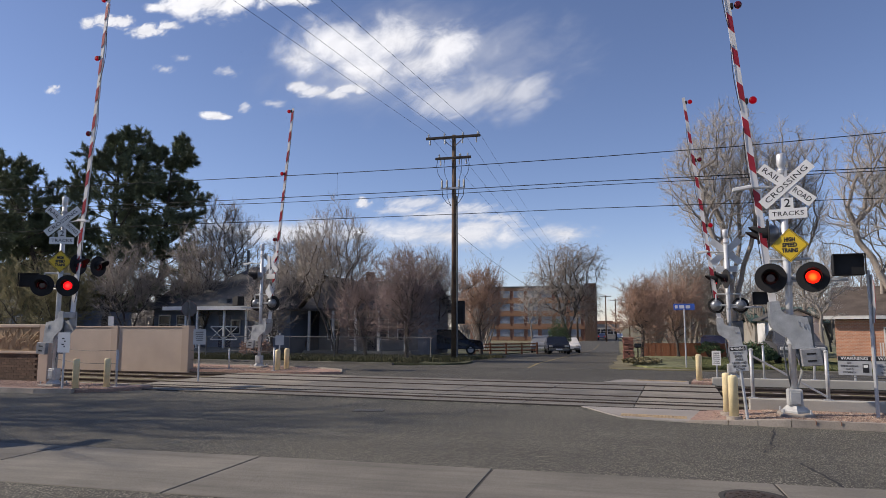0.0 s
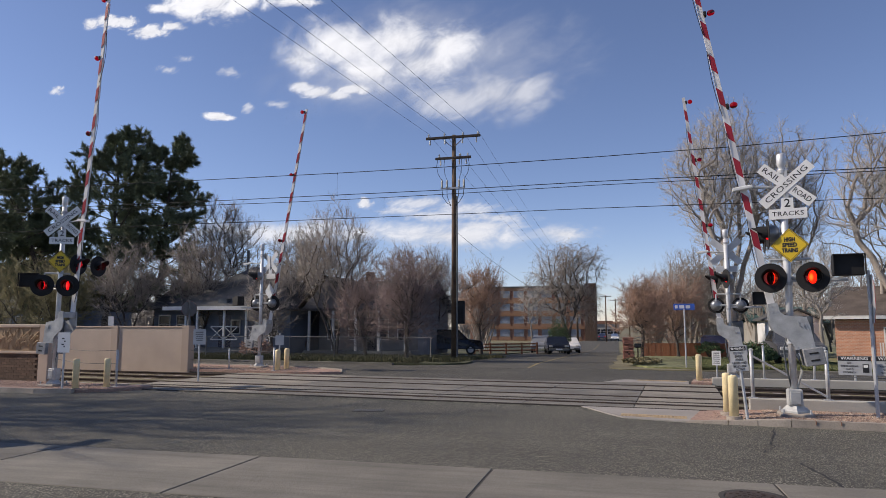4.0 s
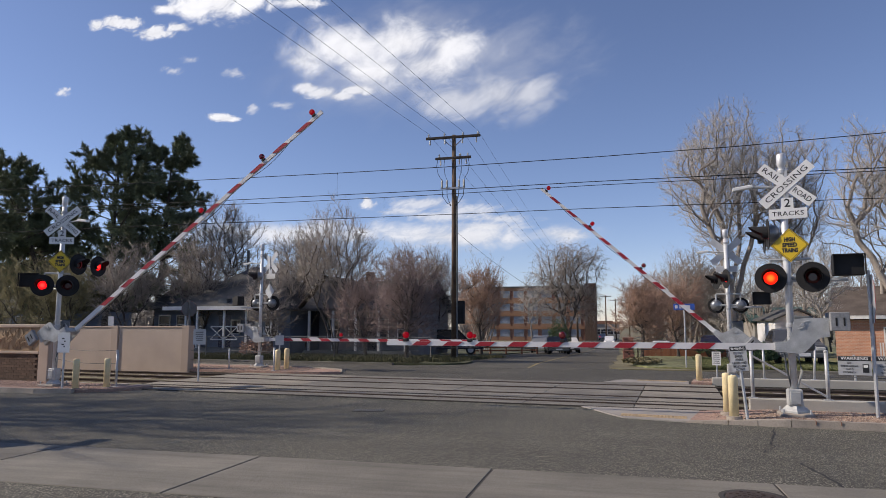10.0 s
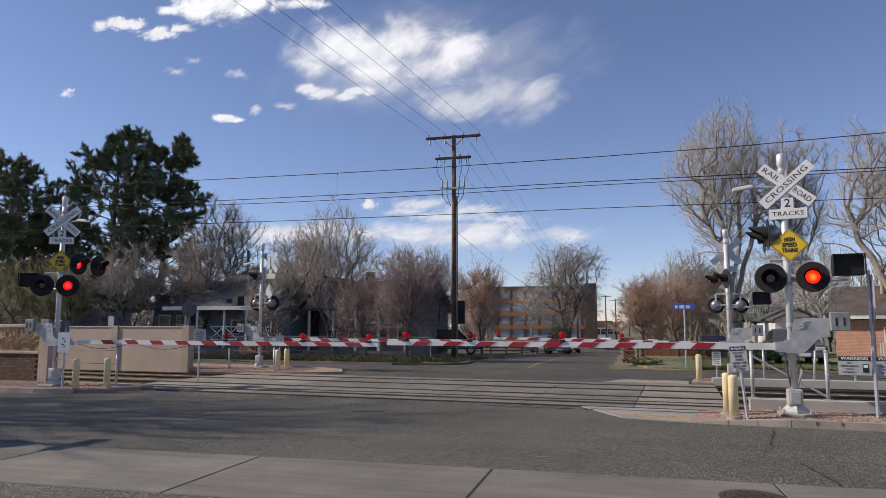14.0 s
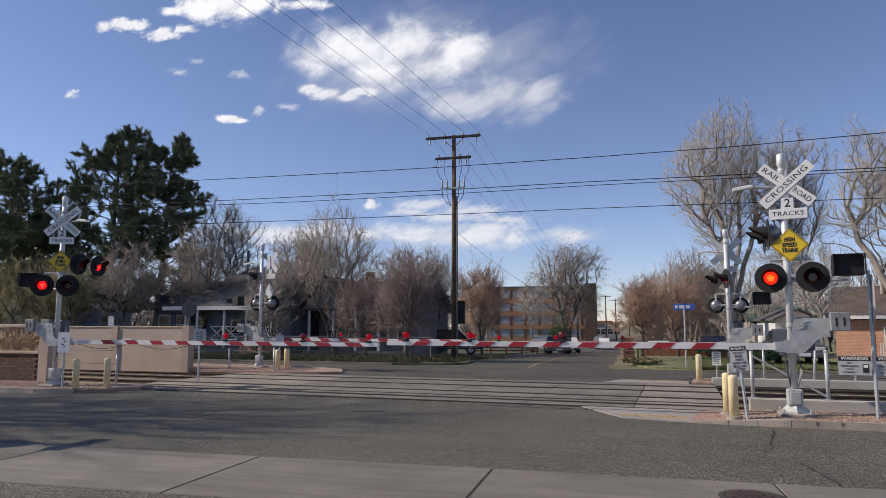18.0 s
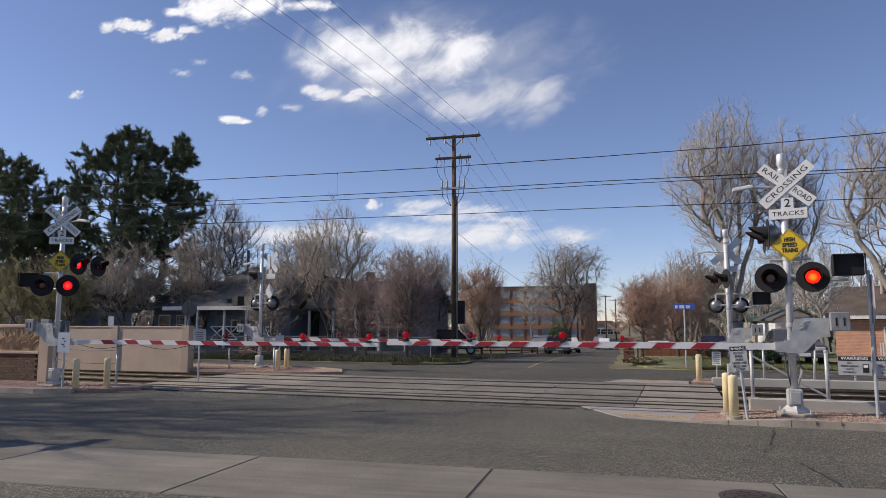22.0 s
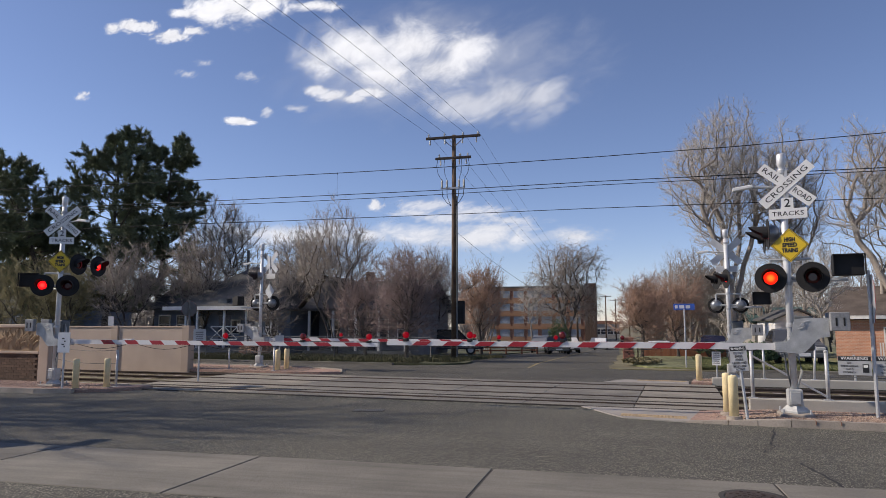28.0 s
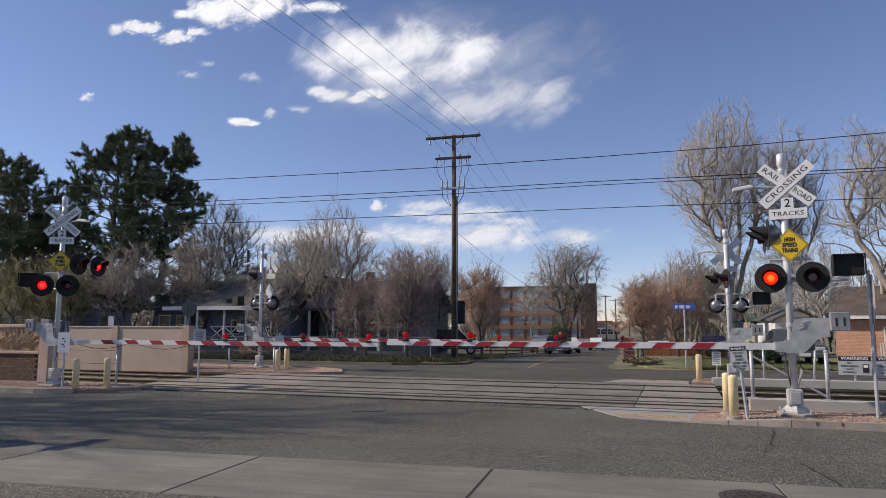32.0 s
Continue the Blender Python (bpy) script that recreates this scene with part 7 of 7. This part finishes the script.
part("gable", plate(bmesh.new(), [(0.05, 2.3), (2.55, 2.3), (1.3, 2.88)], -0.02, 0.1), M["siding_white"], h)
part("door", box(bmesh.new(), 0.9, 1.7, -0.06, 0, 0, 2.0), M["trim_white"], h)
h = thing("green_roof_house", pose(10.8, 60, Z), "low house with a dull green roof behind trees", "house")
part("wall", box(bmesh.new(), 0, 5, 0, 8, -0.1, 2.6), M["siding_tan"], h)
part("roof", gable_roof(bmesh.new(), -0.4, 5.4, -0.6, 8.6, 2.7, 3.9), M["roof_green"], h, "dull green roof")
for k in range(2):
    window(h, 1.4 + k * 2.2, 1.0, 0.9, 1.1, -0.02)

# flats
fl = thing("apartment_building", pose(-34.6, 160, 0), "long four-storey brown brick apartment building", "apartment building")
part("wall", box(bmesh.new(), 0, 29.4, 0, 14, -0.1, 12.4), M["brick_flats"], fl, "brown brick wall")
part("roof", box(bmesh.new(), -0.25, 29.6, -0.25, 14.2, 12.4, 12.75), M["roof"], fl, "dark flat roof edge")
part("stair_tower", box(bmesh.new(), 27.2, 29.8, -0.6, 6, -0.1, 13.2), M["brown_brick"], fl, "dark projecting corner tower")
for r in range(4):
    part("storey_band", box(bmesh.new(), 0, 27.1, -0.09, 0.0, 0.9 + r * 3.05 + 1.75, 0.9 + r * 3.05 + 2.45), M["render_band"], fl, "paler storey band")
    for c in range(8):
        window(fl, 1.9 + c * 3.3, 0.95 + r * 3.05, 2.3, 1.55, -0.02, "siding_tan", True, 0.1, "glass_sky_tone")
        part("balcony_panel", box(bmesh.new(), 0.5 + c * 3.3, 3.3 + c * 3.3, -0.5, -0.42, 0.1 + r * 3.05, 0.8 + r * 3.05), M["render_band"], fl)
# low pale buildings at the street's far end
for x, y, w_, hh, lab in ((-7.5, 205, 8, 4.0, "low pale commercial building at the street's end"), (-14, 235, 12, 4.6, "low pale building far down the street")):
    b_ = thing("far_building", pose(x, y, 0), lab, "building", "buildings at the street's end")
    part("wall", box(bmesh.new(), 0, w_, 0, 8, -0.1, hh), M["siding_tan"], b_)
    part("roof", box(bmesh.new(), -0.3, w_ + 0.3, -0.3, 8.3, hh, hh + 0.5), M["brick_far"], b_, "red-brown roof edge")
    for k in range(4):
        window(b_, 1.5 + k * w_ / 4.3, 1.0, 1.6, 1.4, -0.02)

# wooden fence behind the lawn
wf = thing("wooden_fence", pose(1.6, 47.2, Z), "red-brown wooden board fence behind the lawn", "fence")
fb_me = None
for k in range(56):
    if fb_me is None:
        ob = part("fence_board", box(bmesh.new(), 0, 0.145, 0, 0.025, 0, 0.86), M["fencewood"], wf)
        fb_me = ob.data
    else:
        linked("fence_board", fb_me, pose(k * 0.15, random.uniform(-0.01, 0.01), random.uniform(-0.02, 0.02)), wf)
for z in (0.2, 0.65):
    part("fence_rail", box(bmesh.new(), 0, 8.4, 0.026, 0.08, z, z + 0.08), M["fencewood"], wf)

# low timber rail fence along the driveway
rf = thing("rail_fence", pose(-10.5, 50.0, Z, 0, 0, 33), "low dark timber rail fence along the driveway", "fence")
for k in range(5):
    part("fence_post", box(bmesh.new(), k * 1.3 - 0.06, k * 1.3 + 0.06, -0.06, 0.06, -0.1, 0.78, 0.01), M["fencewood"], rf)
    if k < 4:
        for z in (0.2, 0.45, 0.68):
            part("fence_rail", box(bmesh.new(), k * 1.3 + 0.06, k * 1.3 + 1.24, -0.025, 0.025, z - 0.05, z + 0.05, 0.008), M["fencewood"], rf)

# brick gate pillar and the stump beside it
M["brick_pillar"] = mat("brick_pillar", (0.27, 0.12, 0.085), 0.95, 0, 0.3, 4, 30, 0.3, rand=0.35)
bp_ = thing("brick_pillar", pose(0.42, 31.9, Z), "short red brick pillar with a dark letter box", "pillar")
me_ = None
for r in range(14):
    for c in range(2):
        for d in range(2):
            mm = pose(-0.12 + 0.24 * c + random.uniform(-0.03, 0.03), -0.12 + 0.24 * d + random.uniform(-0.03, 0.03), r * 0.078, 0, 0, (90 if r % 2 else 0) + random.uniform(-7, 7))
            if me_ is None:
                ob = part("brick", box(bmesh.new(), -0.112, 0.112, -0.112, 0.112, 0.0, 0.068, 0.006), M["brick_pillar"], bp_)
                ob.matrix_basis = mm
                me_ = ob.data
            else:
                linked("brick", me_, mm, bp_)
part("core", box(bmesh.new(), -0.2, 0.2, -0.2, 0.2, 0.0, 1.08), M["mortar"], bp_)
part("letter_box", box(bmesh.new(), 0.26, 0.56, -0.2, 0.05, 0.62, 0.82, 0.03), M["paint_dark"], bp_, "small dark letter box")
part("letter_box_post", tube(bmesh.new(), (0.41, -0.08, -0.05), (0.41, -0.08, 0.63), 0.03, None, 6), M["timber"], bp_)


# ---- cars ----
M["paint_grey"] = mat("paint_grey", (0.10, 0.105, 0.115), 0.3, 0.3, 0.1, 3, 30, 0.0)


def car(name, m, paint, label, length=4.5, width=1.78, height=1.45, kind="sedan", lights=None):
    """Length along local x, front at +x."""
    c = thing(name, m, label, "car")
    L, H = length / 2, height
    if kind == "pickup":
        side = [(-L, 0.5), (-L, 1.0), (-0.15 * L, 1.02), (-0.12 * L, H), (0.28 * L, H), (0.5 * L, 1.05), (0.95 * L, 0.98), (L, 0.8), (L, 0.42), (-0.9 * L, 0.38)]
        glass = [(-0.10 * L, 1.04), (-0.08 * L, H - 0.08), (0.26 * L, H - 0.08), (0.45 * L, 1.06)]
    elif kind == "van":
        side = [(-L, 0.4), (-L, 1.0), (-0.93 * L, H - 0.05), (-0.8 * L, H), (0.3 * L, H), (0.55 * L, 1.05), (0.95 * L, 0.92), (L, 0.7), (L, 0.36), (-0.95 * L, 0.33)]
        glass = [(-0.85 * L, 1.0), (-0.8 * L, H - 0.12), (0.27 * L, H - 0.12), (0.47 * L, 1.02)]
    else:
        side = [(-L, 0.45), (-0.98 * L, 0.85), (-0.7 * L, 0.93), (-0.42 * L, H - 0.03), (-0.2 * L, H), (0.12 * L, H - 0.02), (0.45 * L, 0.95), (0.92 * L, 0.82), (L, 0.65), (L, 0.36), (-0.95 * L, 0.33)]
        glass = [(-0.6 * L, 0.94), (-0.38 * L, H - 0.1), (0.1 * L, H - 0.09), (0.38 * L, 0.96)]
    bm = plate(bmesh.new(), side[::-1], -width / 2, width / 2)
    for v in bm.verts:
        if v.co.z > 0.96:
            v.co.y *= 0.82
    bmesh.ops.bevel(bm, geom=bm.edges[:], offset=0.05, segments=2, affect="EDGES")
    part("body", bm, M[paint], c, smooth=False)
    for s in (-1, 1):
        y = s * (width / 2 * 0.84)
        g2 = bmesh.new()
        vs = [g2.verts.new((x, s * (width / 2 * (1.005 if z < 1.0 else 0.86)), z)) for x, z in glass]
        vs2 = [g2.verts.new((x, s * (width / 2 * (1.015 if z < 1.0 else 0.87)), z)) for x, z in glass]
        g2.faces.new(vs), g2.faces.new(vs2[::-1])
        for k in range(4):
            g2.faces.new((vs[k], vs[(k + 1) % 4], vs2[(k + 1) % 4], vs2[k]))
        part("side_window", g2, M["dirtyglass"], c, "dark side window")
    for x0, z0, x1, z1 in ((glass[3][0] + 0.05, glass[3][1], glass[2][0] + 0.05, glass[2][1]), (glass[0][0] - 0.05, glass[0][1], glass[1][0] - 0.05, glass[1][1])):
        g2 = bmesh.new()
        d = 0.02 if x0 > 0 else -0.02
        w0, w1 = width * 0.42, width * 0.37
        vs = [g2.verts.new(q) for q in ((x0 + d, -w0, z0), (x0 + d, w0, z0), (x1 + d, w1, z1), (x1 + d, -w1, z1))]
        vs2 = [g2.verts.new(q.co + Vector((d, 0, 0.01))) for q in vs]
        g2.faces.new(vs), g2.faces.new(vs2[::-1])
        for k in range(4):
            g2.faces.new((vs[k], vs[(k + 1) % 4], vs2[(k + 1) % 4], vs2[k]))
        part("windscreen" if x0 > 0 else "rear_window", g2, M["dirtyglass"], c)
    for x in (-0.62 * L, 0.64 * L):
        for s in (-1, 1):
            wm = pose(x, s * (width / 2 - 0.09), 0.33, 90)
            w = part("wheel", lathe(bmesh.new(), [(0.2, -0.1), (0.31, -0.1), (0.33, -0.07), (0.33, 0.07), (0.31, 0.1), (0.2, 0.1)], 18, close=False), M["tyre"], c, "black tyre")
            w.matrix_basis = wm
            part("rim", lathe(bmesh.new(), [(0.205, -0.07), (0.205, 0.07), (0.06, 0.085)], 12), M["galv"], w)
    for s in (-1, 1):
        part("headlight", box(bmesh.new(), L - 0.06, L + 0.012, s * width * 0.36 - 0.16, s * width * 0.36 + 0.16, 0.62, 0.76, 0.02), M["head" if lights == "front" else "insulator"], c, "clear headlight")
        part("tail_light", box(bmesh.new(), -L - 0.012, -L + 0.05, s * width * 0.38 - 0.12, s * width * 0.38 + 0.12, 0.72, 0.9, 0.02), M["tail" if lights == "rear" else "arm_red"], c, "red tail light")
    part("bumper", box(bmesh.new(), L - 0.08, L + 0.05, -width * 0.46, width * 0.46, 0.34, 0.52, 0.03), M["darkgrey"], c)
    part("bumper", box(bmesh.new(), -L - 0.05, -L + 0.08, -width * 0.46, width * 0.46, 0.36, 0.55, 0.03), M["darkgrey"], c)
    part("plate", box(bmesh.new(), L + 0.05, L + 0.06, -0.26, 0.26, 0.40, 0.53), M["white"], c, "blank pale number plate")
    return c


car("parked_car", pose(-11.5, 46.0, 0.1, 0, 0, 12), "paint_dark", "dark estate car parked on the driveway", 4.8, 1.9, 1.7, "van")
car("parked_car", pose(-5.0, 57.0, 0.0, 0, 0, -80), "paint_dark", "dark saloon parked at the kerb facing the crossing", 4.5)
car("parked_car", pose(-4.6, 66, 0.003, 0, 0, -82), "paint_white", "white car parked far down the street", 4.5)
car("parked_car", pose(-6.6, 60.5, 0.09, 0, 0, -86), "paint_silver", "silver car parked beside the big bare tree", 4.5)
car("parked_car", pose(6.5, 52.0, 0.09, 0, 0, 88), "paint_purple", "dark purple car parked by the wooden fence", 4.4)
car("parked_car", pose(7.15, 31.6, 0.105, 0, 0, -94), "paint_grey", "grey car parked before the brick house", 4.5)
car("parked_car", pose(13.6, 31.5, 0.105, 0, 0, 110), "paint_white", "white car parked before the brick house", 4.5)
car_a = car("moving_car", pose(-2.4, 150, 0.0, 0, 0, -90), "paint_white", "white car coming up the side street", 4.6, 1.85, 1.6, "van", "front")
car_b = car("moving_car", pose(-4.2, 118, 0.0, 0, 0, 90), "paint_silver", "silver car with red tail lights driving off", 4.6, 1.8, 1.5, "sedan", "rear")
CAR_ROWS = {
    "a": [(0, 0.2, 178), (6, -1.2, 150), (9, -1.5, 128), (12, -1.7, 112), (14.5, -1.9, 104), (17, -2.0, 101), (25, -2.0, 100), (27.5, -2.3, 97), (32, -2.8, 90)],
    "b": [(0, -3.6, 60.5), (0.1, -3.6, 60.6), (32, -3.6, 60.6)],
}
CAR_ROWS["b"] = [(0, -4.0, 175), (9, -3.7, 170), (14, -3.4, 150), (17, -3.4, 128), (20, -3.4, 124), (25, -3.4, 122), (28, -3.5, 112), (30, -3.7, 100), (32, -4.4, 92)]


# ---- shrubs, grass, litter ----
def shrub(name, x, y, w, hgt, seed, label, material="shrub", leaves=1800):
    rnd = random.Random(seed)
    wood, leaf = Limbs(), Limbs()
    for k in range(14):
        a = rnd.uniform(0, math.tau)
        e = Vector((math.cos(a) * w * 0.35, math.sin(a) * w * 0.35, hgt * rnd.uniform(0.5, 0.9)))
        wood.limb([Vector((0, 0, -0.05)), e * 0.5 + Vector((0, 0, 0.1)), e], [0.03, 0.02, 0.008], 4)
    for k in range(leaves):
        a, b, r = rnd.uniform(0, math.tau), rnd.uniform(-0.2, 1), rnd.uniform(0.6, 1.05) ** 0.6
        lump = 1 + 0.18 * math.sin(a * 3 + seed) * math.sin(b * 7 + seed)
        p = Vector((math.cos(a) * math.sqrt(max(0, 1 - b * b)) * w / 2, math.sin(a) * math.sqrt(max(0, 1 - b * b)) * w / 2, hgt * (0.42 + 0.55 * b))) * r * lump
        p.z = max(0.03, p.z)
        d = Vector((rnd.uniform(-1, 1), rnd.uniform(-1, 1), rnd.uniform(-0.4, 1))).normalized() * rnd.uniform(0.06, 0.13)
        s = d.orthogonal().normalized() * 0.03
        o = len(leaf.v)
        leaf.v += [tuple(p - d * 0.5), tuple(p + s), tuple(p + d * 0.5), tuple(p - s)]
        leaf.f.append((o, o + 1, o + 2, o + 3))
    t = thing(name, pose(x, y, Z), label, "shrub", "shrubs on the lawns")
    for nm, lm, mt in (("stem", wood, "bark"), ("foliage", leaf, material)):
        ob = new(nm, lm.mesh(nm, M[mt], False))
        ob.parent = t
    return t


M["straw"] = mat("straw", (0.17, 0.145, 0.075), 0.95, 0, 0.3, 2, 20, 0.0)
shrub("evergreen_shrub", 5.25, 29.6, 1.7, 0.85, 42, "low dark evergreen shrub behind the platform", leaves=3000)
shrub("evergreen_shrub", 5.5, 45.5, 1.6, 0.95, 43, "green shrub by the wooden fence")
shrub("dry_shrub", 0.9, 28.9, 1.5, 0.28, 44, "low dry tuft beside the brick pillar", "straw", 1600)
shrub("dry_shrub", -17.6, 30.6, 1.6, 0.9, 45, "dry yellow shrub behind the chain-link fence", "twig_brown", 1200)
shrub("evergreen_shrub", -4.9, 58.5, 1.8, 2.7, 46, "tall dark evergreen beside the big bare tree", leaves=3500)
shrub("evergreen_shrub", -5.6, 70.0, 1.8, 2.4, 47, "dark evergreen behind the parked car", leaves=2500)


def tufts(name, where, count, seed, label, material, hmin, hmax):
    rnd = random.Random(seed)
    g3 = Limbs()
    for _ in range(count):
        x, y, z = where(rnd)
        for k in range(3):
            a = rnd.uniform(0, math.tau)
            hh = rnd.uniform(hmin, hmax)
            d = Vector((math.cos(a), math.sin(a), 0)) * 0.02
            o = len(g3.v)
            lean = Vector((rnd.uniform(-0.05, 0.05), rnd.uniform(-0.05, 0.05), hh))
            p = Vector((x + rnd.uniform(-0.04, 0.04), y + rnd.uniform(-0.04, 0.04), z))
            g3.v += [tuple(p - d), tuple(p + d), tuple(p + lean)]
            g3.f.append((o, o + 1, o + 2))
    ob = new(name, g3.mesh(name, M[material], False))
    return tagged(ob, label, "grass", kind="stuff")


M["blade"] = mat("blade", (0.08, 0.125, 0.036), 0.9, 0, 0.35, 1.2, 8, 0.0, tint=(0.21, 0.19, 0.09))
# Left-hand grass, darkened in the colour for the shade over that strip.
M["blade_shaded"] = mat("blade_shaded", (0.05, 0.062, 0.022), 0.9, 0, 0.35, 0.8, 8, 0.0, tint=(0.10, 0.085, 0.045))
def in_right(r):
    u = 0.75 + r.random() * 5.6
    v = 26.9 + r.random() ** 2 * 14
    p = T(u, v)
    return p.x, p.y, Z + fall(p.y)
def in_left(r):
    u = -36 + r.random() * 27.0
    v = 27.0 + r.random() ** 1.6 * 9 + (1.0 if u > -10.5 else 0.0)
    p = T(u, v)
    return p.x, p.y, Z + fall(p.y)
tufts("grass_right", in_right, 26000, 51, "short green and straw-coloured grass of the lawn", "blade", 0.03, 0.11)
tufts("grass_left", in_left, 17000, 52, "thin rough grass before the houses, coloured dark for tree shade", "blade_shaded", 0.05, 0.20)


def stones(name, outline, count, seed, label, material, size, z, sink=None):
    """Loose stones lying on a bed, as one heap of small wedges."""
    rnd = random.Random(seed)
    g4 = Limbs()
    (u0, u1), (v0, v1) = outline
    for _ in range(count):
        u, v = rnd.uniform(u0, u1), rnd.uniform(v0, v1)
        p = T(u, v, z if sink is None else z - 0.085 * min(max((sink - u) / 1.2, 0.0), 1.0))
        s = rnd.uniform(0.5, 1.2) * size
        a = rnd.uniform(0, math.tau)
        o = len(g4.v)
        for k in range(4):
            c = a + k * math.tau / 4 + rnd.uniform(-0.3, 0.3)
            g4.v.append((p.x + math.cos(c) * s, p.y + math.sin(c) * s, p.z - 0.01))
        g4.v.append((p.x + rnd.uniform(-0.3, 0.3) * s, p.y + rnd.uniform(-0.3, 0.3) * s, p.z + s * rnd.uniform(0.5, 0.9)))
        g4.f += [(o + k, o + (k + 1) % 4, o + 4) for k in range(4)]
    ob = new(name, g4.mesh(name, M[material], False))
    return tagged(ob, label, "gravel", kind="stuff")


def stone_mat(name, c1, c2):
    m = mat(name, c1, 0.95, 0, 0.25, 8, 60, 0.2)
    n, l = m.node_tree.nodes, m.node_tree.links
    geo, rp = n.new("ShaderNodeNewGeometry"), n.new("ShaderNodeValToRGB")
    rp.color_ramp.elements[0].color, rp.color_ramp.elements[1].color = (*c1, 1), (*c2, 1)
    l.new(geo.outputs["Random Per Island"], rp.inputs[0])
    src = m.node_tree.nodes["Principled BSDF"].inputs["Base Color"].links[0].from_node
    l.new(rp.outputs[0], src.inputs[0])
    return m


M["stones_red"] = stone_mat("stones_red", (0.23, 0.15, 0.11), (0.45, 0.35, 0.275))
M["stones_dark"] = stone_mat("stones_dark", (0.045, 0.036, 0.03), (0.15, 0.12, 0.10))
stones("gravel_right", ((0.4, 7.0), (12.68, 13.98)), 9000, 61, "loose reddish crushed gravel", "stones_red", 0.016, 0.112, 1.6)
stones("gravel_left", ((-22, -13.9), (13.1, 14.55)), 7000, 62, "loose reddish crushed gravel", "stones_red", 0.018, 0.087)
stones("gravel_far", ((-20, -12.4), (20.5, 22.2)), 6000, 63, "loose reddish crushed gravel", "stones_red", 0.026, 0.092)
stones("gravel_platform", ((0.45, 4.0), (20.75, 21.8)), 2500, 64, "loose reddish crushed gravel", "stones_red", 0.026, 0.082)
stones("ballast_left", ((-26, -14.3), (14.7, 20.3)), 12000, 65, "dark stone ballast round the sleepers", "stones_dark", 0.032, -0.17)
stones("ballast_right", ((1.1, 9), (14.3, 20.4)), 7000, 66, "dark stone ballast round the sleepers", "stones_dark", 0.032, -0.198)

# ---- out of view on the left: added verge, with unseen trees and street sign placed to shade the road ----
sheet("verge_left", [(-48, 4.6), (-17.6, 5.0), (-16.9, 6.2), (-17.6, 9.2), (-48, 11.0)], -0.05, 0.12, "lawn", "unseen grass verge added under the shadow-casting trees", "verge")
bare_tree("street_tree", -25.5, 7.0, 0.12, 19.0, 9.5, 71, 0.2, "bark", "twig", "tall bare street tree on the verge", low=0.25, points=1100, twig_len=1.2)
bare_tree("street_tree", -33.0, 7.6, 0.12, 21.0, 10.0, 72, 0.2, "bark", "twig", "bare street tree on the verge", low=0.25, points=1100, twig_len=1.2)
os_ = octagon_sign(pose(-11.75, 7.14, 0.0), 2.5, 0.4, 3.3, "stop sign with street name blades on a steel post", 120)
part("name_blade", box(bmesh.new(), -0.5, 0.5, -0.012, 0.012, 3.0, 3.24), M["streetblue"], os_)
part("name_blade", box(bmesh.new(), -0.012, 0.012, -0.5, 0.5, 3.26, 3.5), M["streetblue"], os_)

# ---- far woods ----
def far_woods():
    """Bare twiggy woods behind the houses, as one mass."""
    rng = np.random.default_rng(81)
    rnd = random.Random(81)
    fine, limbs = Limbs(), []
    spots = [(-112 + k * 2.3 + rnd.uniform(-1.5, 1.5), rnd.uniform(84, 125), 0.098) for k in range(92)]
    spots += [(-62 + k * 2.6 + rnd.uniform(-1, 1), rnd.uniform(62, 74), 0.115) for k in range(30)] + [(6 + k * 2.8 + rnd.uniform(-1, 1), rnd.uniform(60, 75), 0.125) for k in range(14)]
    for x, y, k in spots:
        if -0.19 * y < x < 0.01 * y + 2.0:
            continue
        hgt = rnd.uniform(0.75, 1.15) * y * k
        for b in range(20):
            a, r = rnd.uniform(0, math.tau), rnd.random() ** 0.5 * hgt * 0.33
            s = Vector((x + math.cos(a) * r * 0.2, y + math.sin(a) * r * 0.2, rnd.uniform(0.0, 0.35) * hgt + fall(y)))
            e = Vector((x + math.cos(a) * r, y + math.sin(a) * r, hgt * (1 - (r / hgt) ** 2 * 4) * rnd.uniform(0.7, 1.0)))
            mid = s.lerp(e, 0.5) + Vector((rnd.uniform(-0.3, 0.3), rnd.uniform(-0.3, 0.3), 0.2))
            fine.limb([s, mid, e], [0.1, 0.06, 0.02], 3)
            limbs += [(tuple(s), tuple(mid)), (tuple(mid), tuple(e))]
    tv, tf = twig_cloud(rng, limbs, (6, 4), 0.62, 0.022)
    b = np.array(fine.v)
    ob = new("far_woods", joined("far_woods", np.concatenate([b, tv]), fine.f, tf + len(b), M["twig"]))
    return tagged(ob, "distant bare woods behind the houses", "woods", kind="stuff")


far_woods()


# ---- what moves ----
def motions():
    for key, rows in GATE_ROWS.items():
        arm, at, s = ARMS[key]
        walk(arm, [(t, pose(*at) @ pose(0, 0, 0, 0, -s * a, 0)) for t, a in rows])
    for lens, m, first in FLASHERS:
        walk(lens, flash_rows(m, first))
    for ob, key in ((car_a, "a"), (car_b, "b")):
        turn = -90 if key == "a" else 90
        walk(ob, [(t, pose(x, y, 0.003 + fall(y), 0, 0, turn)) for t, x, y in CAR_ROWS[key]])
    for ob, m, drift in CLOUDS:
        end = m.copy()
        end.translation = m.translation + RIGHT * drift - UP * drift * 0.22
        walk(ob, [(0, m), (32.0, end)])


motions()
